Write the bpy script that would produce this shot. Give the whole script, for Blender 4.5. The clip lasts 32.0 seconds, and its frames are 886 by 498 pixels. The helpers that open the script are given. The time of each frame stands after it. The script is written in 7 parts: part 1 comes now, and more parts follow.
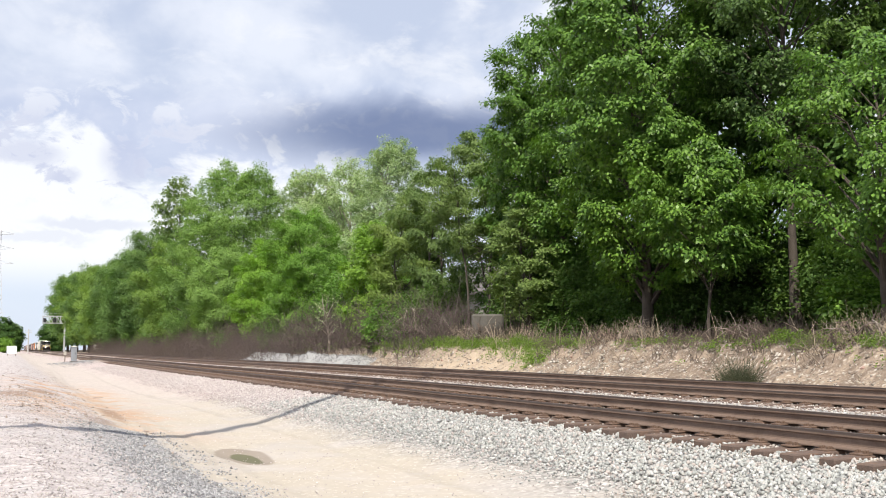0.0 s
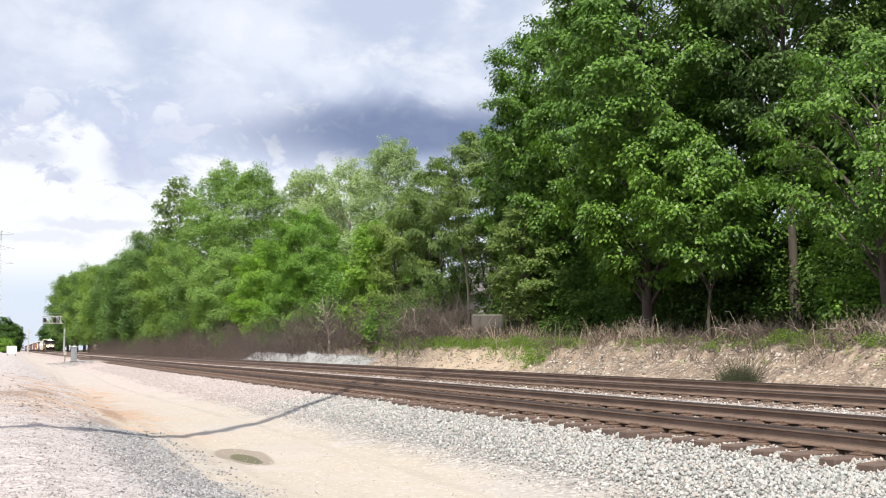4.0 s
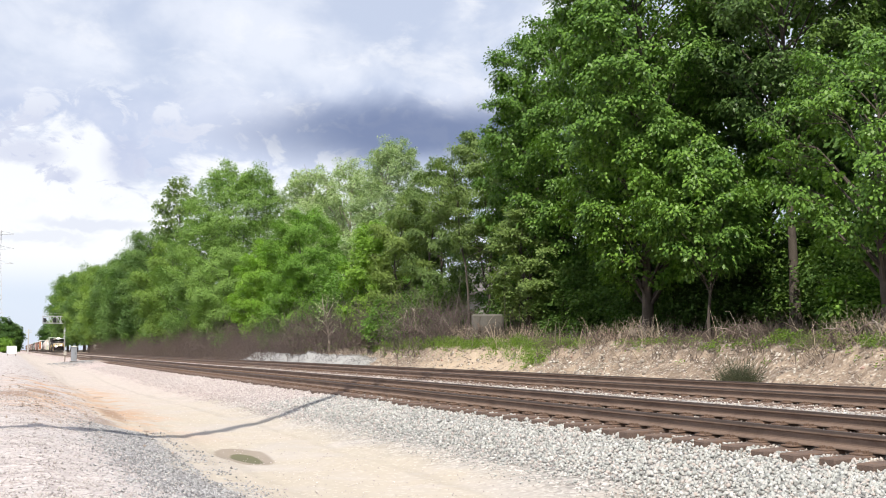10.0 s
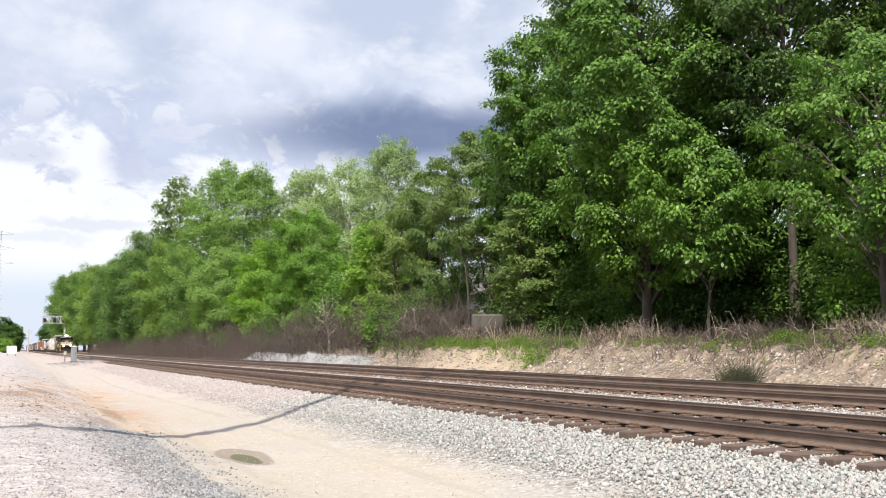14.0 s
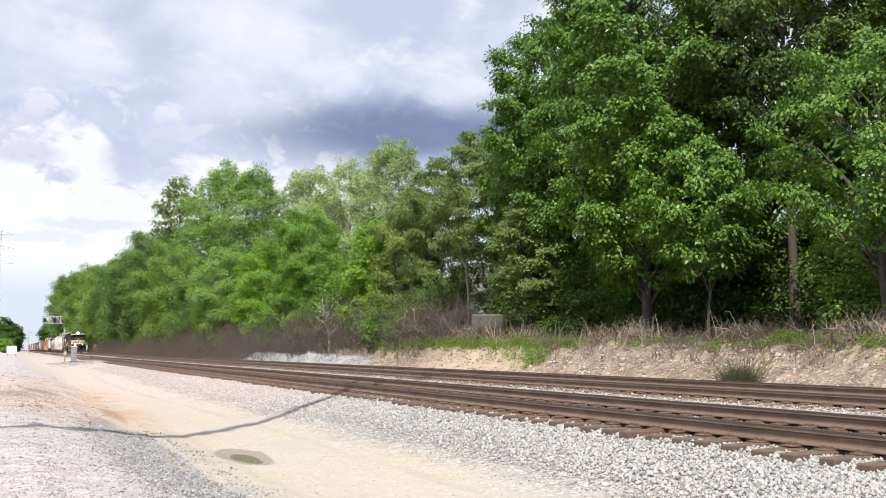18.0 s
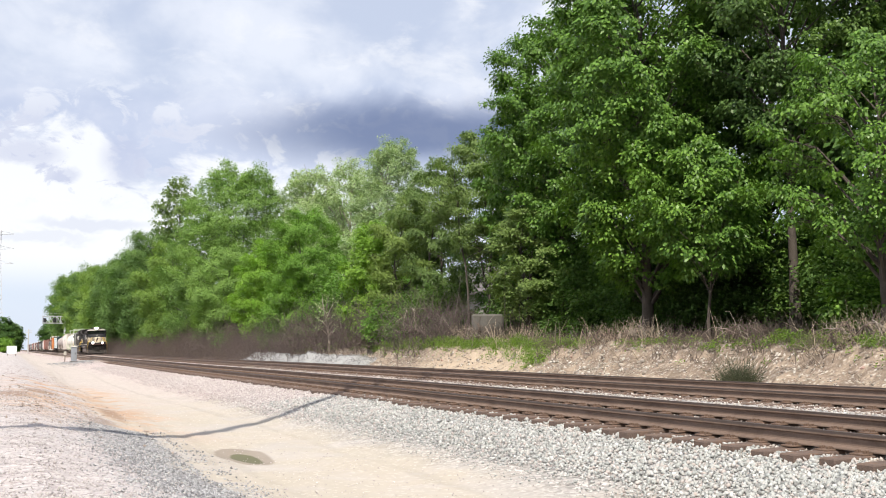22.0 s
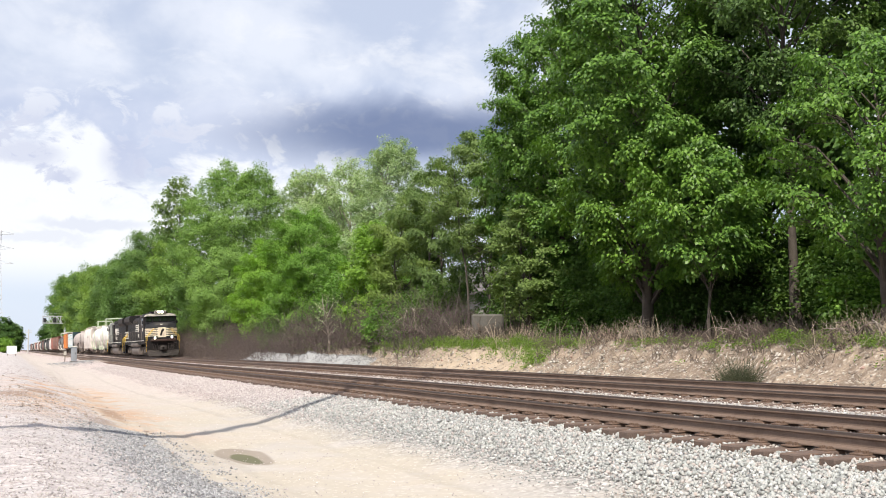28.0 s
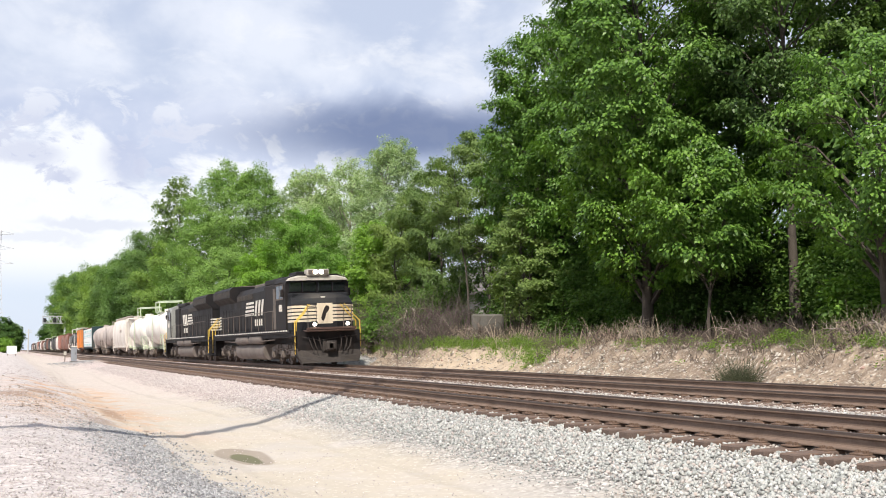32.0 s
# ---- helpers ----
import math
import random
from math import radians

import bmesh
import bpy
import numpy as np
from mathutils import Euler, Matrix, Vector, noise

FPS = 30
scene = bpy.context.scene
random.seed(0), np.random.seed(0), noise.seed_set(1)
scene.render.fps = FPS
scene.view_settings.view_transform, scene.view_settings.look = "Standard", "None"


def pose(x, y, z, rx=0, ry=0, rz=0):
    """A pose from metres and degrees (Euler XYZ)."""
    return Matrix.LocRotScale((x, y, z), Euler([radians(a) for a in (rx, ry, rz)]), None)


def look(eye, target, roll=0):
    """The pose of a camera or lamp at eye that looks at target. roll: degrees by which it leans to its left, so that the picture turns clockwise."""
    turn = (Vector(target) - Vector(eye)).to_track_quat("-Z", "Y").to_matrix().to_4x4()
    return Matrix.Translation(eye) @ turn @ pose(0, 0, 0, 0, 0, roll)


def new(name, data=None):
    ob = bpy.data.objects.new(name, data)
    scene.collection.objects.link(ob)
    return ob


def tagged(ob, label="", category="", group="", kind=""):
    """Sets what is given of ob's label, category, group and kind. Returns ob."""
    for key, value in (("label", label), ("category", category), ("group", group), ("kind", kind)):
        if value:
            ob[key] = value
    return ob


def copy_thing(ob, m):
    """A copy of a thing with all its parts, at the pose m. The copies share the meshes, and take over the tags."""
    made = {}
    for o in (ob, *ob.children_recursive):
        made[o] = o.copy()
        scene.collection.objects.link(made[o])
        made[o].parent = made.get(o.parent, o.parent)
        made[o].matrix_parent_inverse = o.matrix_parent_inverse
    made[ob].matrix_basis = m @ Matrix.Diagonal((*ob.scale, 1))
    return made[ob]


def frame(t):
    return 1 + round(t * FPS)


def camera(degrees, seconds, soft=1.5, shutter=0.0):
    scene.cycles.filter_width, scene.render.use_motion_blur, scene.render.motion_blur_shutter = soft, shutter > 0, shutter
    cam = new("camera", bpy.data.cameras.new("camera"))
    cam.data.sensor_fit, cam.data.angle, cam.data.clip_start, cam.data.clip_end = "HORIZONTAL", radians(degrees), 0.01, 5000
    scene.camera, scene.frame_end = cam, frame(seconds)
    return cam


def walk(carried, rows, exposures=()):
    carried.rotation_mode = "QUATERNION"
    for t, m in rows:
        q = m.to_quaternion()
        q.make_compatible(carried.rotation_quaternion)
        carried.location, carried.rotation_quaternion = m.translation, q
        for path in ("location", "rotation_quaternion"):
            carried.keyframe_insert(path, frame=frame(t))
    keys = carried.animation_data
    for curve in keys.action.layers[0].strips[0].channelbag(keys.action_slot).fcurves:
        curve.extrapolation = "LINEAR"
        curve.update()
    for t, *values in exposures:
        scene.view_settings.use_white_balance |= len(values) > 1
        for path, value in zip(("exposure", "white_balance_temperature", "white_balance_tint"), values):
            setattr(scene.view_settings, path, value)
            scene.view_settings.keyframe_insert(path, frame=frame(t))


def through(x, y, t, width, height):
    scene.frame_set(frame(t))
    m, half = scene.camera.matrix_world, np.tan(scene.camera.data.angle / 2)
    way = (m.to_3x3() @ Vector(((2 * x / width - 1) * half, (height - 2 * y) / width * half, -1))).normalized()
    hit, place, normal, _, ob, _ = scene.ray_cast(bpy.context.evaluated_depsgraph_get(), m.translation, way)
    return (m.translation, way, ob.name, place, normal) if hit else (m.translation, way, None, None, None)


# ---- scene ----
# ---- camera: a tripod beside the line, it never moves ----
EYE = Vector((0.0, 0.0, 0.80))            # z = 0 is the top of the nearest rail
cam = camera(44.74, 32.0, soft=1.0)
VIEW = pose(EYE.x, EYE.y, EYE.z, 95.35, 0, -21.76)
walk(cam, [(0.0, VIEW), (32.0, VIEW)], exposures=((0.0, 0.25), (32.0, 0.25)))

# ---- light ----
SUN_AZ, SUN_EL = math.atan2(-0.555, -0.832), radians(50)     # direction towards the sun, from +y turning to +x
SUN_DIR = Vector((math.sin(SUN_AZ) * math.cos(SUN_EL), math.cos(SUN_AZ) * math.cos(SUN_EL), math.sin(SUN_EL)))
sun = new("sun", bpy.data.lights.new("sun", "SUN"))
sun.data.energy, sun.data.angle, sun.data.color = 4.6, radians(0.53), (1.0, 0.93, 0.82)
sun.matrix_world = look(SUN_DIR * 100, (0, 0, 0))


# ---- node helpers ----
class Nodes:
    """Short hand for building a node tree."""

    def __init__(self, tree):
        self.tree = tree
        tree.nodes.clear()

    def put(self, kind, **settings):
        n = self.tree.nodes.new(kind)
        for key, value in settings.items():
            if key == "operation":
                n.operation = value
            elif key == "blend":
                n.blend_type = value
            elif key == "dims":
                n.noise_dimensions = value
        return n

    def link(self, a, b):
        self.tree.links.new(a, b)

    def feed(self, socket, value):
        if isinstance(value, bpy.types.NodeSocket):
            self.link(value, socket)
        else:
            socket.default_value = value

    def math(self, op, a, b=0.0, c=0.0):
        n = self.put("ShaderNodeMath", operation=op)
        for s, v in zip(n.inputs, (a, b, c)):
            self.feed(s, v)
        return n.outputs[0]

    def step(self, v, lo, hi):
        n = self.put("ShaderNodeMapRange")
        n.interpolation_type = "SMOOTHSTEP"
        self.feed(n.inputs[0], v)
        self.feed(n.inputs[1], lo)
        self.feed(n.inputs[2], hi)
        return n.outputs[0]

    def ease(self, v, lo, hi, a, b):
        n = self.put("ShaderNodeMapRange")
        self.feed(n.inputs[0], v)
        for s, x in zip(n.inputs[1:5], (lo, hi, a, b)):
            self.feed(s, x)
        return n.outputs[0]

    def mix(self, f, a, b, blend="MIX"):
        n = self.put("ShaderNodeMixRGB", blend=blend)
        self.feed(n.inputs[0], f)
        for s, v in zip(n.inputs[1:], (a, b)):
            self.feed(s, (*v, 1.0) if isinstance(v, tuple) and len(v) == 3 else v)
        return n.outputs[0]

    def noise(self, vec, scale, detail=3.0, rough=0.55, warp=0.0):
        n = self.put("ShaderNodeTexNoise")
        if vec is not None:
            self.link(vec, n.inputs["Vector"])
        n.inputs["Scale"].default_value = scale
        n.inputs["Detail"].default_value = detail
        n.inputs["Roughness"].default_value = rough
        n.inputs["Distortion"].default_value = warp
        return n.outputs[0]

    def cells(self, vec, scale, out="Distance"):
        n = self.put("ShaderNodeTexVoronoi")
        if vec is not None:
            self.link(vec, n.inputs["Vector"])
        n.inputs["Scale"].default_value = scale
        return n.outputs[out]

    def ramp(self, f, stops):
        n = self.put("ShaderNodeValToRGB")
        self.feed(n.inputs[0], f)
        e = n.color_ramp.elements
        while len(e) < len(stops):
            e.new(0.5)
        for k, (p, c) in zip(e, stops):
            k.position, k.color = p, (*c, 1.0)
        return n.outputs[0]

    def scaled(self, vec, x, y, z):
        n = self.put("ShaderNodeMapping")
        self.link(vec, n.inputs[0])
        n.inputs["Scale"].default_value = (x, y, z)
        return n.outputs[0]

    def bump(self, height, strength, dist):
        n = self.put("ShaderNodeBump")
        n.inputs["Strength"].default_value = strength
        n.inputs["Distance"].default_value = dist
        self.link(height, n.inputs["Height"])
        return n.outputs[0]


# ---- world: broken afternoon clouds over a clear sky ----
world = bpy.data.worlds.new("sky")
scene.world = world
world.use_nodes = True
W = Nodes(world.node_tree)
sky = W.put("ShaderNodeTexSky")
sky.sky_type, sky.sun_disc = "NISHITA", False
sky.sun_elevation, sky.sun_rotation = SUN_EL, SUN_AZ
way = W.put("ShaderNodeTexCoord").outputs["Generated"]
xyz = W.put("ShaderNodeSeparateXYZ")
W.link(way, xyz.inputs[0])
dx, dy, dz = xyz.outputs
az = W.math("ARCTAN2", dx, dy)
el = W.math("ARCSINE", dz)
plane = W.put("ShaderNodeCombineXYZ")
W.link(W.math("MULTIPLY", az, 2.8), plane.inputs[0])
W.link(W.math("MULTIPLY", el, 4.2), plane.inputs[1])
soft = W.noise(plane.outputs[0], 2.6, 5.0, 0.55, 0.2)
puff = W.noise(plane.outputs[0], 5.0, 6.0, 0.6, 0.4)
# thick grey-blue cloud aloft, white near the horizon
cover = W.mix(W.step(soft, 0.36, 0.64), (0.57, 0.635, 0.79), (0.82, 0.855, 0.95))
cover = W.mix(W.math("MULTIPLY", W.step(puff, 0.50, 0.68), 0.45), cover, (0.98, 0.98, 1.0))
curl = W.noise(plane.outputs[0], 9.0, 5.0, 0.6, 0.5)
fray = W.math("ADD", W.math("MULTIPLY", W.math("SUBTRACT", puff, 0.5), 0.11), W.math("MULTIPLY", W.math("SUBTRACT", curl, 0.5), 0.06))
rim = W.math("SUBTRACT", 0.190, W.math("MULTIPLY", W.step(az, 0.055, 0.10), 0.034))
low = W.math("SUBTRACT", 1.0, W.step(W.math("SUBTRACT", W.math("ADD", el, fray), rim), -0.012, 0.012))
lowleft = W.math("MULTIPLY", low, W.math("SUBTRACT", 1.0, W.step(az, 0.22, 0.42)))
heap = W.math("MULTIPLY", W.step(el, 0.135, 0.165), W.math("SUBTRACT", 1.0, W.step(el, 0.20, 0.26)))
cover = W.mix(W.math("MULTIPLY", heap, 0.6), cover, (0.56, 0.61, 0.79))
cover = W.mix(W.math("MULTIPLY", W.math("MULTIPLY", W.step(curl, 0.52, 0.62), heap), 0.75), cover, (0.96, 0.97, 1.0))
cover = W.mix(W.math("MULTIPLY", lowleft, 0.94), cover, (0.97, 0.975, 1.0))
# the dark shower cloud over the trees
ex = W.math("DIVIDE", W.math("SUBTRACT", az, 0.365), 0.215)
ey = W.math("DIVIDE", W.math("SUBTRACT", W.math("ADD", el, W.math("MULTIPLY", W.math("SUBTRACT", soft, 0.5), 0.05)), 0.200), 0.037)
dist = W.math("SQRT", W.math("ADD", W.math("MULTIPLY", ex, ex), W.math("MULTIPLY", ey, ey)))
dark = W.math("SUBTRACT", 1.0, W.step(dist, 0.25, 1.15))
cover = W.mix(W.math("MULTIPLY", dark, 0.93), cover, (0.155, 0.195, 0.345))
# small violet scraps before the white
scrap = W.math("MULTIPLY", W.step(curl, 0.53, 0.60), W.math("MULTIPLY", W.step(el, 0.12, 0.15), W.math("SUBTRACT", 1.0, W.step(el, 0.19, 0.23))))
cover = W.mix(W.math("MULTIPLY", W.math("MULTIPLY", scrap, W.math("SUBTRACT", 1.0, W.step(az, 0.1, 0.24))), 0.55), cover, (0.50, 0.53, 0.72))
for saz, sel, wide, tall, much in ((0.006, 0.170, 0.034, 0.013, 0.6), (0.039, 0.153, 0.014, 0.008, 0.55), (0.088, 0.168, 0.022, 0.024, 0.5), (0.062, 0.110, 0.055, 0.007, 0.4), (0.02, 0.098, 0.05, 0.006, 0.3)):
    sx = W.math("DIVIDE", W.math("SUBTRACT", az, saz), wide)
    sy = W.math("DIVIDE", W.math("SUBTRACT", W.math("ADD", el, W.math("MULTIPLY", W.math("SUBTRACT", curl, 0.5), 0.03)), sel), tall)
    wisp = W.math("SUBTRACT", 1.0, W.step(W.math("SQRT", W.math("ADD", W.math("MULTIPLY", sx, sx), W.math("MULTIPLY", sy, sy))), 0.5, 1.2))
    cover = W.mix(W.math("MULTIPLY", wisp, much), cover, (0.56, 0.59, 0.76))
# a pale streak of clear sky near the horizon
streak = W.math("SUBTRACT", 1.0, W.step(el, 0.045, 0.085))
clear = W.mix(1.0, sky.outputs[0], (0.13, 0.13, 0.13), "MULTIPLY")
cover = W.mix(W.math("MULTIPLY", streak, 0.85), cover, (0.66, 0.75, 0.91))
final = W.mix(0.90, clear, cover)
bg = W.put("ShaderNodeBackground")
W.link(final, bg.inputs[0])
bg.inputs[1].default_value = 0.92
W.link(bg.outputs[0], W.put("ShaderNodeOutputWorld").inputs[0])


# ---- materials ----
def material(name):
    m = bpy.data.materials.new(name)
    m.use_nodes = True
    n = Nodes(m.node_tree)
    p = n.put("ShaderNodeBsdfPrincipled")
    n.link(p.outputs[0], n.put("ShaderNodeOutputMaterial").inputs[0])
    geo = n.put("ShaderNodeNewGeometry")
    pos = n.put("ShaderNodeTexCoord").outputs["Object"]
    return m, n, p, geo, pos


def worn(name, color, rough=0.5, metal=0.0, dirt=(0.10, 0.07, 0.05), amount=0.4, grain=0.12, scale=1.0, bump=0.15, rust=None, streaks=False, spec=0.5):
    """Painted or bare surface with grime at two scales."""
    m, n, p, geo, pos = material(name)
    big = n.noise(n.scaled(pos, 1, 1, 0.25) if streaks else pos, 1.3 * scale, 4.0, 0.6)
    fine = n.noise(pos, 22.0 * scale, 3.0, 0.6)
    c = n.mix(n.math("MULTIPLY", n.step(big, 0.42, 0.72), amount), color, dirt)
    c = n.mix(grain, c, n.mix(fine, (0.0, 0.0, 0.0), tuple(min(1, 2 * k) for k in color)))
    if rust:
        c = n.mix(n.step(n.noise(pos, 5.0 * scale, 5.0, 0.7), 0.60, 0.70), c, rust)
    n.link(c, p.inputs["Base Color"])
    p.inputs["Metallic"].default_value = metal
    p.inputs["Specular IOR Level"].default_value = spec
    n.link(n.ease(big, 0.3, 0.8, rough, min(1.0, rough + 0.25)), p.inputs["Roughness"])
    n.link(n.bump(fine, bump, 0.01), p.inputs["Normal"])
    return m


def leafy(name, dark, light, tint, through=0.32, spec=0.4, vary=0.16):
    """Leaves: every leaf its own shade, light shining through."""
    m, n, p, geo, pos = material(name)
    rnd = geo.outputs["Random Per Island"]
    c = n.mix(rnd, dark, light)
    patch = n.noise(pos, 0.85, 3.0)
    c = n.mix(n.math("MULTIPLY", n.step(patch, 0.45, 0.7), 0.5), c, tint)
    # every tree, shrub or bough a little lighter, darker or yellower than the next
    own = n.put("ShaderNodeObjectInfo").outputs["Random"]
    c = n.mix(1.0, c, n.ramp(own, [(0.0, (1 - 1.5 * vary, 1 - 1.2 * vary, 1 - vary)), (0.5, (1.0, 1.0, 1.0)), (1.0, (1 + 1.3 * vary, 1 + vary, 1 - 0.4 * vary))]), "MULTIPLY")
    n.link(c, p.inputs["Base Color"])
    p.inputs["Roughness"].default_value = 0.42
    p.inputs["Specular IOR Level"].default_value = spec
    t = n.put("ShaderNodeBsdfTranslucent")
    n.link(n.mix(1.0, c, (1.15, 1.3, 0.55), "MULTIPLY"), t.inputs[0])
    mixer = n.put("ShaderNodeMixShader")
    mixer.inputs[0].default_value = through
    n.link(p.outputs[0], mixer.inputs[1])
    n.link(t.outputs[0], mixer.inputs[2])
    n.link(mixer.outputs[0], [k for k in m.node_tree.nodes if k.bl_idname == "ShaderNodeOutputMaterial"][0].inputs[0])
    return m


def pebbly(name, stops, rough=0.85, bump=0.3):
    """Loose pieces, each with its own shade."""
    m, n, p, geo, pos = material(name)
    c = n.ramp(geo.outputs["Random Per Island"], stops)
    c = n.mix(0.25, c, n.mix(n.noise(pos, 60.0, 2.0), (0.05, 0.05, 0.05), (0.8, 0.78, 0.75)))
    n.link(c, p.inputs["Base Color"])
    p.inputs["Roughness"].default_value = rough
    n.link(n.bump(n.noise(pos, 90.0, 2.0), bump, 0.01), p.inputs["Normal"])
    return m


def lamp_glow(name, color, strength):
    m, n, p, geo, pos = material(name)
    p.inputs["Base Color"].default_value = (*color, 1)
    p.inputs["Emission Color"].default_value = (*color, 1)
    p.inputs["Emission Strength"].default_value = strength
    return m


M_BALLAST = pebbly("ballast_stone", [(0.0, (0.13, 0.13, 0.13)), (0.15, (0.27, 0.285, 0.27)), (0.45, (0.44, 0.445, 0.42)), (0.62, (0.46, 0.38, 0.345)), (0.75, (0.36, 0.385, 0.37)), (0.9, (0.52, 0.52, 0.495)), (1.0, (0.72, 0.71, 0.68))])
M_GRAVEL = pebbly("pale_gravel", [(0.0, (0.20, 0.18, 0.17)), (0.4, (0.42, 0.38, 0.365)), (0.8, (0.50, 0.43, 0.40)), (1.0, (0.60, 0.56, 0.53))])
M_YARDSTONE = pebbly("yard_stone", [(0.0, (0.31, 0.275, 0.27)), (0.4, (0.46, 0.41, 0.40)), (0.8, (0.54, 0.48, 0.47)), (1.0, (0.66, 0.61, 0.60))])
M_PINKSTONE = pebbly("pinkish_ballast", [(0.0, (0.26, 0.21, 0.20)), (0.4, (0.50, 0.43, 0.42)), (0.8, (0.60, 0.52, 0.50)), (1.0, (0.76, 0.71, 0.69))])
M_GREYGRAVEL = pebbly("grey_gravel", [(0.0, (0.09, 0.09, 0.10)), (0.5, (0.25, 0.25, 0.265)), (1.0, (0.50, 0.50, 0.50))])
M_RUBBLE = pebbly("bank_rubble", [(0.0, (0.24, 0.19, 0.14)), (0.5, (0.38, 0.32, 0.25)), (0.88, (0.52, 0.47, 0.40)), (1.0, (0.38, 0.19, 0.14))])
M_BANKROCK = pebbly("bank_rock", [(0.0, (0.22, 0.18, 0.14)), (0.4, (0.40, 0.34, 0.28)), (0.7, (0.56, 0.51, 0.45)), (1.0, (0.72, 0.69, 0.64))])
M_EARTH = pebbly("bank_earth", [(0.0, (0.17, 0.125, 0.095)), (0.4, (0.28, 0.215, 0.165)), (0.8, (0.40, 0.32, 0.25)), (1.0, (0.48, 0.40, 0.33))])
M_CRIB = pebbly("crib_stone", [(0.0, (0.15, 0.105, 0.085)), (0.35, (0.30, 0.22, 0.18)), (0.7, (0.46, 0.40, 0.35)), (1.0, (0.72, 0.69, 0.64))])
M_RAIL = worn("rusty_rail", (0.175, 0.122, 0.094), 0.7, 0.0, (0.085, 0.055, 0.04), 0.6, 0.25, 1.5, 0.3)
M_RAILTOP = worn("rail_running_surface", (0.085, 0.062, 0.054), 0.5, 0.2, (0.05, 0.04, 0.035), 0.3, 0.1, 2.0, 0.05)
M_TIE = worn("creosoted_wood", (0.120, 0.084, 0.068), 0.85, 0.0, (0.29, 0.165, 0.10), 0.7, 0.35, 3.0, 0.6)
M_PLATE = worn("rusty_plate", (0.165, 0.108, 0.078), 0.8, 0.2, (0.12, 0.07, 0.05), 0.6, 0.3, 4.0, 0.3)
M_BARK = worn("grey_bark", (0.085, 0.070, 0.058), 0.9, 0.0, (0.045, 0.038, 0.032), 0.7, 0.4, 4.0, 0.9)
M_PALEBARK = worn("pale_bark", (0.34, 0.29, 0.24), 0.9, 0.0, (0.16, 0.13, 0.10), 0.5, 0.3, 5.0, 0.6)
M_TWIG = worn("dry_twig", (0.145, 0.112, 0.092), 0.9, 0.0, (0.09, 0.07, 0.058), 0.6, 0.3, 2.0, 0.2)
M_STRAW = worn("bleached_stick", (0.50, 0.41, 0.31), 0.85, 0.0, (0.26, 0.20, 0.15), 0.5, 0.3, 2.0, 0.2)
M_LEAF_BIG = leafy("maple_leaf", (0.050, 0.116, 0.020), (0.172, 0.308, 0.054), (0.150, 0.275, 0.048), 0.24, 0.30, 0.10)
M_LEAF_DULL = leafy("dull_green_leaf", (0.040, 0.080, 0.022), (0.115, 0.195, 0.052), (0.085, 0.150, 0.040), 0.22, 0.24)
M_LEAF_DEEP = leafy("deep_green_leaf", (0.058, 0.115, 0.030), (0.130, 0.225, 0.056), (0.098, 0.185, 0.046), 0.28, 0.15)
M_LEAF_LIME = leafy("lime_leaf", (0.130, 0.250, 0.042), (0.220, 0.380, 0.070), (0.195, 0.355, 0.060), 0.32, 0.2)
M_LEAF_SILVER = leafy("silver_leaf", (0.255, 0.340, 0.165), (0.455, 0.555, 0.310), (0.350, 0.450, 0.225), 0.3, 0.2, 0.05)
M_LEAF_OLIVE = leafy("olive_leaf", (0.110, 0.170, 0.052), (0.225, 0.315, 0.105), (0.180, 0.260, 0.085), 0.3, 0.2)
M_LEAF_FRESH = leafy("fresh_leaf", (0.105, 0.210, 0.035), (0.215, 0.360, 0.070), (0.180, 0.320, 0.055), 0.3, 0.2)
M_LEAF_FAR = leafy("far_leaf", (0.160, 0.265, 0.075), (0.240, 0.370, 0.105), (0.260, 0.395, 0.105), 0.3, 0.14)
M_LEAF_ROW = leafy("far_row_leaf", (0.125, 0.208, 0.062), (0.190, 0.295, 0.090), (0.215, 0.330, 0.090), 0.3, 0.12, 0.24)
M_GRASS = leafy("weed_leaf", (0.120, 0.205, 0.036), (0.260, 0.385, 0.075), (0.200, 0.300, 0.065), 0.3, 0.25)


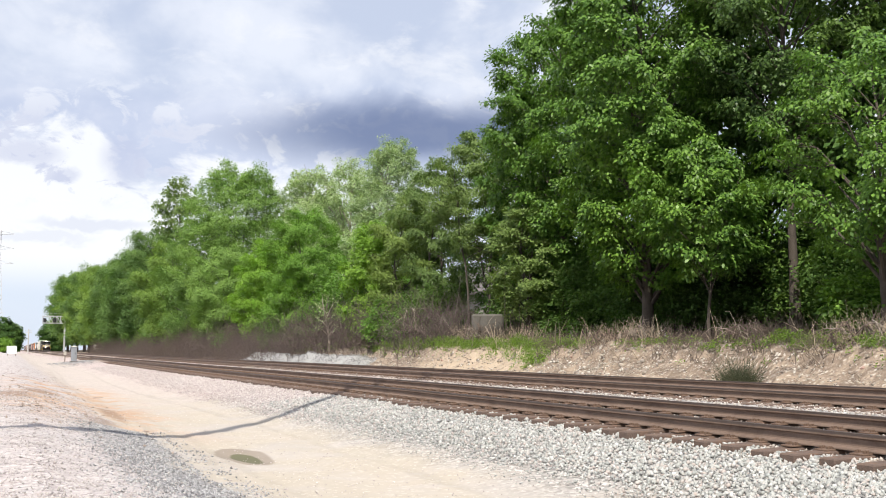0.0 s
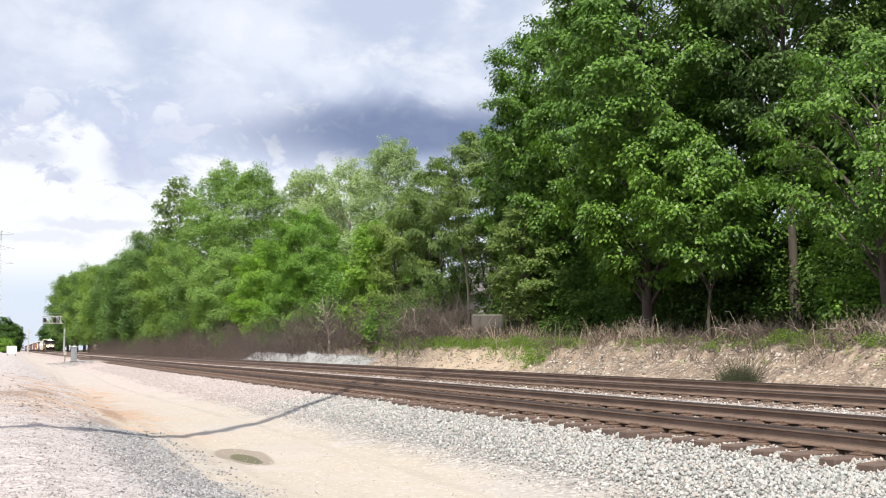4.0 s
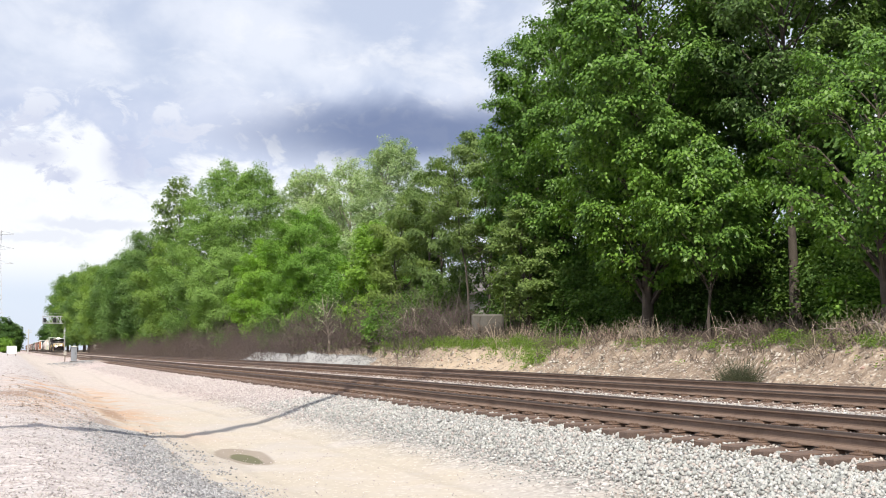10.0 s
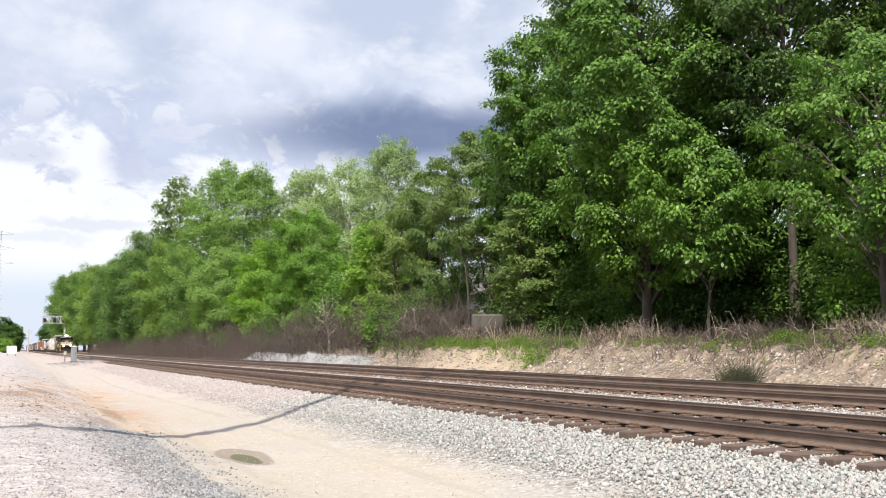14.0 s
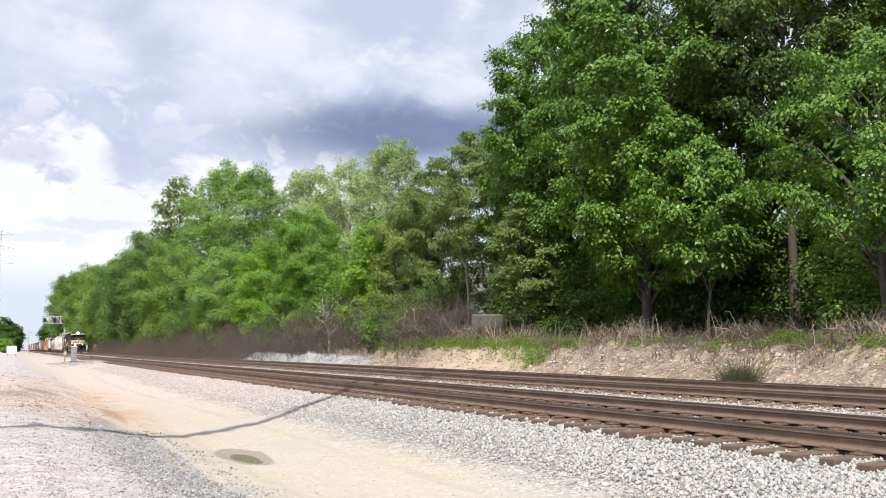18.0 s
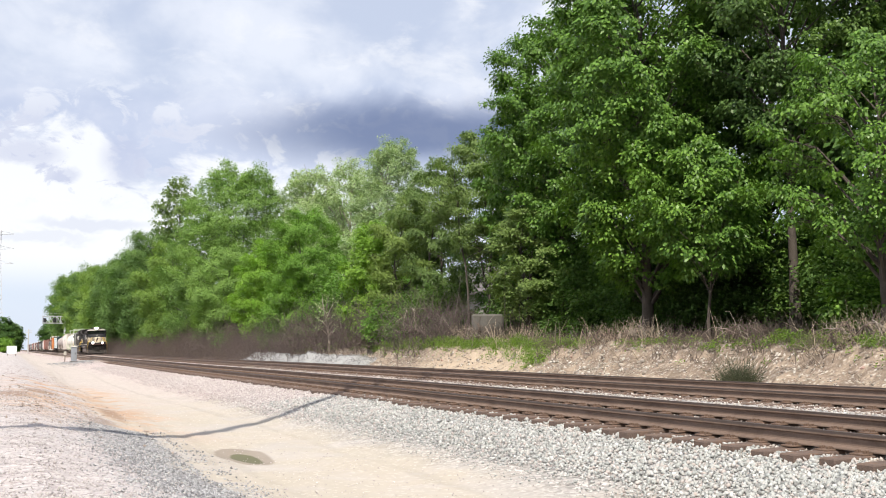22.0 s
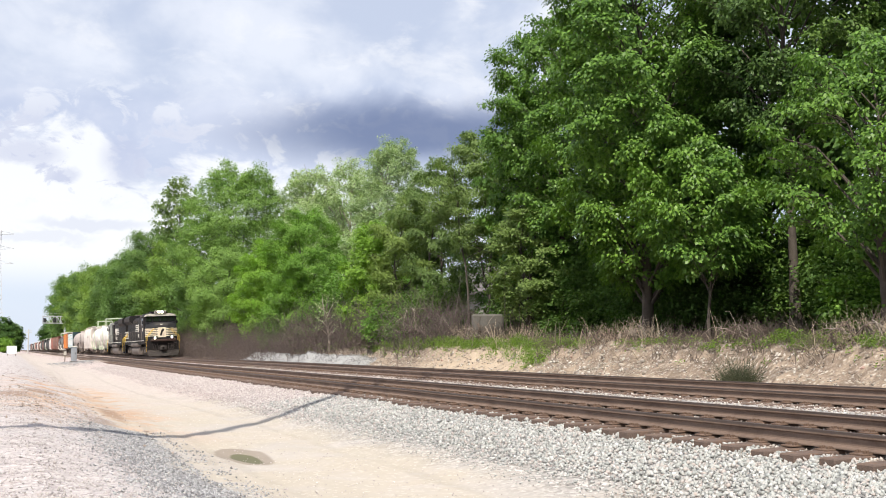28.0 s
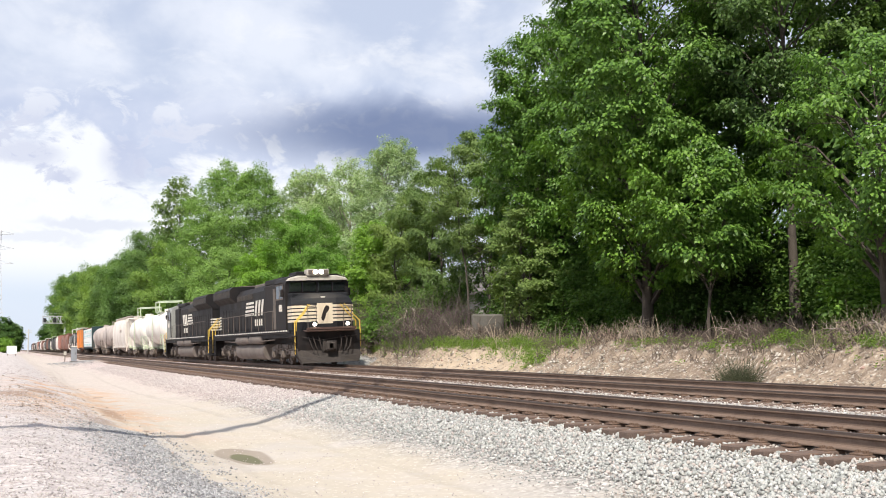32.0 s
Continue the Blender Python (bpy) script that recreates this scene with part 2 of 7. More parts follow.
def ground_material():
    """Gravel yard, sandy track, ballast, cutting bank and woodland floor, side by side."""
    m, n, p, geo, pos = material("ground")
    P = geo.outputs["Position"]
    s = n.put("ShaderNodeSeparateXYZ")
    n.link(P, s.inputs[0])
    x0, y0, z0 = s.outputs
    wob = n.math("SUBTRACT", n.noise(P, 0.45, 4.0, 0.6), 0.5)
    x = n.math("ADD", x0, n.math("MULTIPLY", wob, 1.5))
    fine = n.noise(P, 16.0, 4.0, 0.65)
    stone = n.cells(P, 24.0, "Color")
    grey = n.put("ShaderNodeSeparateColor")
    n.link(stone, grey.inputs[0])
    cell = grey.outputs[0]
    big = n.noise(P, 0.6, 4.0, 0.6)
    yard = n.ramp(cell, [(0.0, (0.34, 0.305, 0.30)), (0.4, (0.48, 0.435, 0.425)), (0.8, (0.54, 0.49, 0.475)), (1.0, (0.62, 0.58, 0.57))])
    yard = n.mix(n.math("MULTIPLY", n.step(big, 0.45, 0.7), 0.6), yard, (0.42, 0.40, 0.40))
    sand = n.mix(n.step(big, 0.35, 0.7), (0.455, 0.400, 0.325), (0.405, 0.350, 0.285))
    sand = n.mix(n.math("MULTIPLY", fine, 0.35), sand, (0.60, 0.55, 0.49))
    sand = n.mix(n.math("MULTIPLY", n.step(cell, 0.86, 0.94), 0.35), sand, (0.72, 0.68, 0.60))
    dusty = n.math("MULTIPLY", n.step(n.noise(P, 0.8, 4.0, 0.65), 0.42, 0.66), 0.7)
    sand = n.mix(dusty, sand, (0.475, 0.435, 0.405))
    far_sand = n.step(n.math("ADD", y0, n.math("MULTIPLY", wob, 16.0)), 20.0, 38.0)
    sand = n.mix(n.math("MULTIPLY", far_sand, 0.7), sand, n.mix(cell, (0.42, 0.36, 0.335), (0.58, 0.51, 0.475)))
    red = n.mix(n.step(fine, 0.3, 0.7), (0.46, 0.30, 0.20), (0.54, 0.395, 0.29))
    slate = n.ramp(cell, [(0.0, (0.14, 0.14, 0.15)), (0.6, (0.30, 0.30, 0.31)), (1.0, (0.50, 0.49, 0.48))])
    ball = n.ramp(cell, [(0.0, (0.15, 0.15, 0.15)), (0.4, (0.33, 0.32, 0.31)), (0.8, (0.44, 0.41, 0.39)), (1.0, (0.66, 0.65, 0.62))])
    pink = n.ramp(cell, [(0.0, (0.28, 0.22, 0.21)), (0.5, (0.48, 0.40, 0.38)), (1.0, (0.66, 0.59, 0.56))])
    ball = n.mix(n.step(n.math("ADD", y0, n.math("MULTIPLY", wob, 12.0)), 24.0, 34.0), ball, pink)
    rusty = n.mix(n.step(cell, 0.3, 0.9), (0.24, 0.17, 0.12), (0.50, 0.42, 0.35))
    bank = n.mix(n.step(n.noise(P, 1.6, 5.0, 0.65), 0.35, 0.65), (0.38, 0.30, 0.228), (0.185, 0.142, 0.112))
    bank = n.mix(n.math("MULTIPLY", n.step(cell, 0.75, 0.95), 0.5), bank, (0.52, 0.46, 0.39))
    chips = n.put("ShaderNodeSeparateColor")
    n.link(n.cells(P, 15.0, "Color"), chips.inputs[0])
    bank = n.mix(n.math("MULTIPLY", n.step(n.noise(P, 6.0, 4.0, 0.7), 0.45, 0.62), 0.45), bank, (0.15, 0.115, 0.09))
    bank = n.mix(n.math("MULTIPLY", n.step(chips.outputs[0], 0.90, 0.96), 0.7), bank, (0.62, 0.58, 0.52))
    clay = n.math("MULTIPLY", n.step(n.math("ADD", y0, n.math("MULTIPLY", wob, 6.0)), 31.0, 34.0), n.math("SUBTRACT", 1.0, n.step(y0, 40.0, 46.0)))
    bank = n.mix(n.math("MULTIPLY", clay, 0.75), bank, n.mix(fine, (0.46, 0.36, 0.26), (0.58, 0.48, 0.37)))
    litter = n.mix(fine, (0.055, 0.042, 0.028), (0.13, 0.10, 0.065))
    # from the yard across the line to the wood
    c = n.mix(n.step(x, 1.2, 1.9), yard, sand)
    edge = n.math("MULTIPLY", n.step(x, 0.7, 1.3), n.math("SUBTRACT", 1.0, n.step(x, 1.6, 2.2)))
    edge = n.math("MULTIPLY", edge, n.math("SUBTRACT", 1.0, n.step(y0, 15.0, 21.0)))
    c = n.mix(n.math("MULTIPLY", edge, 0.85), c, slate)
    scar = n.math("MULTIPLY", n.math("MULTIPLY", n.step(x, -1.0, 0.9), n.math("SUBTRACT", 1.0, n.step(x, 2.4, 3.6))), n.math("MULTIPLY", n.step(y0, 15.0, 20.0), n.math("SUBTRACT", 1.0, n.step(y0, 34.0, 48.0))))
    c = n.mix(n.math("MULTIPLY", scar, n.step(n.noise(P, 0.9, 4.0, 0.6), 0.42, 0.62)), c, red)
    c = n.mix(n.step(x, 4.2, 5.7), c, ball)
    for a, b in ((6.8, 10.0), (11.7, 14.7)):
        c = n.mix(n.math("MULTIPLY", n.math("MULTIPLY", n.step(x, a, a + 0.5), n.math("SUBTRACT", 1.0, n.step(x, b - 0.5, b))), 0.6), c, rusty)
    c = n.mix(n.step(x, 14.5, 15.1), c, bank)
    c = n.mix(n.step(n.math("ADD", x0, wob), 17.6, 18.8), c, litter)
    c = n.mix(n.step(n.math("MULTIPLY", x0, -1.0), 25.0, 60.0), c, n.mix(fine, (0.08, 0.12, 0.04), (0.16, 0.19, 0.07)))
    # tyre ruts worn into the sandy track
    for rut in (2.02, 2.35, 4.05):
        off = n.math("SUBTRACT", n.math("SUBTRACT", x0, rut), n.math("MULTIPLY", n.math("SINE", n.math("MULTIPLY", y0, 0.11)), 0.25))
        band = n.math("SUBTRACT", 1.0, n.step(n.math("ADD", n.math("ABSOLUTE", off), n.math("MULTIPLY", wob, 0.18)), 0.03, 0.15))
        c = n.mix(n.math("MULTIPLY", n.math("MULTIPLY", band, n.step(big, 0.35, 0.6)), 0.32), c, (0.30, 0.265, 0.225))
    # the damp hollow in the sandy track
    hx = n.math("DIVIDE", n.math("SUBTRACT", x0, 2.92), 0.35)
    hy = n.math("DIVIDE", n.math("SUBTRACT", y0, 14.45), 1.25)
    hole = n.math("ADD", n.math("SQRT", n.math("ADD", n.math("MULTIPLY", hx, hx), n.math("MULTIPLY", hy, hy))), n.math("MULTIPLY", wob, 0.6))
    c = n.mix(n.math("MULTIPLY", n.math("SUBTRACT", 1.0, n.step(hole, 0.80, 1.0)), 0.75), c, (0.25, 0.205, 0.165))
    pool = n.math("ADD", hole, n.math("MULTIPLY", hy, 0.35))
    c = n.mix(n.math("MULTIPLY", n.math("SUBTRACT", 1.0, n.step(pool, 0.36, 0.48)), 0.85), c, (0.115, 0.118, 0.062))
    for mx, my, wx, wy in ((1.9, 23.0, 0.22, 3.2), (0.0, 24.5, 0.5, 1.6), (1.4, 19.0, 0.3, 1.2), (0.7, 28.0, 0.4, 2.5)):
        ux = n.math("DIVIDE", n.math("SUBTRACT", x0, mx), wx)
        uy = n.math("DIVIDE", n.math("SUBTRACT", y0, my), wy)
        spot = n.math("ADD", n.math("SQRT", n.math("ADD", n.math("MULTIPLY", ux, ux), n.math("MULTIPLY", uy, uy))), n.math("MULTIPLY", n.math("SUBTRACT", fine, 0.5), 1.6))
        c = n.mix(n.math("MULTIPLY", n.math("SUBTRACT", 1.0, n.step(spot, 0.4, 1.2)), 0.6), c, (0.24, 0.155, 0.105))
    clods = n.cells(P, 5.0, "Color")
    lump = n.put("ShaderNodeSeparateColor")
    n.link(clods, lump.inputs[0])
    smooth = n.math("MULTIPLY", n.step(x, 1.2, 1.9), n.math("SUBTRACT", 1.0, n.step(x, 4.2, 5.4)))
    rough_part = n.math("SUBTRACT", 1.0, n.math("MULTIPLY", smooth, 0.8))
    c = n.mix(n.math("MULTIPLY", rough_part, 0.35), c, n.mix(1.0, c, n.ramp(lump.outputs[0], [(0.0, (0.75, 0.73, 0.73)), (0.3, (0.97, 0.97, 0.97)), (0.8, (1.03, 1.03, 1.03)), (1.0, (1.15, 1.14, 1.13))]), "MULTIPLY"))
    patchy = n.noise(P, 2.4, 5.0, 0.7)
    c = n.mix(n.math("MULTIPLY", rough_part, 0.5), c, n.mix(1.0, c, n.ramp(patchy, [(0.3, (0.86, 0.84, 0.84)), (0.7, (1.10, 1.09, 1.08))]), "MULTIPLY"))
    c = n.mix(1.0, c, n.ramp(big, [(0.2, (0.88, 0.88, 0.88)), (0.8, (1.1, 1.1, 1.1))]), "MULTIPLY")
    n.link(c, p.inputs["Base Color"])
    p.inputs["Roughness"].default_value = 0.95
    p.inputs["Specular IOR Level"].default_value = 0.2
    h = n.math("ADD", n.math("MULTIPLY", cell, 0.7), fine)
    h = n.math("MULTIPLY", h, n.math("SUBTRACT", 1.0, n.math("MULTIPLY", smooth, 0.85)))
    n.link(n.bump(h, 0.25, 0.010), p.inputs["Normal"])
    return m


M_GROUND = ground_material()


# ---- mesh helpers ----
def mesh_of(name, verts, faces, mat, smooth=False):
    """A mesh from arrays; all faces have the same number of corners when given as an array."""
    me = bpy.data.meshes.new(name)
    if isinstance(faces, np.ndarray):
        verts = np.asarray(verts, np.float32)
        k = faces.shape[1]
        me.vertices.add(len(verts))
        me.vertices.foreach_set("co", verts.ravel())
        me.loops.add(faces.size)
        me.loops.foreach_set("vertex_index", faces.astype(np.int32).ravel())
        me.polygons.add(len(faces))
        me.polygons.foreach_set("loop_start", np.arange(0, faces.size, k, dtype=np.int32))
        me.update(calc_edges=True)
    else:
        me.from_pydata(verts, [], faces)
    if smooth:
        me.polygons.foreach_set("use_smooth", np.ones(len(me.polygons), bool))
    me.materials.append(mat)
    return me


class Shape:
    """One part under construction."""

    def __init__(self):
        self.bm = bmesh.new()

    def box(self, lo, hi, bevel=0.0, turn=None):
        made = bmesh.ops.create_cube(self.bm, size=1.0)["verts"]
        lo, hi = Vector(lo), Vector(hi)
        mid, size = (lo + hi) / 2, hi - lo
        for v in made:
            v.co = Vector((v.co.x * size.x, v.co.y * size.y, v.co.z * size.z))
            if turn is not None:
                v.co = turn @ v.co
            v.co += mid
        if bevel:
            edges = list({e for v in made for e in v.link_edges})
            bmesh.ops.bevel(self.bm, geom=edges, offset=bevel, segments=1, affect="EDGES")
        return self

    def rod(self, a, b, r, r2=None, n=8, cap=True):
        a, b = Vector(a), Vector(b)
        d = b - a
        q = d.to_track_quat("Z", "Y").to_matrix().to_4x4()
        m = Matrix.Translation((a + b) / 2) @ q
        bmesh.ops.create_cone(self.bm, cap_ends=cap, segments=n, radius1=r, radius2=r if r2 is None else r2, depth=d.length, matrix=m)
        return self

    def bend(self, pts, r, n=6):
        for a, b in zip(pts, pts[1:]):
            self.rod(a, b, r, n=n)
        return self

    def prism(self, outline, axis, lo, hi):
        """An outline in the two other axes, drawn out along axis."""
        def at(p, k):
            q = list(p)
            q.insert(axis, k)
            return q
        a = [self.bm.verts.new(at(p, lo)) for p in outline]
        b = [self.bm.verts.new(at(p, hi)) for p in outline]
        self.bm.faces.new(a)
        self.bm.faces.new(b[::-1])
        for i in range(len(a)):
            j = (i + 1) % len(a)
            self.bm.faces.new((a[i], b[i], b[j], a[j]))
        return self

    def loft(self, rings, close=True):
        vs = [[self.bm.verts.new(p) for p in ring] for ring in rings]
        for a, b in zip(vs, vs[1:]):
            for i in range(len(a)):
                j = (i + 1) % len(a)
                self.bm.faces.new((a[i], a[j], b[j], b[i]))
        if close:
            self.bm.faces.new(vs[0][::-1])
            self.bm.faces.new(vs[-1])
        return self

    def lathe(self, y_r, z, n=20, x=0.0):
        """Round body along y."""
        rings = [[(x + r * math.cos(k * math.tau / n), y, z + r * math.sin(k * math.tau / n)) for k in range(n)] for y, r in y_r]
        return self.loft(rings)


def part(name, shape, mat, parent, label="", smooth=False, at=None):
    """Links a shape as one mesh under a thing or a part."""
    if isinstance(shape, Shape):
        bmesh.ops.recalc_face_normals(shape.bm, faces=shape.bm.faces)
        me = bpy.data.meshes.new(name)
        shape.bm.to_mesh(me)
        shape.bm.free()
        me.materials.append(mat)
        if smooth:
            me.polygons.foreach_set("use_smooth", np.ones(len(me.polygons), bool))
            me.set_sharp_from_angle(angle=radians(40))
    else:
        me = shape
    ob = new(name, me)
    if parent is not None:
        ob.parent = parent
    if at is not None:
        ob.matrix_basis = at
    if label:
        ob["label"] = label
    return ob


# ---- the plan: one straight double line along +y ----
GAUGE = 1.505
RAIL_X = (7.56, 7.56 + GAUGE, 12.36, 12.36 + GAUGE)
RAIL_Z = (0.0, 0.05, 0.085, 0.150)
LINE_X, LINE_Z, LINE_TILT = RAIL_X[2] + GAUGE / 2, (RAIL_Z[2] + RAIL_Z[3]) / 2, -math.degrees(math.atan2(0.065, GAUGE))

PROFILE = ((-60, -0.35), (-8, -0.2), (-1.0, -0.08), (0.3, -0.12), (1.2, -0.32), (2.0, -0.52), (3.4, -0.60), (4.6, -0.56), (5.3, -0.47), (6.2, -0.372),
           (6.6, -0.332), (6.95, -0.286), (7.25, -0.236), (7.56, -0.212), (9.06, -0.155), (9.7, -0.17), (10.7, -0.24), (11.7, -0.14), (12.36, -0.120), (13.86, -0.055), (14.6, -0.08),
           (15.2, -0.16), (15.8, -0.04), (16.4, 0.22), (16.9, 0.50), (17.15, 0.82), (17.6, 0.96), (18.6, 1.06), (22, 1.15), (30, 1.3), (60, 1.6), (400, 3.0))
PX, PZ = np.array([p[0] for p in PROFILE]), np.array([p[1] for p in PROFILE])


def hummocks(x, y, scale, seed):
    return (np.sin(x * scale * 1.3 + seed) * np.sin(y * scale + 1.7 * seed) + 0.6 * np.sin(x * scale * 2.9 - y * scale * 1.9 + seed * 3.1)
            + 0.4 * np.sin(x * scale * 4.3 + y * scale * 5.7 + seed * 0.7)) / 2


def height(x, y):
    """Ground level at x, y (arrays)."""
    x, y = np.asarray(x, float), np.asarray(y, float)
    z = np.interp(x, PX, PZ)
    low = np.interp(y, (45, 130, 400), (1.0, 0.45, 0.1))
    z = np.where(x > 15.2, -0.16 + (z + 0.16) * low, z)
    z = np.where(x < 5.3, -0.46 + (z + 0.46) * np.interp(y, (40, 120), (1.0, 0.8)), z)
    bumpy = np.where((x > 5.0) & (x < 15.0), 0.012, np.where(x >= 15.0, 0.10, 0.035))
    z = z + bumpy * hummocks(x, y, 0.9, 2.0) + bumpy * 0.4 * hummocks(x, y, 3.1, 5.0)
    z = z + np.where((x > 15.3) & (x < 18.5), 0.050 * hummocks(x, y, 5.3, 1.3) + 0.085 * hummocks(x, y, 2.1, 4.4), 0.0)
    # the hollow in the sandy track, its tyre ruts, and the heap of ballast beyond the line
    z = z - 0.09 * np.exp(-(((x - 2.92) / 0.36) ** 2 + ((y - 14.45) / 1.2) ** 2))
    for rut in (2.35, 4.05):
        z = z - 0.03 * np.exp(-((x - rut - 0.25 * np.sin(y * 0.11)) / 0.16) ** 2) * (y > 3)
    z = z + 0.20 * np.exp(-((x - 5.2) / 2.2) ** 2 - ((y - 102) / 9) ** 2)
    return z


def ground_sheet():
    xs = np.concatenate((-np.geomspace(2500, 7, 26), np.arange(-6, 27, 0.22), np.geomspace(27.5, 2500, 24)))
    ys = np.concatenate((-np.geomspace(800, 5, 14), np.arange(-4, 60, 0.35), np.geomspace(60.5, 4000, 90)))
    gx, gy = np.meshgrid(xs, ys)
    v = np.stack((gx, gy, height(gx, gy)), -1).reshape(-1, 3)
    w = len(xs)
    i = (np.arange(len(ys) - 1)[:, None] * w + np.arange(w - 1)[None]).ravel()
    f = np.stack((i, i + 1, i + w + 1, i + w), -1)
    ob = new("ground", mesh_of("ground", v, f, M_GROUND, True))
    tagged(ob, "gravel yard, sandy service track, ballast and cutting bank beside the line", "ground", kind="structure")


ground_sheet()

# ---- loose stones ----
RNG = np.random.default_rng(7)


def stones(name, label, x, y, size, mat, lift=0.25, flat=0.7, plain=True):
    """Many angular stones lying on the ground, as one mesh."""
    n = len(x)
    corner = np.array([(i, j, k) for i in (-1, 1) for j in (-1, 1) for k in (-1, 1)], float)
    quads = np.array([(0, 1, 3, 2), (4, 6, 7, 5), (0, 4, 5, 1), (2, 3, 7, 6), (0, 2, 6, 4), (1, 5, 7, 3)])
    faces = quads
    if plain:
        corner = np.array([(1, 0, 0), (-1, 0, 0), (0, 1, 0), (0, -1, 0), (0, 0, 1), (0, 0, -1)], float) * 1.15
        faces = np.array([(0, 2, 4), (2, 1, 4), (1, 3, 4), (3, 0, 4), (2, 0, 5), (1, 2, 5), (3, 1, 5), (0, 3, 5)])
    m = len(corner)
    v = corner[None] * RNG.uniform(0.45, 1.0, (n, m, 3)) + RNG.normal(0, 0.12, (n, m, 3))
    a, b = RNG.uniform(0, math.tau, (2, n, 1))
    v[..., 2] *= flat
    v[..., 1], v[..., 2] = v[..., 1] * np.cos(b) - v[..., 2] * np.sin(b), v[..., 1] * np.sin(b) + v[..., 2] * np.cos(b)
    v[..., 0], v[..., 1] = v[..., 0] * np.cos(a) - v[..., 1] * np.sin(a), v[..., 0] * np.sin(a) + v[..., 1] * np.cos(a)
    v *= size[:, None, None] * 0.5
    v += np.stack((x, y, height(x, y) + size * lift), -1)[:, None]
    f = (faces[None] + m * np.arange(n)[:, None, None]).reshape(-1, faces.shape[1])
    return tagged(new(name, mesh_of(name, v.reshape(-1, 3), f, mat)), label, "stones", kind="stuff")


def tie_places(k, start, stop=140.0):
    """Where the ties of a track lie along the line."""
    rnd = random.Random(40 + k)
    out = []
    while start < stop:
        out.append(start)
        start += 0.505 + rnd.uniform(-0.03, 0.03)
    return np.array(out)


TIES = {0: tie_places(0, 5.0), 2: tie_places(2, 8.0)}


def off_ties(x, y):
    """True where a stone would lie between the ties, not on one."""
    clear = np.ones(len(x), bool)
    for k, ties in TIES.items():
        mid = (RAIL_X[k] + RAIL_X[k + 1]) / 2
        i = np.clip(np.searchsorted(ties, y), 1, len(ties) - 1)
        gap = np.minimum(np.abs(y - ties[i]), np.abs(y - ties[i - 1]))
        clear &= ~((np.abs(x - mid) < 1.30 + 0.03) & (gap < 0.125))
    return clear


def scatter(n, x0, x1, y0, y1, power=1.0):
    """Places, denser towards the near end."""
    return RNG.uniform(x0, x1, n), y0 + (y1 - y0) * RNG.uniform(0, 1, n) ** power


x, y = scatter(50000, 4.7, 7.3, 5.5, 46, 1.75)
x2, y2 = scatter(9000, 5.0, 6.95, 40, 80, 1.0)
x, y = np.concatenate((x, x2)), np.concatenate((y, y2))
keep = ((x + 0.35 * hummocks(x, y, 1.4, 1.0)) > RNG.uniform(4.6, 5.9, len(x))) & off_ties(x, y)
stones("ballast_stones", "angular pale grey ballast stones banked against the near track", x[keep & (y < 25)], y[keep & (y < 25)], (0.033 + 0.046 * RNG.uniform(0, 1, (keep & (y < 25)).sum()) ** 1.7) * np.clip((x[keep & (y < 25)] - 4.3) / 1.3, 0.4, 1.0), M_BALLAST, 0.30, plain=True)
far = keep & (y >= RNG.uniform(18, 27, len(y)))
stones("far_ballast_stones", "pinkish pale ballast stones further along the near track", x[far], y[far], RNG.uniform(0.032, 0.066, far.sum()), M_PINKSTONE, plain=True)
x, y = scatter(19000, 7.3, 9.8, 6.5, 44, 1.4)
clear = off_ties(x, y)
x, y = x[clear], y[clear]
stones("crib_ballast", "grey and rust-tinted ballast between the ties", x, y, RNG.uniform(0.03, 0.06, len(x)), M_CRIB, 0.15)
x, y = scatter(20000, 9.8, 14.8, 9, 60, 1.3)
clear = off_ties(x, y)
x, y = x[clear], y[clear]
stones("middle_ballast", "pale ballast stones between the two tracks", x, y, RNG.uniform(0.035, 0.075, len(x)), M_CRIB, 0.15)
x, y = scatter(21000, -2.5, 1.5, 5.0, 26, 1.5)
stones("yard_gravel", "pale pinkish crushed gravel of the yard", x, y, 0.010 + 0.022 * RNG.uniform(0, 1, len(x)) ** 2, M_GRAVEL, 0.15)
x, y = scatter(15000, -2.5, 1.4, 5.2, 24, 1.5)
stones("yard_stones", "larger pinkish grey stones of the yard", x, y, 0.014 + 0.030 * RNG.uniform(0, 1, len(x)) ** 2.5, M_YARDSTONE, 0.0, 0.6)
x, y = scatter(13000, 0.9, 2.15, 5.0, 18, 1.3)
x = 1.5 + (x - 1.5) * RNG.uniform(0.5, 1.5, len(x))
stones("grey_gravel", "darker grey loose gravel along the sandy track", x, y, 0.012 + 0.036 * RNG.uniform(0, 1, len(x)) ** 1.8, M_GREYGRAVEL, 0.08)
x, y = scatter(3000, 1.8, 5.2, 6.0, 26, 1.5)
stones("track_pebbles", "scattered small pebbles on the sandy track", x, y, RNG.uniform(0.008, 0.026, len(x)), M_PINKSTONE, 0.2)
x, y = scatter(8500, 14.9, 18.0, 12, 60, 1.2)
stones("bank_rubble", "broken stones and brick bits on the dirt bank", x, y, 0.02 + 0.17 * RNG.uniform(0, 1, len(x)) ** 10, M_RUBBLE, 0.15)
x, y = np.concatenate((RNG.uniform(15.3, 17.3, 900), RNG.uniform(15.3, 17.6, 500))), np.concatenate((RNG.normal(29.3, 1.9, 900), RNG.uniform(13, 48, 500)))
stones("bank_rocks", "pale broken rocks and clods tumbled down the bank", x, y, 0.04 + 0.13 * RNG.uniform(0, 1, len(x)) ** 4, M_BANKROCK, 0.10, 0.6)


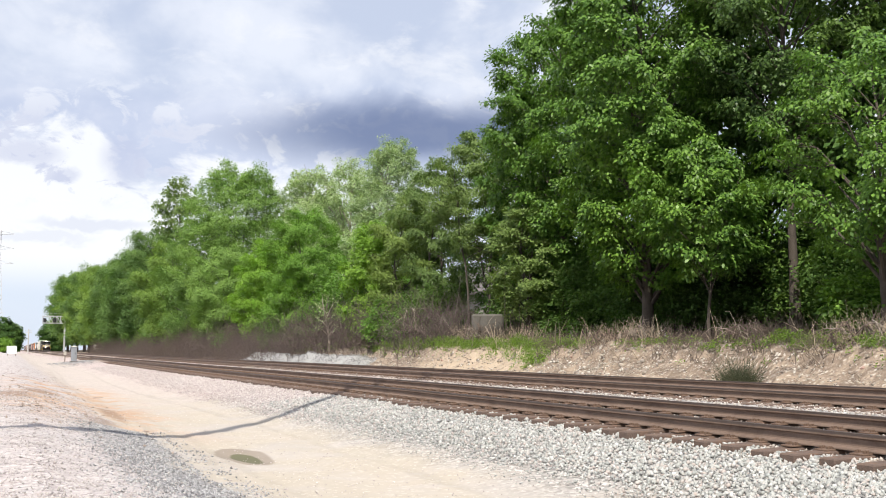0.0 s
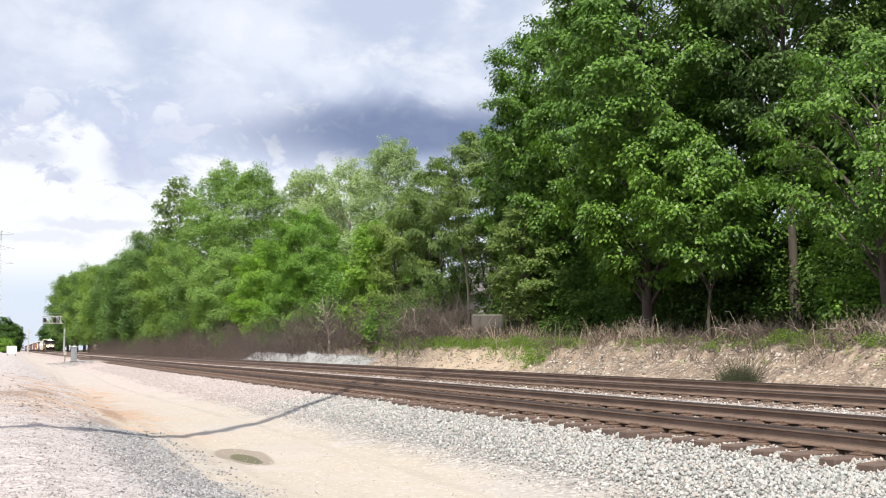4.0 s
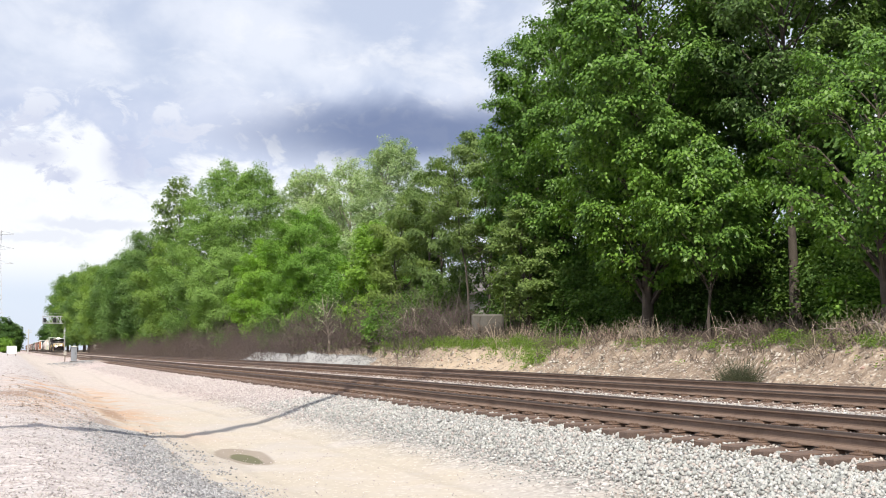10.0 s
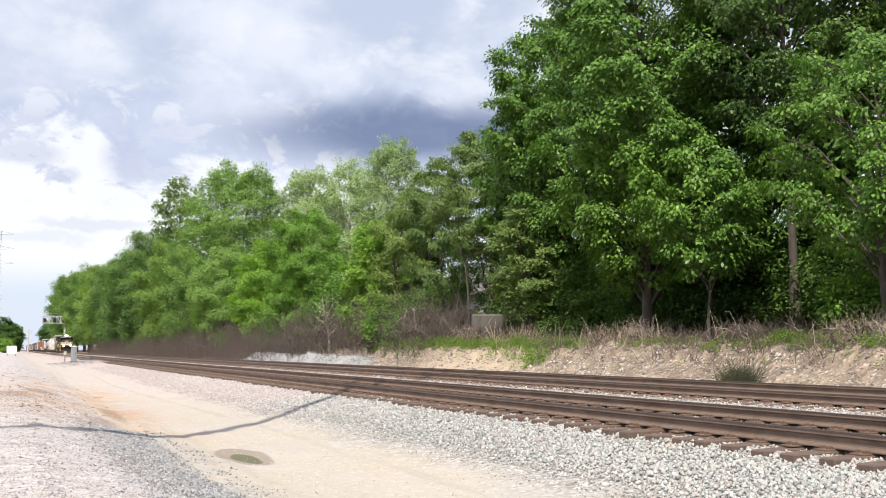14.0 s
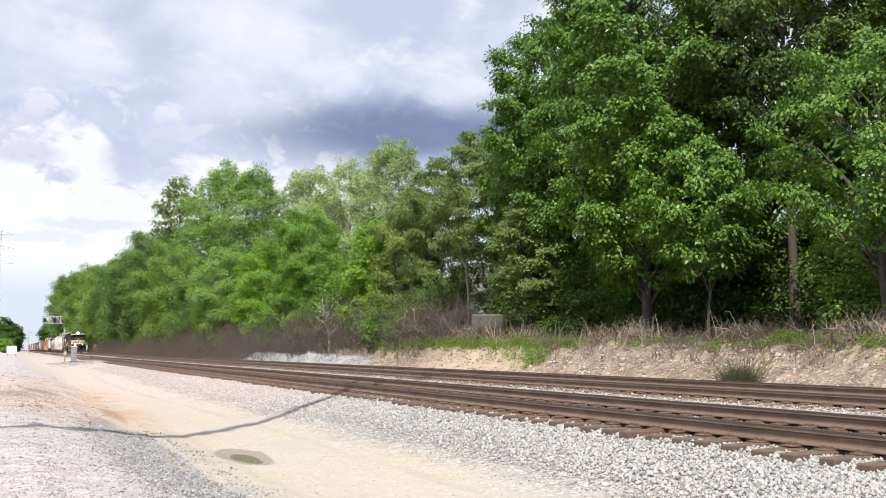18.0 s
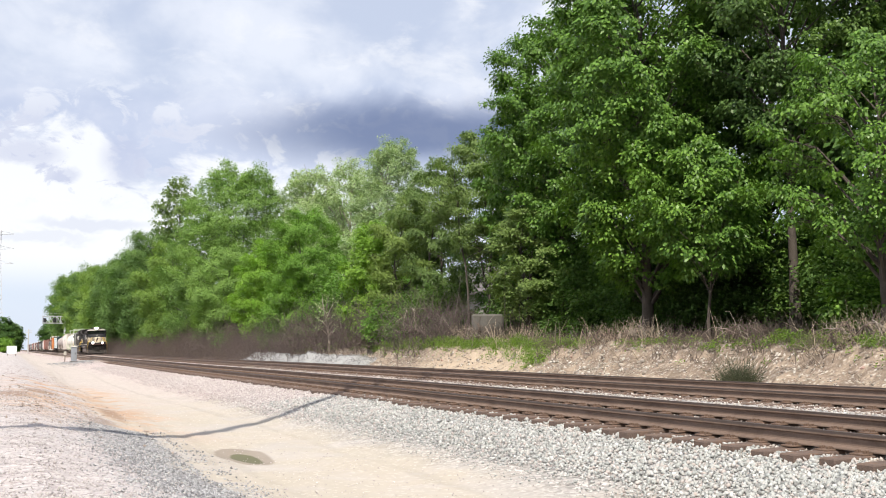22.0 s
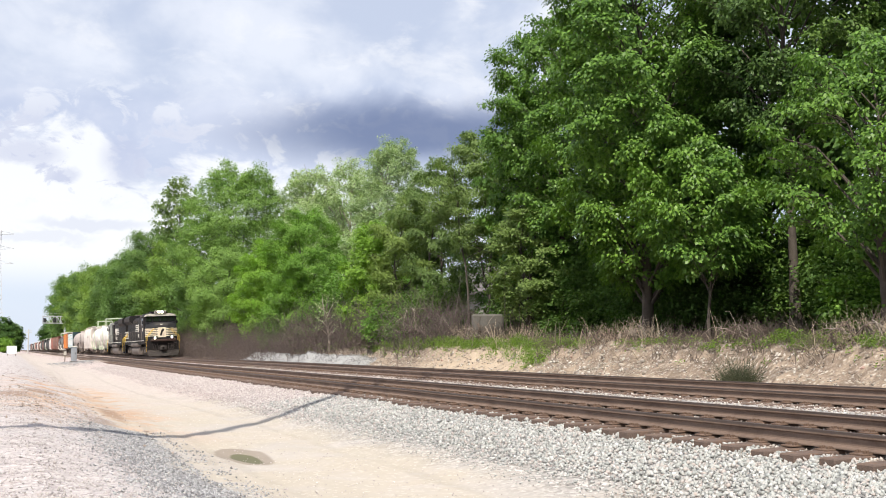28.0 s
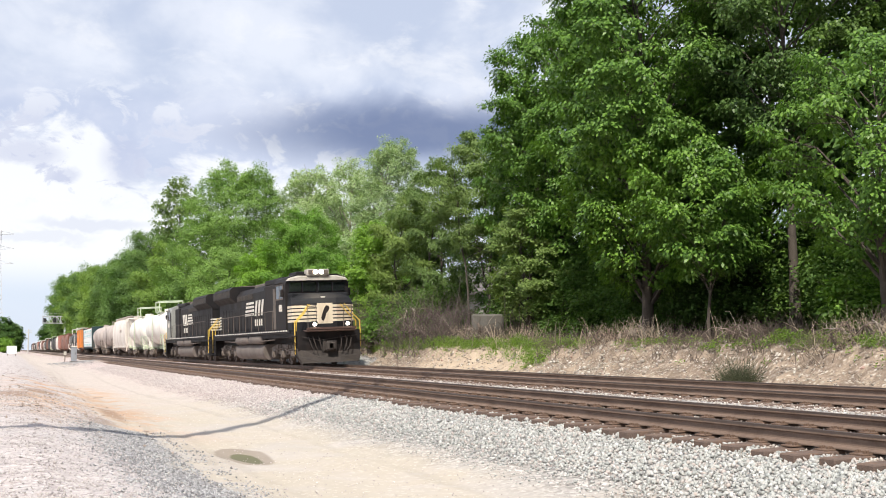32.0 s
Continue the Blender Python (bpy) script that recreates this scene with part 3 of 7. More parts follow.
x, y = RNG.uniform(15.4, 17.9, 1500), 12 + 40 * RNG.uniform(0, 1, 1500) ** 1.2
stones("bank_clods", "brown clods of earth broken from the bank", x, y, 0.03 + 0.15 * RNG.uniform(0, 1, len(x)) ** 5, M_EARTH, -0.12, 0.6, False)


x, y = RNG.uniform(15.35, 17.3, 2200), 12 + 30 * RNG.uniform(0, 1, 2200) ** 1.1
stones("bank_chips", "small white stone chips scattered over the bank", x, y, 0.015 + 0.05 * RNG.uniform(0, 1, len(x)) ** 3, M_BANKROCK, 0.1, 0.7)


def ballast_heap():
    """A long low heap of fresh grey ballast beyond the far track."""
    n = 9000
    y = RNG.uniform(50, 80, n)
    t = RNG.uniform(-1, 1, n)
    crest = np.interp(y, (50, 53, 61, 64, 66, 71, 76, 80), (0.0, 0.45, 0.62, 0.45, 0.42, 0.70, 0.55, 0.0)) + 0.05 * np.sin(y * 2.1)
    x = 15.9 + 0.95 * t
    hgt = crest * np.clip(1 - np.abs(t), 0, 1) ** 0.85
    ob = stones("ballast_heap", "long low heap of fresh grey ballast beyond the far track", x, y, RNG.uniform(0.035, 0.075, n), M_GREYGRAVEL, 0.2)
    me = ob.data
    co = np.empty(len(me.vertices) * 3, np.float32)
    me.vertices.foreach_get("co", co)
    co = co.reshape(n, -1, 3)
    co[..., 2] += hgt[:, None]
    me.vertices.foreach_set("co", co.ravel())
    core_t, core_y = np.linspace(-1.02, 1.02, 9), np.linspace(50, 80, 60)
    gt, gy = np.meshgrid(core_t, core_y)
    gc = np.interp(gy, (50, 53, 61, 64, 66, 71, 76, 80), (0.0, 0.45, 0.62, 0.45, 0.42, 0.70, 0.55, 0.0)) * np.clip(1 - np.abs(gt), 0, 1) ** 0.85
    gx = 15.9 + 0.95 * gt
    v = np.stack((gx, gy, height(gx, gy) + gc - 0.02), -1).reshape(-1, 3)
    i = (np.arange(59)[:, None] * 9 + np.arange(8)[None]).ravel()
    part("heap_core", mesh_of("heap_core", v, np.stack((i, i + 1, i + 10, i + 9), -1), worn("heap_grit", (0.36, 0.355, 0.35), 0.95, amount=0.4, dirt=(0.25, 0.25, 0.25), grain=0.5, scale=3.0), True), None, ob)


ballast_heap()


# ---- the two tracks ----
def rail_outline(x, z):
    """Cross-section of a rail whose head is at x, z."""
    w, b, t = 0.037, 0.076, 0.008
    return [(x - b, z - 0.160), (x + b, z - 0.160), (x + b, z - 0.148), (x + 0.02, z - 0.133), (x + t, z - 0.12), (x + t, z - 0.055), (x + w, z - 0.04),
            (x + w, z - 0.008), (x + w - 0.008, z), (x - w + 0.008, z), (x - w, z - 0.008), (x - w, z - 0.04), (x - t, z - 0.055), (x - t, z - 0.12), (x - 0.02, z - 0.133), (x - b, z - 0.148)]


def rail_bed(name, label, k, plates_to):
    """One track: two rails, ties, tie plates with spikes."""
    xa, xb, za, zb = RAIL_X[k], RAIL_X[k + 1], RAIL_Z[k], RAIL_Z[k + 1]
    bed = tagged(new(name), label, "railway track", kind="structure")
    for x, z in ((xa, za), (xb, zb)):
        s = Shape()
        s.prism([(p, q) for p, q in rail_outline(x, z)], 1, -40.0, 1600.0)
        r = part("rail", s, M_RAIL, bed, "rust-brown steel rail")
        t = Shape()
        t.box((x - 0.0385, -40.0, z - 0.020), (x + 0.0385, 1600.0, z + 0.003))
        part("rail_head", t, M_RAILTOP, r)
    mid, zm = (xa + xb) / 2, (za + zb) / 2
    tilt = Matrix.Rotation(-math.atan2(zb - za, xb - xa), 4, "Y")
    s = Shape()
    s.box((-1.3, -0.11, -0.185), (1.3, 0.11, 0.0), 0.012)
    first = None
    rnd = random.Random(k + 3)
    for yy in TIES[k]:
        m = Matrix.Translation((mid + rnd.uniform(-0.06, 0.06), yy, zm - 0.178 + rnd.uniform(-0.010, 0.004))) @ tilt @ Matrix.Rotation(rnd.uniform(-0.025, 0.025), 4, "Z")
        if first is None:
            first = part("tie", s, M_TIE, bed, at=m)
        else:
            part("tie", first.data, M_TIE, bed, at=m)
    # plates and spikes
    p = Shape()
    p.box((-0.19, -0.09, 0.0), (0.19, 0.09, 0.018), 0.004)
    for sx in (-0.135, -0.10, 0.10, 0.135):
        for sy in (-0.05, 0.05):
            p.box((sx - 0.012, sy - 0.012, 0.0), (sx + 0.012, sy + 0.012, 0.045))
    plate = None
    for yy in TIES[k][TIES[k] < plates_to]:
        for x, z in ((xa, za), (xb, zb)):
            m = Matrix.Translation((x, yy, z - 0.178)) @ tilt
            if plate is None:
                plate = part("tie_plate", p, M_PLATE, bed, "rusty tie plate with spikes", at=m)
            else:
                part("tie_plate", plate.data, M_PLATE, bed, "rusty tie plate with spikes", at=m)
    return bed


rail_bed("railway_track", "near railway track, rusty rails on worn timber ties in grey ballast", 0, 60)
rail_bed("railway_track", "far railway track, rusty rails on timber ties, carrying the train", 2, 50)


# ---- trees and brush ----
SWAYING = []          # (foliage, place on its tree, degrees, beat)


def tube(points, radii, n=7):
    """A bent, tapered limb: vertices and quads."""
    pts, radii = np.asarray(points, float), np.asarray(radii, float)
    d = np.gradient(pts, axis=0)
    d /= np.linalg.norm(d, axis=1, keepdims=True) + 1e-9
    ref = np.where(np.abs(d[:, 2:3]) > 0.9, np.array([[1.0, 0, 0]]), np.array([[0, 0, 1.0]]))
    a = np.cross(d, ref)
    a /= np.linalg.norm(a, axis=1, keepdims=True) + 1e-9
    b = np.cross(d, a)
    w = np.arange(n) * math.tau / n
    v = pts[:, None] + radii[:, None, None] * (np.cos(w)[None, :, None] * a[:, None] + np.sin(w)[None, :, None] * b[:, None])
    k = len(pts)
    i = np.arange(k - 1)[:, None] * n + np.arange(n)[None]
    j = np.arange(k - 1)[:, None] * n + (np.arange(n)[None] + 1) % n
    f = np.stack((i, j, j + n, i + n), -1).reshape(-1, 4)
    return v.reshape(-1, 3), f


def joined(pieces):
    vs, fs, o = [], [], 0
    for v, f in pieces:
        vs.append(v)
        fs.append(f + o)
        o += len(v)
    return np.concatenate(vs), np.concatenate(fs)


def leaves_at(rng, centre, radius, per, leaf, droop=0.55, flat=0.9, facing=None, slim=0.36):
    """Tufts of kite-shaped hanging leaves round the given centres (n x 3) with radii (n)."""
    n = len(centre)
    d = rng.normal(size=(n, per, 3))
    d /= np.linalg.norm(d, axis=2, keepdims=True)
    d[..., 2] = np.where(d[..., 2] < -0.6, -d[..., 2] * 0.6, d[..., 2])
    r = rng.uniform(0.25, 1.0, (n, per, 1)) ** 0.6
    pos = centre[:, None] + d * r * radius[:, None, None] * np.array([1.0, 1.0, flat])
    out = d * np.array([1, 1, 0.6]) + rng.normal(scale=0.35, size=d.shape)
    out[..., 2] -= droop
    out /= np.linalg.norm(out, axis=2, keepdims=True) + 1e-9
    nrm = d + np.array([0, 0, 0.7]) + rng.normal(scale=0.45, size=d.shape)
    if facing is not None:
        nrm = 0.5 * d + 1.1 * facing[:, None] + np.array([0, 0, 0.25]) + rng.normal(scale=0.33, size=d.shape)
    side = np.cross(out, nrm)
    side /= np.linalg.norm(side, axis=2, keepdims=True) + 1e-9
    up = np.cross(side, out)
    size = leaf * rng.uniform(0.6, 1.25, (n, per, 1))
    v = np.stack((pos, pos + out * size * 0.5 + side * size * slim + up * size * 0.10, pos + out * size, pos + out * size * 0.5 - side * size * slim + up * size * 0.10), 2)
    f = np.arange(n * per * 4).reshape(-1, 4)
    return v.reshape(-1, 3), f


def make_tree(name, label, x, y, top, spread, crown_from, seed, leaf_mat, clumps=220, per=70, leaf=0.22, clump=0.9, bark=None, trunk=0.22, lean=0.0, lobes=9, ragged=0.5, stems=1, group="", shape=0.85,
              rise=0.45, fan=0.30, flat=0.55, fill=0.12, droop=0.6, slim=0.36, limbs=1, sway=0.0):
    """A broadleaf tree: forked tapered trunk whose boughs arch out to the crown's edge, each carrying a drooping spray of leaf tufts.
    limbs: into how many separately stirring boughs the foliage is parted."""
    rng = np.random.default_rng(seed)
    base = float(height(x, y)) - 0.05
    tall = top - base
    low = crown_from - base
    root = tagged(new(name), label, "tree", group)
    root.matrix_basis = pose(x, y, base)
    half = tall - low
    ph = rng.uniform(0, math.tau, 4)

    def reach(ang, h):
        wave = sum(k * np.sin(f * ang + g * h + p) for k, f, g, p in zip((0.5, 0.45, 0.4, 0.3), (1, 2, 3, 5), (3.0, 5.0, -4.0, 8.0), ph))
        egg = np.clip(np.sin(math.pi * np.clip(h, 0.03, 0.975) ** shape), 0, 1) ** 0.45
        return spread * egg * (1 + 0.18 * wave * (0.4 + ragged))
    count = int(np.clip(lobes * 2.4 + half / spread * 4, 14, 90))
    hb = (np.arange(count) + rng.uniform(0, 1, count)) / count
    ab = np.arange(count) * 2.39996 + rng.normal(0, 0.3, count)
    rb = reach(ab, hb) * rng.uniform(0.74, 1.0, count)
    tip = np.stack((lean * hb + np.cos(ab) * rb, np.sin(ab) * rb, low + half * hb), -1)
    stem = np.stack((lean * hb * 0.8, np.zeros(count), np.clip(tip[:, 2] - rise * rb - 0.4, low * 0.55, tall * 0.86)), -1)
    run = tip - stem
    length = np.linalg.norm(run, axis=1)
    mid = (stem + tip) / 2 + np.array([0, 0, 1.0]) * (0.16 * length)[:, None]
    side = np.stack((-np.sin(ab), np.cos(ab), np.zeros(count)), -1)
    weight = (0.4 * spread + rb) ** 1.5
    k = np.sort(rng.choice(count, clumps, p=weight / weight.sum()))
    u = (1 - 0.52 * rng.uniform(0, 1, clumps) ** 1.5)[:, None]
    lat = rng.normal(0, 1, clumps) * fan * (0.35 * length[k] + 0.5) * (1.25 - 0.6 * u[:, 0])
    c = (1 - u) ** 2 * stem[k] + 2 * u * (1 - u) * mid[k] + u ** 2 * tip[k] + side[k] * lat[:, None]
    c[:, 2] -= 0.22 * np.abs(lat) + rng.uniform(-0.35, 0.35, clumps) * clump
    d = np.stack((np.cos(ab), np.sin(ab), np.full(count, 0.75)), -1)[k] + side[k] * (lat * 0.5 / spread)[:, None]
    inner = rng.uniform(0, 1, clumps) < fill
    hi, ai = rng.uniform(0.06, 0.92, clumps), rng.uniform(0, math.tau, clumps)
    ri = reach(ai, hi) * rng.uniform(0.05, 0.75, clumps) ** 0.6
    c = np.where(inner[:, None], np.stack((lean * hi + np.cos(ai) * ri, np.sin(ai) * ri, low + half * hi), -1), c)
    c[:, 2] = np.clip(c[:, 2], low * 0.6, tall)
    d /= np.linalg.norm(d, axis=1, keepdims=True)
    rad = clump * rng.uniform(0.55, 1.2, clumps)
    v, f = leaves_at(rng, c, rad, per, leaf, droop, flat=flat, facing=d, slim=slim)
    # trunk and limbs
    pieces = []
    for s in range(stems):
        off = rng.normal(scale=0.35, size=2) * (stems > 1)
        n = 8
        h = np.linspace(0, tall * 0.86, n)
        bow = np.cumsum(rng.normal(scale=0.10, size=(n, 2)), 0) * (h / tall)[:, None] * 2
        pts = np.stack((off[0] * (1 + h / tall * 2) + lean * (h / tall) ** 1.3 + bow[:, 0], off[1] * (1 + h / tall * 2) + bow[:, 1], h), -1)
        rr = trunk * (1 - 0.88 * (h / h[-1])) * (1 + 0.30 * np.exp(-h / 0.35))
        pieces.append(tube(pts, rr, 9))
        for q in range(s, count, stems):
            start = np.array([np.interp(stem[q, 2], h, pts[:, j]) for j in range(3)])
            thick = trunk * (0.16 + 0.16 * (1 - hb[q]))
            pieces.append(tube([start, mid[q], tip[q] * 0.7 + mid[q] * 0.3, tip[q]], [thick, thick * 0.65, thick * 0.35, 0.008], 5))
            for e in c[(k == q) & ~inner][::4]:
                pieces.append(tube([mid[q], (mid[q] + e) / 2 + rng.normal(scale=0.08, size=3), e], [thick * 0.35, thick * 0.22, 0.007], 4))
    tv, tf = joined(pieces)
    part("trunk", mesh_of("trunk", tv, tf, bark or M_BARK, True), None, root)
    v = v.reshape(clumps, -1, 3)
    if limbs == 1:
        part("crown", mesh_of("crown", v.reshape(-1, 3), f, leaf_mat), None, root)
        return root
    # foliage parted by height and by side of the trunk
    levels = max(1, limbs // 2)
    bin_of = np.clip(((c[:, 2] - low) / half * levels).astype(int), 0, levels - 1) * 2 + (c[:, 0] - c[:, 1] * 0.6 < lean * 0.5)
    for j in range(levels * 2):
        mine = v[bin_of == j]
        if len(mine) == 0:
            continue
        pivot = np.array([0.0, 0.0, low + half * (j // 2 + 0.1) / levels])
        w = (mine - pivot).reshape(-1, 3)
        ob = part("leafy_bough", mesh_of("leafy_bough", w, np.arange(len(w)).reshape(-1, 4), leaf_mat), None, root, at=pose(*pivot))
        SWAYING.append((ob, tuple(pivot), sway, 0.9 + 0.13 * len(SWAYING) % 0.7))
    return root


# ---- the train ----
M_BLACK = worn("black_engine_paint", (0.014, 0.013, 0.014), 0.55, 0.0, (0.060, 0.043, 0.035), 0.38, 0.15, 0.8, 0.08, streaks=True, spec=0.18)
M_GLOSSBLACK = worn("clean_black_paint", (0.011, 0.012, 0.015), 0.6, 0.0, (0.045, 0.04, 0.036), 0.3, 0.1, 0.8, 0.04, streaks=True, spec=0.25)
M_GRIME = worn("grimy_running_gear", (0.135, 0.112, 0.095), 0.8, 0.0, (0.055, 0.045, 0.040), 0.7, 0.3, 1.5, 0.3)
M_TANKGRIME = worn("dusty_fuel_tank", (0.16, 0.135, 0.12), 0.75, 0.0, (0.08, 0.065, 0.055), 0.5, 0.25, 1.0, 0.15, streaks=True)
M_WHITE = worn("white_stripe_paint", (0.74, 0.70, 0.62), 0.5, 0.0, (0.36, 0.27, 0.18), 0.5, 0.15, 2.0, 0.05, streaks=True)
M_CREAM = worn("sooty_white_paint", (0.42, 0.39, 0.34), 0.6, 0.0, (0.16, 0.12, 0.09), 0.6, 0.2, 2.5, 0.08, streaks=True)
M_STRIPE = worn("cream_stripe_paint", (0.72, 0.62, 0.46), 0.5, 0.0, (0.42, 0.27, 0.15), 0.5, 0.15, 2.0, 0.05, streaks=True)
M_PLOW = worn("dark_scuffed_steel", (0.036, 0.030, 0.027), 0.85, 0.0, (0.10, 0.082, 0.07), 0.45, 0.25, 1.6, 0.2)
M_YELLOW = worn("yellow_handrail_paint", (0.72, 0.48, 0.07), 0.5, 0.0, (0.35, 0.22, 0.08), 0.4, 0.1, 3.0, 0.05)
M_DECKRUST = worn("rust_brown_platform", (0.072, 0.042, 0.033), 0.75, 0.0, (0.08, 0.05, 0.04), 0.6, 0.3, 2.0, 0.2)
M_WHEEL = worn("worn_wheel_steel", (0.13, 0.10, 0.085), 0.55, 0.6, (0.06, 0.045, 0.04), 0.5, 0.2, 3.0, 0.1)
M_GREYCAB = worn("dusty_grey_cab_paint", (0.27, 0.28, 0.26), 0.6, 0.0, (0.20, 0.17, 0.14), 0.5, 0.2, 1.0, 0.08, streaks=True)
M_LAMP = lamp_glow("lit_lamp", (1.0, 0.86, 0.66), 500.0)
M_DULL = worn("unlit_lamp_lens", (0.40, 0.40, 0.38), 0.2, 0.3, amount=0.1)


def glass_material(name, color, rough=0.06):
    m, n, p, geo, pos = material(name)
    p.inputs["Base Color"].default_value = (*color, 1)
    p.inputs["Roughness"].default_value = rough
    p.inputs["Specular IOR Level"].default_value = 0.8
    n.link(n.bump(n.noise(pos, 1.5, 1.0), 0.04, 0.05), p.inputs["Normal"])
    return m


M_CABGLASS = glass_material("dark_cab_glass", (0.012, 0.014, 0.016))


def wheelset_mesh(r):
    s = Shape()
    for side in (-1, 1):
        x = side * 0.7525
        rings = []
        for dx, rr in ((-0.07 * side, 0.0), (-0.07 * side, r + 0.028), (-0.045 * side, r + 0.028), (-0.035 * side, r), (0.065 * side, r - 0.004), (0.065 * side, r - 0.07), (0.02 * side, r - 0.10), (0.02 * side, 0.14), (0.075 * side, 0.12), (0.075 * side, 0.0)):
            rings.append([(x + dx, max(rr, 0.004) * math.cos(k * math.tau / 18), max(rr, 0.004) * math.sin(k * math.tau / 18)) for k in range(18)])
        s.loft(rings)
        # holes and marks that show the turning
        for k in range(6):
            a = k * math.tau / 6
            s.rod((x + 0.012 * side, 0.26 * math.cos(a), 0.26 * math.sin(a)), (x + 0.035 * side, 0.26 * math.cos(a), 0.26 * math.sin(a)), 0.035, n=6)
    s.rod((-0.75, 0, 0), (0.75, 0, 0), 0.085, n=10)
    bmesh.ops.recalc_face_normals(s.bm, faces=s.bm.faces)
    me = bpy.data.meshes.new("wheelset")
    s.bm.to_mesh(me)
    s.bm.free()
    me.materials.append(M_WHEEL)
    return me


ENGINE_WHEEL, CAR_WHEEL = 0.53, 0.44
WHEEL_ENGINE, WHEEL_CAR = wheelset_mesh(ENGINE_WHEEL), wheelset_mesh(CAR_WHEEL)
TURNING = []          # (wheelset, radius, sense)
ROLLING = []          # (thing, distance behind the train's nose, turned round)


def engine_truck(thing, y0, sense):
    """Three-axle truck with side frames, springs and brake gear; y0 is the middle axle."""
    t = Shape()
    for side in (-1, 1):
        x = side * 1.02
        t.prism([(y0 - 2.75, 0.62), (y0 - 2.6, 0.86), (y0 - 1.2, 0.98), (y0 + 1.2, 0.98), (y0 + 2.6, 0.86), (y0 + 2.75, 0.62), (y0 + 2.3, 0.50), (y0 + 1.5, 0.58), (y0 + 0.6, 0.50), (y0 - 0.6, 0.50), (y0 - 1.5, 0.58), (y0 - 2.3, 0.50)], 0, x - 0.09, x + 0.09)
        for ax in (-1.95, 0.0, 1.95):
            t.box((x - 0.16 + 0.05 * side, y0 + ax - 0.24, 0.36), (x + 0.16 + 0.05 * side, y0 + ax + 0.24, 0.72), 0.04)
            t.rod((x, y0 + ax, ENGINE_WHEEL), (x + 0.24 * side, y0 + ax, ENGINE_WHEEL), 0.15, n=12)
        for ax in (-1.35, -0.6, 0.6, 1.35):
            t.rod((x + 0.06 * side, y0 + ax, 0.56), (x + 0.06 * side, y0 + ax, 0.96), 0.12, n=10)
        for ax in (-0.98, 0.98):
            t.rod((x + 0.14 * side, y0 + ax - 0.28, 0.88), (x + 0.14 * side, y0 + ax + 0.28, 0.88), 0.12, n=10)
            t.box((x - 0.05, y0 + ax - 0.07, 0.22), (x + 0.10, y0 + ax + 0.07, 0.62), 0.02)
        t.bend([(x + 0.2 * side, y0 - 2.5, 0.80), (x + 0.22 * side, y0 - 1.2, 0.70), (x + 0.2 * side, y0, 0.82), (x + 0.22 * side, y0 + 1.2, 0.70), (x + 0.2 * side, y0 + 2.4, 0.80)], 0.025, 5)
        t.box((x - 0.1, y0 - 2.85, 0.30), (x + 0.1, y0 - 2.55, 0.60), 0.02)
    t.box((-0.95, y0 - 0.4, 0.55), (0.95, y0 + 0.4, 0.9), 0.05)
    t.box((-0.95, y0 - 2.75, 0.62), (0.95, y0 - 2.55, 0.82), 0.02)
    truck = part("truck", t, M_GRIME, thing, "grimy three-axle truck")
    for ax in (-1.95, 0.0, 1.95):
        w = part("wheelset", WHEEL_ENGINE, M_WHEEL, truck, at=pose(0, y0 + ax, ENGINE_WHEEL))
        TURNING.append((w, ENGINE_WHEEL, sense, y0 + ax))
    return truck


def step_rails(thing, y, sgn, side):
    """The bright handrails beside the corner steps."""
    s = Shape()
    x = side * 1.50
    for k in (0.0, 0.42):
        s.bend([(x - 0.30 * k * side, y + sgn * k * 0.5, 0.55), (x - 0.30 * k * side, y + sgn * k * 0.5, 1.95), (x - (0.40 + 0.3 * k) * side, y + sgn * (k * 0.5 + 0.06), 2.36), (x - (0.66 + 0.3 * k) * side, y + sgn * (k * 0.5 + 0.1), 2.72)], 0.026, 6)
    part("corner_handrail", s, M_YELLOW, thing, "yellow corner handrail")


def bars(thing, name, rects, mat, x, label="", depth=0.012):
    """Flat painted shapes on a side plane x: (y0, z0, y1, z1)."""
    for y0, z0, y1, z1 in rects:
        s = Shape()
        s.box((x - depth / 2, min(y0, y1), z0), (x + depth / 2, max(y0, y1), z1))
        part(name, s, mat, thing, label)


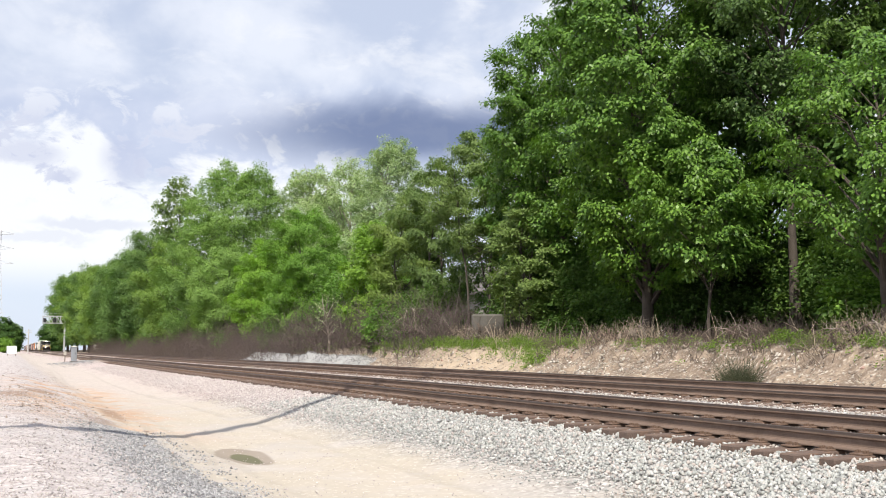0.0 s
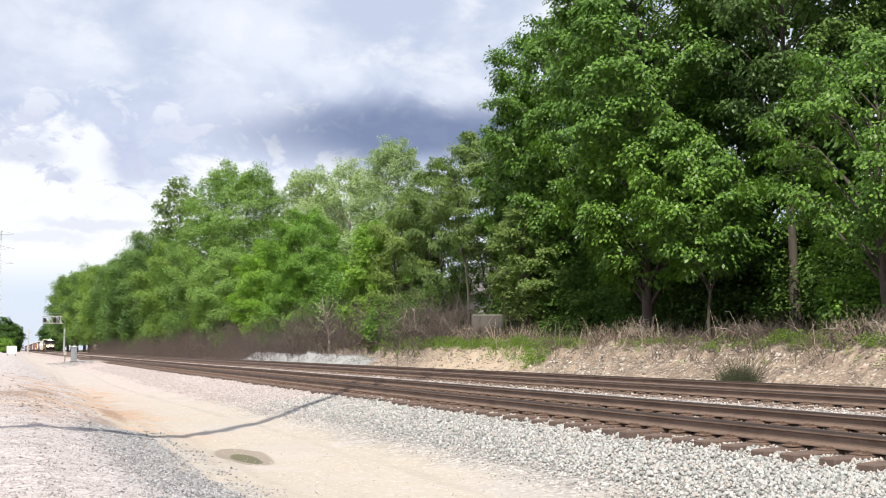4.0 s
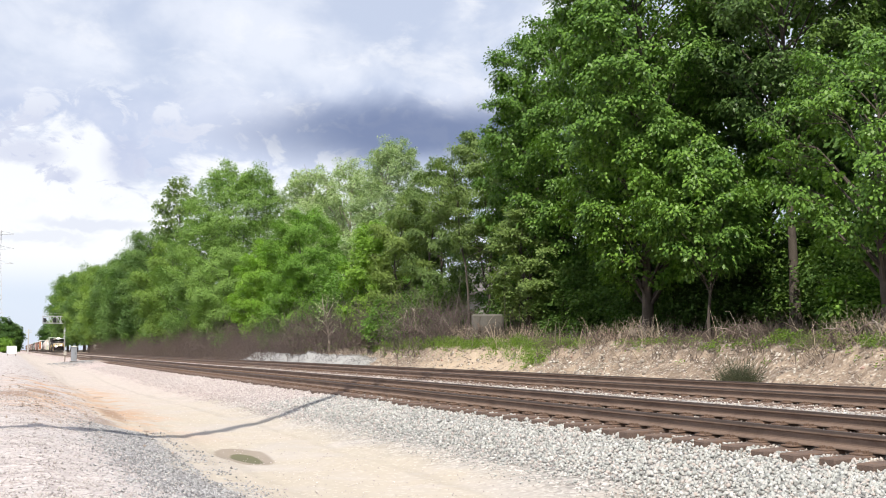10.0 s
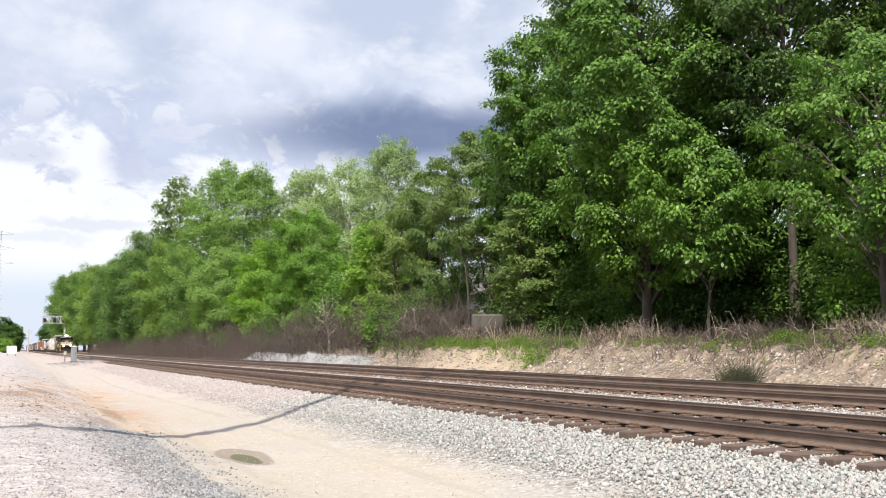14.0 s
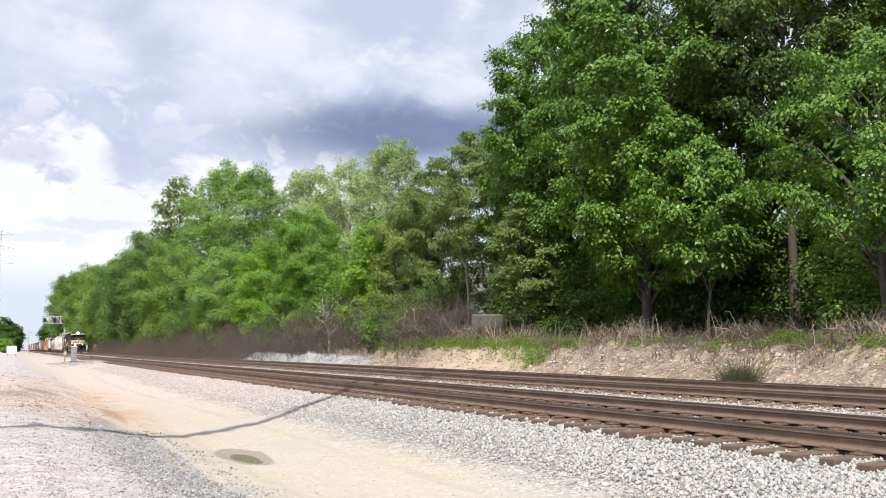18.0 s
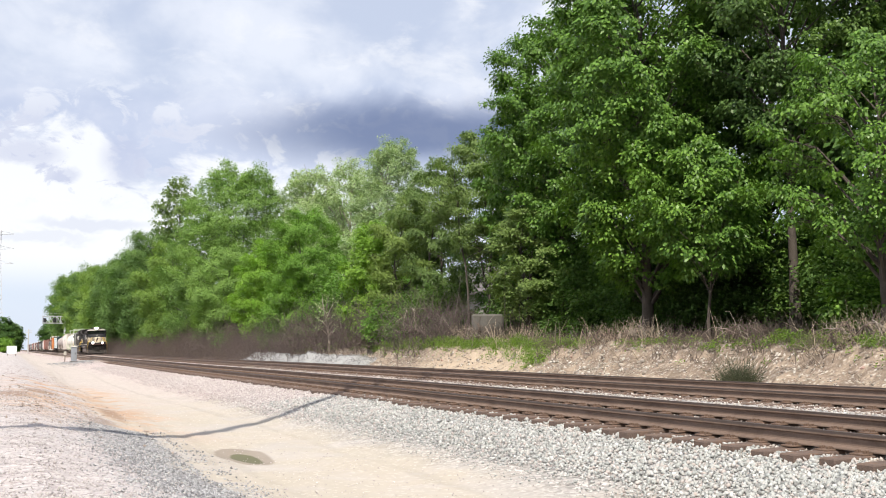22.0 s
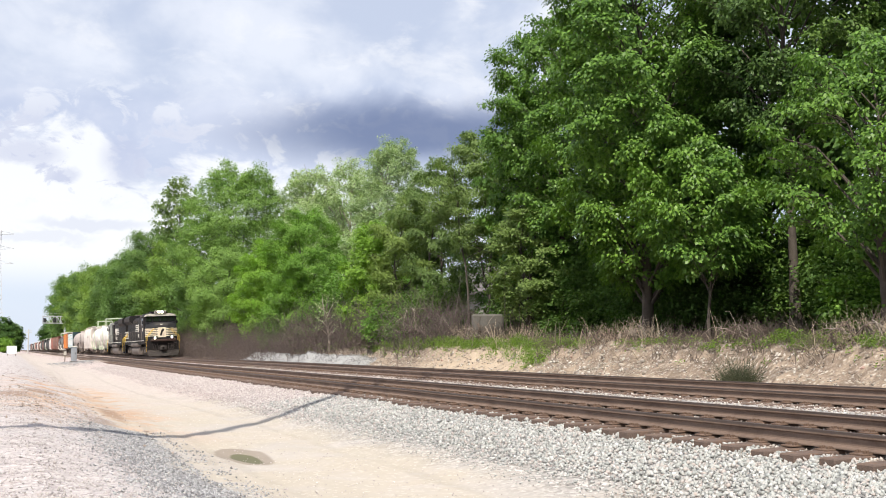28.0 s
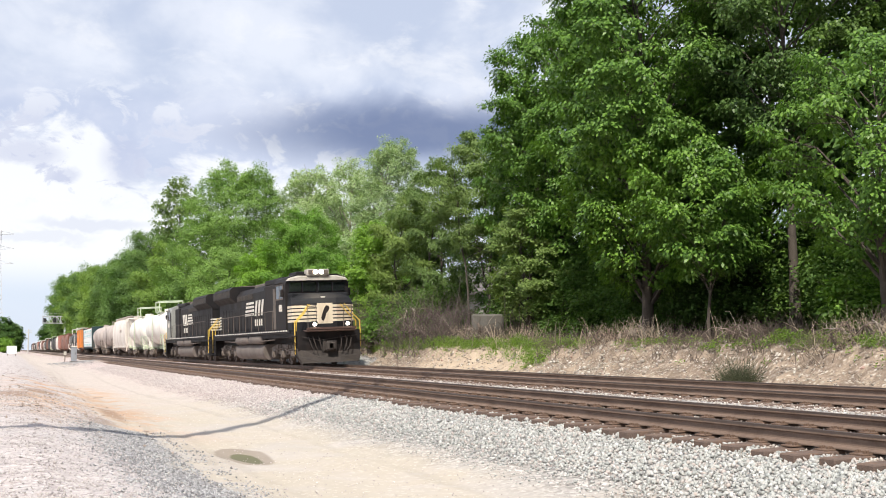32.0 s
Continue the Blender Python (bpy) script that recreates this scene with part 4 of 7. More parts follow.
def build_engine(name, label, lit, second=False):
    """A big six-axle diesel; y = 0 is its coupler face, z = 0 the rail top. second: a taller-winged sister with a plain grey cab."""
    e = tagged(new(name), label, "locomotive")
    L = 22.3
    sense = -1 if second else 1
    hood = M_BLACK
    # frame and deck
    s = Shape()
    s.box((-1.45, 0.75, 1.28), (1.45, L - 0.75, 1.56), 0.02)
    for side in (-1, 1):
        s.box((side * 1.52 - 0.03, 1.5, 1.48), (side * 1.52 + 0.03, L - 1.5, 1.64), 0.01)
    s.box((-0.9, 1.2, 1.0), (0.9, L - 1.2, 1.3), 0.03)
    part("underframe", s, M_BLACK, e)
    dash = None
    for side in (-1, 1):
        k = 1.9
        while k < L - 1.9:
            if dash is None:
                s = Shape()
                s.box((-0.006, 0, 1.57), (0.006, 0.30, 1.63))
                dash = part("reflector_dash", s, M_WHITE, e, "white reflector dash", at=pose(side * 1.555, k, 0))
            else:
                part("reflector_dash", dash.data, M_WHITE, e, "white reflector dash", at=pose(side * 1.555, k, 0))
            k += 0.52
    # pilots
    s = Shape()
    s.prism([(0.60, 0.40), (0.52, 0.95), (0.52, 1.56), (0.95, 1.56), (0.95, 0.40)], 0, -1.42, 1.42)
    part("pilot_sheet", s, M_BLACK, e)
    s = Shape()
    s.loft([[(-1.48, 0.62, 0.80), (-0.45, 0.46, 0.52), (0.45, 0.46, 0.52), (1.48, 0.62, 0.80), (1.48, 0.80, 0.80), (-1.48, 0.80, 0.80)],
            [(-1.44, 0.50, 0.45), (-0.45, 0.26, 0.36), (0.45, 0.26, 0.36), (1.44, 0.50, 0.45), (1.44, 0.80, 0.40), (-1.44, 0.80, 0.40)],
            [(-1.30, 0.38, 0.14), (-0.40, 0.10, 0.14), (0.40, 0.10, 0.14), (1.30, 0.38, 0.14), (1.30, 0.72, 0.14), (-1.30, 0.72, 0.14)]])
    part("snow_plow", s, M_PLOW, e, "scuffed dark steel snow plow")
    s = Shape()
    s.box((-1.40, L - 0.95, 0.35), (1.40, L - 0.60, 1.56), 0.03)
    part("rear_pilot", s, M_BLACK, e)
    for yy, sg in ((0.25, 1), (L - 0.25, -1)):
        s = Shape()
        s.box((-0.17, min(yy - 0.25 * sg, yy + 0.5 * sg), 0.72), (0.17, max(yy - 0.25 * sg, yy + 0.5 * sg), 1.02), 0.05)
        s.box((-0.26, min(yy - 0.25 * sg, yy), 0.66), (0.10, max(yy - 0.25 * sg, yy), 1.06), 0.07)
        s.box((-0.32, min(yy + 0.15 * sg, yy + 0.4 * sg), 0.62), (0.32, max(yy + 0.15 * sg, yy + 0.4 * sg), 1.12), 0.04)
        part("coupler", s, M_PLOW, e, "grimy knuckle coupler")
        for hx in (-0.95, -0.75, -0.5, 0.5, 0.75, 0.95):
            s = Shape()
            s.bend([(hx, yy + 0.3 * sg, 1.30), (hx, yy + 0.05 * sg, 1.15), (hx * 0.9, yy - 0.02 * sg, 0.82), (hx * 0.78, yy + 0.02 * sg, 0.66)], 0.026, 6)
            part("air_hose", s, M_PLOW, e)
        s = Shape()
        s.bend([(-1.25, yy + 0.2 * sg, 1.30), (-0.5, yy + 0.12 * sg, 1.12), (0.4, yy + 0.12 * sg, 1.22), (1.25, yy + 0.2 * sg, 1.30)], 0.018, 5)
        part("uncoupling_lever", s, M_PLOW, e)
    s = Shape()
    s.box((-1.12, 0.10, 1.50), (1.12, 0.75, 1.60), 0.03)
    s.box((-1.12, 0.08, 1.60), (1.12, 0.14, 1.69), 0.01)
    part("anticlimber", s, M_DECKRUST, e, "rust-brown anticlimber platform")
    for side in (-1, 1):
        for end in (0.62, L - 0.62 - 0.55):
            s = Shape()
            for k in range(4):
                s.box((side * 1.48 - 0.18, end, 0.42 + 0.30 * k), (side * 1.48 + 0.06, end + 0.55, 0.46 + 0.30 * k))
            s.box((side * 1.40 - 0.02, end - 0.02, 0.40), (side * 1.40 + 0.02, end + 0.57, 1.56))
            part("corner_steps", s, M_BLACK, e)
    # nose
    s = Shape()
    nose = M_GREYCAB if second else M_GLOSSBLACK
    w = 1.42
    s.loft([[(-w, 2.3, 1.58), (-w, 1.45, 1.58), (-0.55, 1.10, 1.58), (0.55, 1.10, 1.58), (w, 1.45, 1.58), (w, 2.3, 1.58)],
            [(-w, 2.3, 2.78), (-w, 1.45, 2.78), (-0.55, 1.10, 2.78), (0.55, 1.10, 2.78), (w, 1.45, 2.78), (w, 2.3, 2.78)],
            [(-w * 0.98, 2.3, 3.08), (-w * 0.96, 1.72, 3.02), (-0.55, 1.30, 3.02), (0.55, 1.30, 3.02), (w * 0.96, 1.72, 3.02), (w * 0.98, 2.3, 3.08)],
            [(-w * 0.98, 2.3, 3.30), (-w * 0.90, 2.12, 3.28), (-0.55, 1.95, 3.28), (0.55, 1.95, 3.28), (w * 0.90, 2.12, 3.28), (w * 0.98, 2.3, 3.30)]])
    part("nose", s, nose, e)
    # nose stripes: five white lines and the white shield
    if not second:
        for k in range(5):
            z = 1.96 + k * 0.160
            for side in (-1, 1):
                s = Shape()
                a, b = Vector((side * 0.36, 1.088, z)), Vector((side * 0.55, 1.088, z))
                c, d = Vector((side * (w + 0.006), 1.442, z)), Vector((side * (w + 0.006), 2.28, z))
                hgt = Vector((0, 0, 0.105))
                for p, q in ((a, b), (b, c), (c, d)):
                    s.loft([[p, q, q + hgt, p + hgt], [p + Vector((0, 0.02, 0)), q + Vector((-0.02 * side, 0.02, 0)), q + Vector((-0.02 * side, 0.02, 0)) + hgt, p + Vector((0, 0.02, 0)) + hgt]])
                part("nose_stripe", s, M_STRIPE, e, "white horizontal nose stripe")
        s = Shape()
        s.box((-0.36, 1.082, 1.86), (0.36, 1.098, 2.78))
        part("nose_shield", s, M_STRIPE, e, "white emblem panel on the nose")
        s = Shape()
        s.prism([(-0.15, 2.02), (-0.07, 1.98), (0.00, 2.12), (0.05, 2.30), (0.16, 2.44), (0.22, 2.54), (0.18, 2.64), (0.08, 2.68), (-0.02, 2.58), (-0.09, 2.42), (-0.14, 2.26), (-0.18, 2.12)], 1, 1.072, 1.081)
        part("nose_emblem", s, M_BLACK, e, "dark plain emblem shape")
        s = Shape()
        s.box((-0.10, 1.36, 3.03), (0.10, 1.40, 3.09))
        part("nose_plate", s, M_WHITE, e)
    # cab
    cabm = M_GREYCAB if second else M_BLACK
    s = Shape()
    s.prism([(-1.50, 1.58), (1.50, 1.58), (1.50, 3.72), (1.36, 4.02), (0.95, 4.17), (-0.95, 4.17), (-1.36, 4.02), (-1.50, 3.72)], 1, 2.3, 4.75)
    part("cab", s, cabm, e)
    s = Shape()
    s.loft([[(-1.46, 2.31, 3.86), (-1.36, 2.31, 4.00), (-0.94, 2.31, 4.10), (0.94, 2.31, 4.10), (1.36, 2.31, 4.00), (1.46, 2.31, 3.86)],
            [(-1.42, 2.10, 3.87), (-1.30, 2.12, 3.95), (-0.90, 2.12, 4.03), (0.90, 2.12, 4.03), (1.30, 2.12, 3.95), (1.42, 2.10, 3.87)]])
    part("cab_visor", s, M_BLACK if second else M_CREAM, e, "" if second else "dirty white cab brow")
    for a, b in ((-1.32, -0.74), (-0.68, -0.05), (0.05, 0.68), (0.74, 1.32)):
        s = Shape()
        s.box((a, 2.262, 3.36), (b, 2.296, 3.80), 0.012)
        part("windscreen_pane", s, M_CABGLASS, e)
    for side in (-1, 1):
        for a, b in ((2.75, 3.35), (3.42, 4.05)):
            s = Shape()
            s.box((side * 1.506 - 0.012, a, 3.10), (side * 1.506 + 0.012, b, 3.70), 0.008)
            pane = part("cab_window", s, M_CABGLASS, e)
            s = Shape()
            for lo, hi in (((a - 0.05, 3.04), (b + 0.05, 3.09)), ((a - 0.05, 3.71), (b + 0.05, 3.76)), ((a - 0.05, 3.09), (a - 0.01, 3.71)), ((b + 0.01, 3.09), (b + 0.05, 3.71))):
                s.box((side * 1.512 - 0.016, lo[0], lo[1]), (side * 1.512 + 0.016, hi[0], hi[1]))
            part("window_frame", s, M_TANKGRIME, pane)
        s = Shape()
        s.box((side * 1.58 - 0.07, 2.62, 3.78), (side * 1.58 + 0.07, 4.2, 3.82), 0.01)
        part("sun_shade", s, M_BLACK, e)
        s = Shape()
        s.box((side * 1.60 - 0.05, 2.50, 3.15), (side * 1.60 + 0.05, 2.66, 3.50), 0.02)
        part("cab_mirror", s, M_BLACK, e)
        s = Shape()
        s.box((side * 1.508 - 0.01, 4.25, 1.70), (side * 1.508 + 0.01, 4.72, 3.62), 0.01)
        part("cab_door", s, M_GRIME if not second else M_BLACK, e, "dark cab side door")
        bars(e, "number_bar", [(3.0, 2.50, 3.10, 2.82), (3.16, 2.50, 3.26, 2.82), (3.32, 2.50, 3.42, 2.82), (3.48, 2.50, 3.58, 2.82)], M_WHITE, side * 1.506, "plain white bar of a cab number")
        # slanted nose lamps housing above the stripes
        s = Shape()
        s.box((side * 1.20 - 0.17, 1.86, 3.10), (side * 1.20 + 0.17, 2.20, 3.26), 0.03, Matrix.Rotation(radians(-20 * side), 3, "Z"))
        part("number_board", s, M_GLOSSBLACK, e)
    # roof: lamp box with twin headlights, horn, air conditioner, antenna
    s = Shape()
    s.box((-0.52, 2.02, 4.07), (0.52, 2.60, 4.38), 0.04)
    part("headlight_box", s, M_BLACK if second else M_CREAM, e)
    for hx in (-0.13, 0.13):
        s = Shape()
        s.rod((hx, 2.03, 4.24), (hx, 2.0175, 4.24), 0.075, n=14)
        part("headlight", s, M_LAMP if lit else M_DULL, e, "lit headlight" if lit else "unlit headlight")
    for side in (-1, 1):
        s = Shape()
        s.box((side * 0.36 - 0.10, 1.99, 4.14), (side * 0.36 + 0.10, 2.04, 4.34), 0.01)
        part("number_board_lamp", s, M_GRIME, e)
        s = Shape()
        s.rod((side * 0.75, 0.16, 1.82), (side * 0.75, 0.0975, 1.82), 0.068, n=14)
        part("ditch_light", s, M_LAMP if lit else M_DULL, e, "lit ditch light" if lit else "unlit ditch light")
        s = Shape()
        s.box((side * 0.75 - 0.14, 0.10, 1.66), (side * 0.75 + 0.14, 0.24, 1.96), 0.03)
        part("ditch_light_box", s, M_BLACK, e)
    s = Shape()
    s.box((-0.8, 3.0, 4.15), (0.8, 4.4, 4.34), 0.05)
    part("air_conditioner", s, M_BLACK, e)
    s = Shape()
    for k in (-0.16, 0.0, 0.16):
        s.rod((k, 4.60, 4.30), (k, 4.95 - abs(k), 4.36), 0.03, 0.085, n=8)
    s.rod((-0.2, 4.6, 4.2), (0.2, 4.6, 4.3), 0.03, n=6)
    part("horn", s, M_GRIME, e)
    # hoods
    s = Shape()
    s.prism([(-1.12, 1.58), (1.12, 1.58), (1.12, 3.72), (0.88, 4.02), (-0.88, 4.02), (-1.12, 3.72)], 1, 4.75, L - 1.25)
    part("long_hood", s, hood, e)
    s = Shape()
    s.box((-1.44, 4.80, 1.58), (1.20, 7.0, 3.86), 0.05)
    part("electrical_cabinet", s, hood, e)
    s = Shape()
    s.box((-0.98, 5.0, 3.95), (0.98, 8.8, 4.22), 0.06)
    part("inverter_housing", s, hood, e)
    s = Shape()
    s.box((-0.75, 9.4, 4.0), (0.75, 12.4, 4.20), 0.05)
    s.rod((0.0, 10.2, 4.15), (0.0, 10.2, 4.36), 0.28, n=12)
    part("exhaust_stack", s, M_GRIME, e)
    a, b = (15.6, 21.1)
    s = Shape()
    s.prism([(-1.05, 3.35), (1.05, 3.35), (1.50, 3.72), (1.50, 4.14), (1.32, 4.30), (-1.32, 4.30), (-1.50, 4.14), (-1.50, 3.72)], 1, a, b)
    part("radiator_wing", s, hood, e, "flared black radiator housing")
    for side in (-1, 1):
        s = Shape()
        for k in range(10):
            yy = a + 0.25 + k * 0.5
            s.box((side * 1.503 - 0.012, yy, 3.78), (side * 1.503 + 0.012, yy + 0.40, 4.08))
        part("radiator_grille", s, M_PLOW, e)
    for k in range(3):
        s = Shape()
        s.rod((0, a + 1.0 + 1.75 * k, 4.29), (0, a + 1.0 + 1.75 * k, 4.37), 0.82, n=18)
        part("radiator_fan", s, M_GRIME, e)
    # doors along the hood
    d = None
    for side in (-1, 1):
        for k in range(15):
            yy = 7.35 + k * 0.88
            if d is None:
                s = Shape()
                s.box((-0.012, 0.03, 1.78), (0.012, 0.80, 3.05), 0.008)
                s.box((-0.02, 0.66, 2.35), (0.02, 0.71, 2.50))
                d = part("hood_door", s, hood, e, at=pose(side * 1.126, yy, 0))
            else:
                part("hood_door", d.data, hood, e, at=pose(side * 1.126, yy, 0))
        s = Shape()
        s.box((side * 1.13 - 0.02, 11.2, 3.42), (side * 1.13 + 0.02, 15.4, 3.70), 0.01)
        for k in range(10):
            s.box((side * 1.155 - 0.015, 11.3 + 0.42 * k, 3.44), (side * 1.155 + 0.015, 11.34 + 0.42 * k, 3.68))
        part("intake_grille", s, M_PLOW, e)
    # rear stripes and plain lettering shapes
    s = Shape()
    for k in range(5):
        for side in (-1, 1):
            s.box((side * 1.128 - 0.008, L - 2.25, 1.95 + 0.17 * k), (side * 1.128 + 0.008, L - 1.27, 2.04 + 0.17 * k))
        s.box((-1.10, L - 1.256, 1.95 + 0.17 * k), (1.10, L - 1.24, 2.04 + 0.17 * k))
    part("rear_stripe", s, M_WHITE, e, "white stripes on the hood's end")
    for side in (-1, 1):
        x = side * (1.145 if side > 0 else 1.145)
        xx = side * 1.46 if side < 0 else side * 1.22
        mark = Shape()
        for k in range(4):
            mark.box((x - 0.01, 10.9, 2.55 + 0.20 * k), (x + 0.01, 13.2 - 0.15 * k, 2.67 + 0.20 * k))
        for p in ((8.6, 9.0), (9.35, 9.75), (10.1, 10.5)):
            lean = 0.20
            mark.prism([(p[0] + lean, 2.50), (p[1] + lean, 2.50), (p[1] - lean, 3.30), (p[0] - lean, 3.30)], 0, x - 0.012, x + 0.012)
        part("side_emblem", mark, M_WHITE, e, "plain white slanted bars as a side emblem")
        bars(e, "number_bar", [(8.9 + 0.5 * k, 1.98, 9.2 + 0.5 * k, 2.32) for k in range(4)], M_WHITE, x, "plain white bar of a hood number")
    # walkway handrails with stanchions
    for side in (-1, 1):
        s = Shape()
        s.bend([(side * 1.46, 5.0, 2.58), (side * 1.46, L - 2.2, 2.58)], 0.018, 6)
        for k in range(10):
            yy = 5.2 + k * 1.62
            s.rod((side * 1.46, yy, 1.58), (side * 1.46, yy, 2.58), 0.016, n=6)
        part("walkway_handrail", s, M_GRIME, e)
        step_rails(e, 0.72, 1, side)
        step_rails(e, L - 0.72, -1, side)
    for side in (-1, 1):
        s = Shape()
        for hx in (0.62, 1.0):
            s.bend([(side * hx, 0.30, 1.60), (side * hx, 0.30, 2.66), (side * hx * 1.2, 0.62, 2.70)], 0.016, 6)
        s.bend([(side * 0.62, 0.30, 2.62), (side * 1.0, 0.30, 2.62)], 0.016, 6)
        part("front_handrail", s, M_GRIME, e)
    # under the deck
    s = Shape()
    s.prism([(-1.44, 0.62), (-1.38, 0.40), (-1.18, 0.24), (1.18, 0.24), (1.38, 0.40), (1.44, 0.62), (1.40, 0.86), (1.24, 1.0), (-1.24, 1.0), (-1.40, 0.86)], 1, 7.5, 14.6)
    part("fuel_tank", s, M_TANKGRIME, e, "dusty grey fuel tank", smooth=True)
    for side in (-1, 1):
        for a, b in ((7.7, 10.7), (11.0, 14.2)):
            s = Shape()
            s.lathe([(a, 0.02), (a + 0.05, 0.16), (a + 0.15, 0.22), (b - 0.15, 0.22), (b - 0.05, 0.16), (b, 0.02)], 1.24, 14, side * 1.34)
            part("air_reservoir", s, M_TANKGRIME, e, "dusty air reservoir", smooth=True)
        s = Shape()
        s.bend([(side * 1.42, 5.0, 1.22), (side * 1.42, 7.4, 1.18), (side * 1.42, 14.6, 1.16), (side * 1.40, 18.0, 1.22)], 0.03, 6)
        part("brake_pipe", s, M_GRIME, e)
    engine_truck(e, 4.35, sense)
    engine_truck(e, L - 4.35, sense)
    return e


# ---- freight cars; y = 0 is the front coupler face ----
def car_truck(thing, y0):
    t = Shape()
    for side in (-1, 1):
        x = side * 0.98
        t.prism([(y0 - 1.25, 0.40), (y0 - 1.2, 0.58), (y0 - 0.55, 0.82), (y0 + 0.55, 0.82), (y0 + 1.2, 0.58), (y0 + 1.25, 0.40), (y0 + 0.7, 0.38), (y0 + 0.35, 0.20), (y0 - 0.35, 0.20), (y0 - 0.7, 0.38)], 0, x - 0.07, x + 0.07)
        for k in (-0.15, 0.15):
            t.rod((x + 0.05 * side, y0 + k, 0.28), (x + 0.05 * side, y0 + k, 0.56), 0.09, n=8)
        for k in (-0.88, 0.88):
            t.box((x - 0.10, y0 + k - 0.16, 0.30), (x + 0.12, y0 + k + 0.16, 0.58), 0.03)
    t.box((-0.95, y0 - 0.22, 0.42), (0.95, y0 + 0.22, 0.75), 0.03)
    truck = part("truck", t, M_GRIME, thing, "grimy two-axle truck")
    for k in (-0.88, 0.88):
        w = part("wheelset", WHEEL_CAR, M_WHEEL, truck, at=pose(0, y0 + k, CAR_WHEEL))
    return truck


def car_base(name, label, length, frame_mat, sill=True):
    c = tagged(new(name), label, "freight car", "cars of the freight train")
    s = Shape()
    s.box((-0.35, 0.7, 0.78), (0.35, length - 0.7, 1.10), 0.02)
    s.box((-1.40, 0.85, 0.90), (1.40, 1.10, 1.16), 0.02)
    s.box((-1.40, length - 1.10, 0.90), (1.40, length - 0.85, 1.16), 0.02)
    if sill:
        for side in (-1, 1):
            s.box((side * 1.40 - 0.05, 0.9, 1.00), (side * 1.40 + 0.05, length - 0.9, 1.18), 0.01)
    for k in (2.4, length - 2.4):
        s.box((-1.2, k - 0.2, 0.74), (1.2, k + 0.2, 1.0), 0.02)
    part("underframe", s, frame_mat, c)
    for yy, sg in ((0.2, 1), (length - 0.2, -1)):
        s = Shape()
        s.box((-0.16, min(yy - 0.2 * sg, yy + 0.6 * sg), 0.72), (0.16, max(yy - 0.2 * sg, yy + 0.6 * sg), 1.0), 0.04)
        part("coupler", s, M_GRIME, c)
    car_truck(c, 2.4)
    car_truck(c, length - 2.4)
    return c


def ladder(c, x, y, z0, z1, mat, wide=0.4, along="x"):
    s = Shape()
    d = Vector((wide / 2, 0, 0)) if along == "x" else Vector((0, wide / 2, 0))
    p = Vector((x, y, 0))
    for k in (-1, 1):
        s.rod(p + d * k + Vector((0, 0, z0)), p + d * k + Vector((0, 0, z1)), 0.02, n=5)
    n = int((z1 - z0) / 0.36)
    for i in range(n + 1):
        z = z0 + (z1 - z0) * i / n
        s.rod(p - d + Vector((0, 0, z)), p + d + Vector((0, 0, z)), 0.014, n=5)
    part("ladder", s, mat, c)


def tank_car(label, length, color_mat, frame_mat, radius=1.42, platform=True, band=None):
    c = car_base("tank_car", label, length, frame_mat, sill=False)
    z = 1.14 + radius
    s = Shape()
    a, b = 1.0, length - 1.0
    s.lathe([(a, 0.05), (a + 0.05, radius * 0.45), (a + 0.22, radius * 0.8), (a + 0.50, radius * 0.97), (a + 0.75, radius), ((a + b) / 2, radius * 1.01), (b - 0.75, radius), (b - 0.50, radius * 0.97), (b - 0.22, radius * 0.8), (b - 0.05, radius * 0.45), (b, 0.05)], z, 28)
    part("tank", s, color_mat, c, smooth=True)
    for k in (0.32, 0.68):
        s = Shape()
        s.lathe([(length * k - 0.05, radius + 0.012), (length * k + 0.05, radius + 0.012)], z, 28)
        part("tank_strap", s, band or color_mat, c)
    s = Shape()
    s.rod((0, length / 2, z + radius - 0.1), (0, length / 2, z + radius + 0.28), 0.42, n=16)
    s.rod((0, length / 2 + 0.9, z + radius - 0.1), (0, length / 2 + 0.9, z + radius + 0.18), 0.15, n=10)
    part("dome", s, color_mat, c, smooth=True)
    if platform:
        s = Shape()
        y0, y1, zt = length / 2 - 1.3, length / 2 + 1.3, z + radius
        for side in (-1, 1):
            s.box((side * 0.75 - 0.25, y0, zt - 0.05), (side * 0.75 + 0.25, y1, zt + 0.0))
            s.bend([(side * 1.0, y0, zt), (side * 1.0, y0, zt + 0.9), (side * 1.0, y1, zt + 0.9), (side * 1.0, y1, zt)], 0.05, 6)
            s.bend([(side * 1.0, y0, zt + 0.5), (side * 1.0, y1, zt + 0.5)], 0.03, 6)
        for yy in (y0, y1):
            s.bend([(-1.0, yy, zt + 0.9), (1.0, yy, zt + 0.9)], 0.05, 6)
        part("platform_rail", s, frame_mat, c)
    for side in (-1, 1):
        ladder(c, side * (radius + 0.06), length / 2, 0.9, z + radius * 0.7, frame_mat, 0.45, "y")
        s = Shape()
        s.bend([(side * 1.45, 0.9, 1.2), (side * 1.45, 0.9, 2.0), (side * 1.45, 2.2, 2.0), (side * 1.45, 2.2, 1.2)], 0.03, 5)
        s.bend([(side * 1.45, length - 0.9, 1.2), (side * 1.45, length - 0.9, 2.0), (side * 1.45, length - 2.2, 2.0), (side * 1.45, length - 2.2, 1.2)], 0.03, 5)
        part("end_handrail", s, frame_mat, c)
    for k in (2.4, length - 2.4):
        s = Shape()
        s.prism([(-1.2, 0.95), (1.2, 0.95), (1.3, 1.9), (-1.3, 1.9)], 1, k - 0.12, k + 0.12)
        part("saddle", s, color_mat, c)
    return c


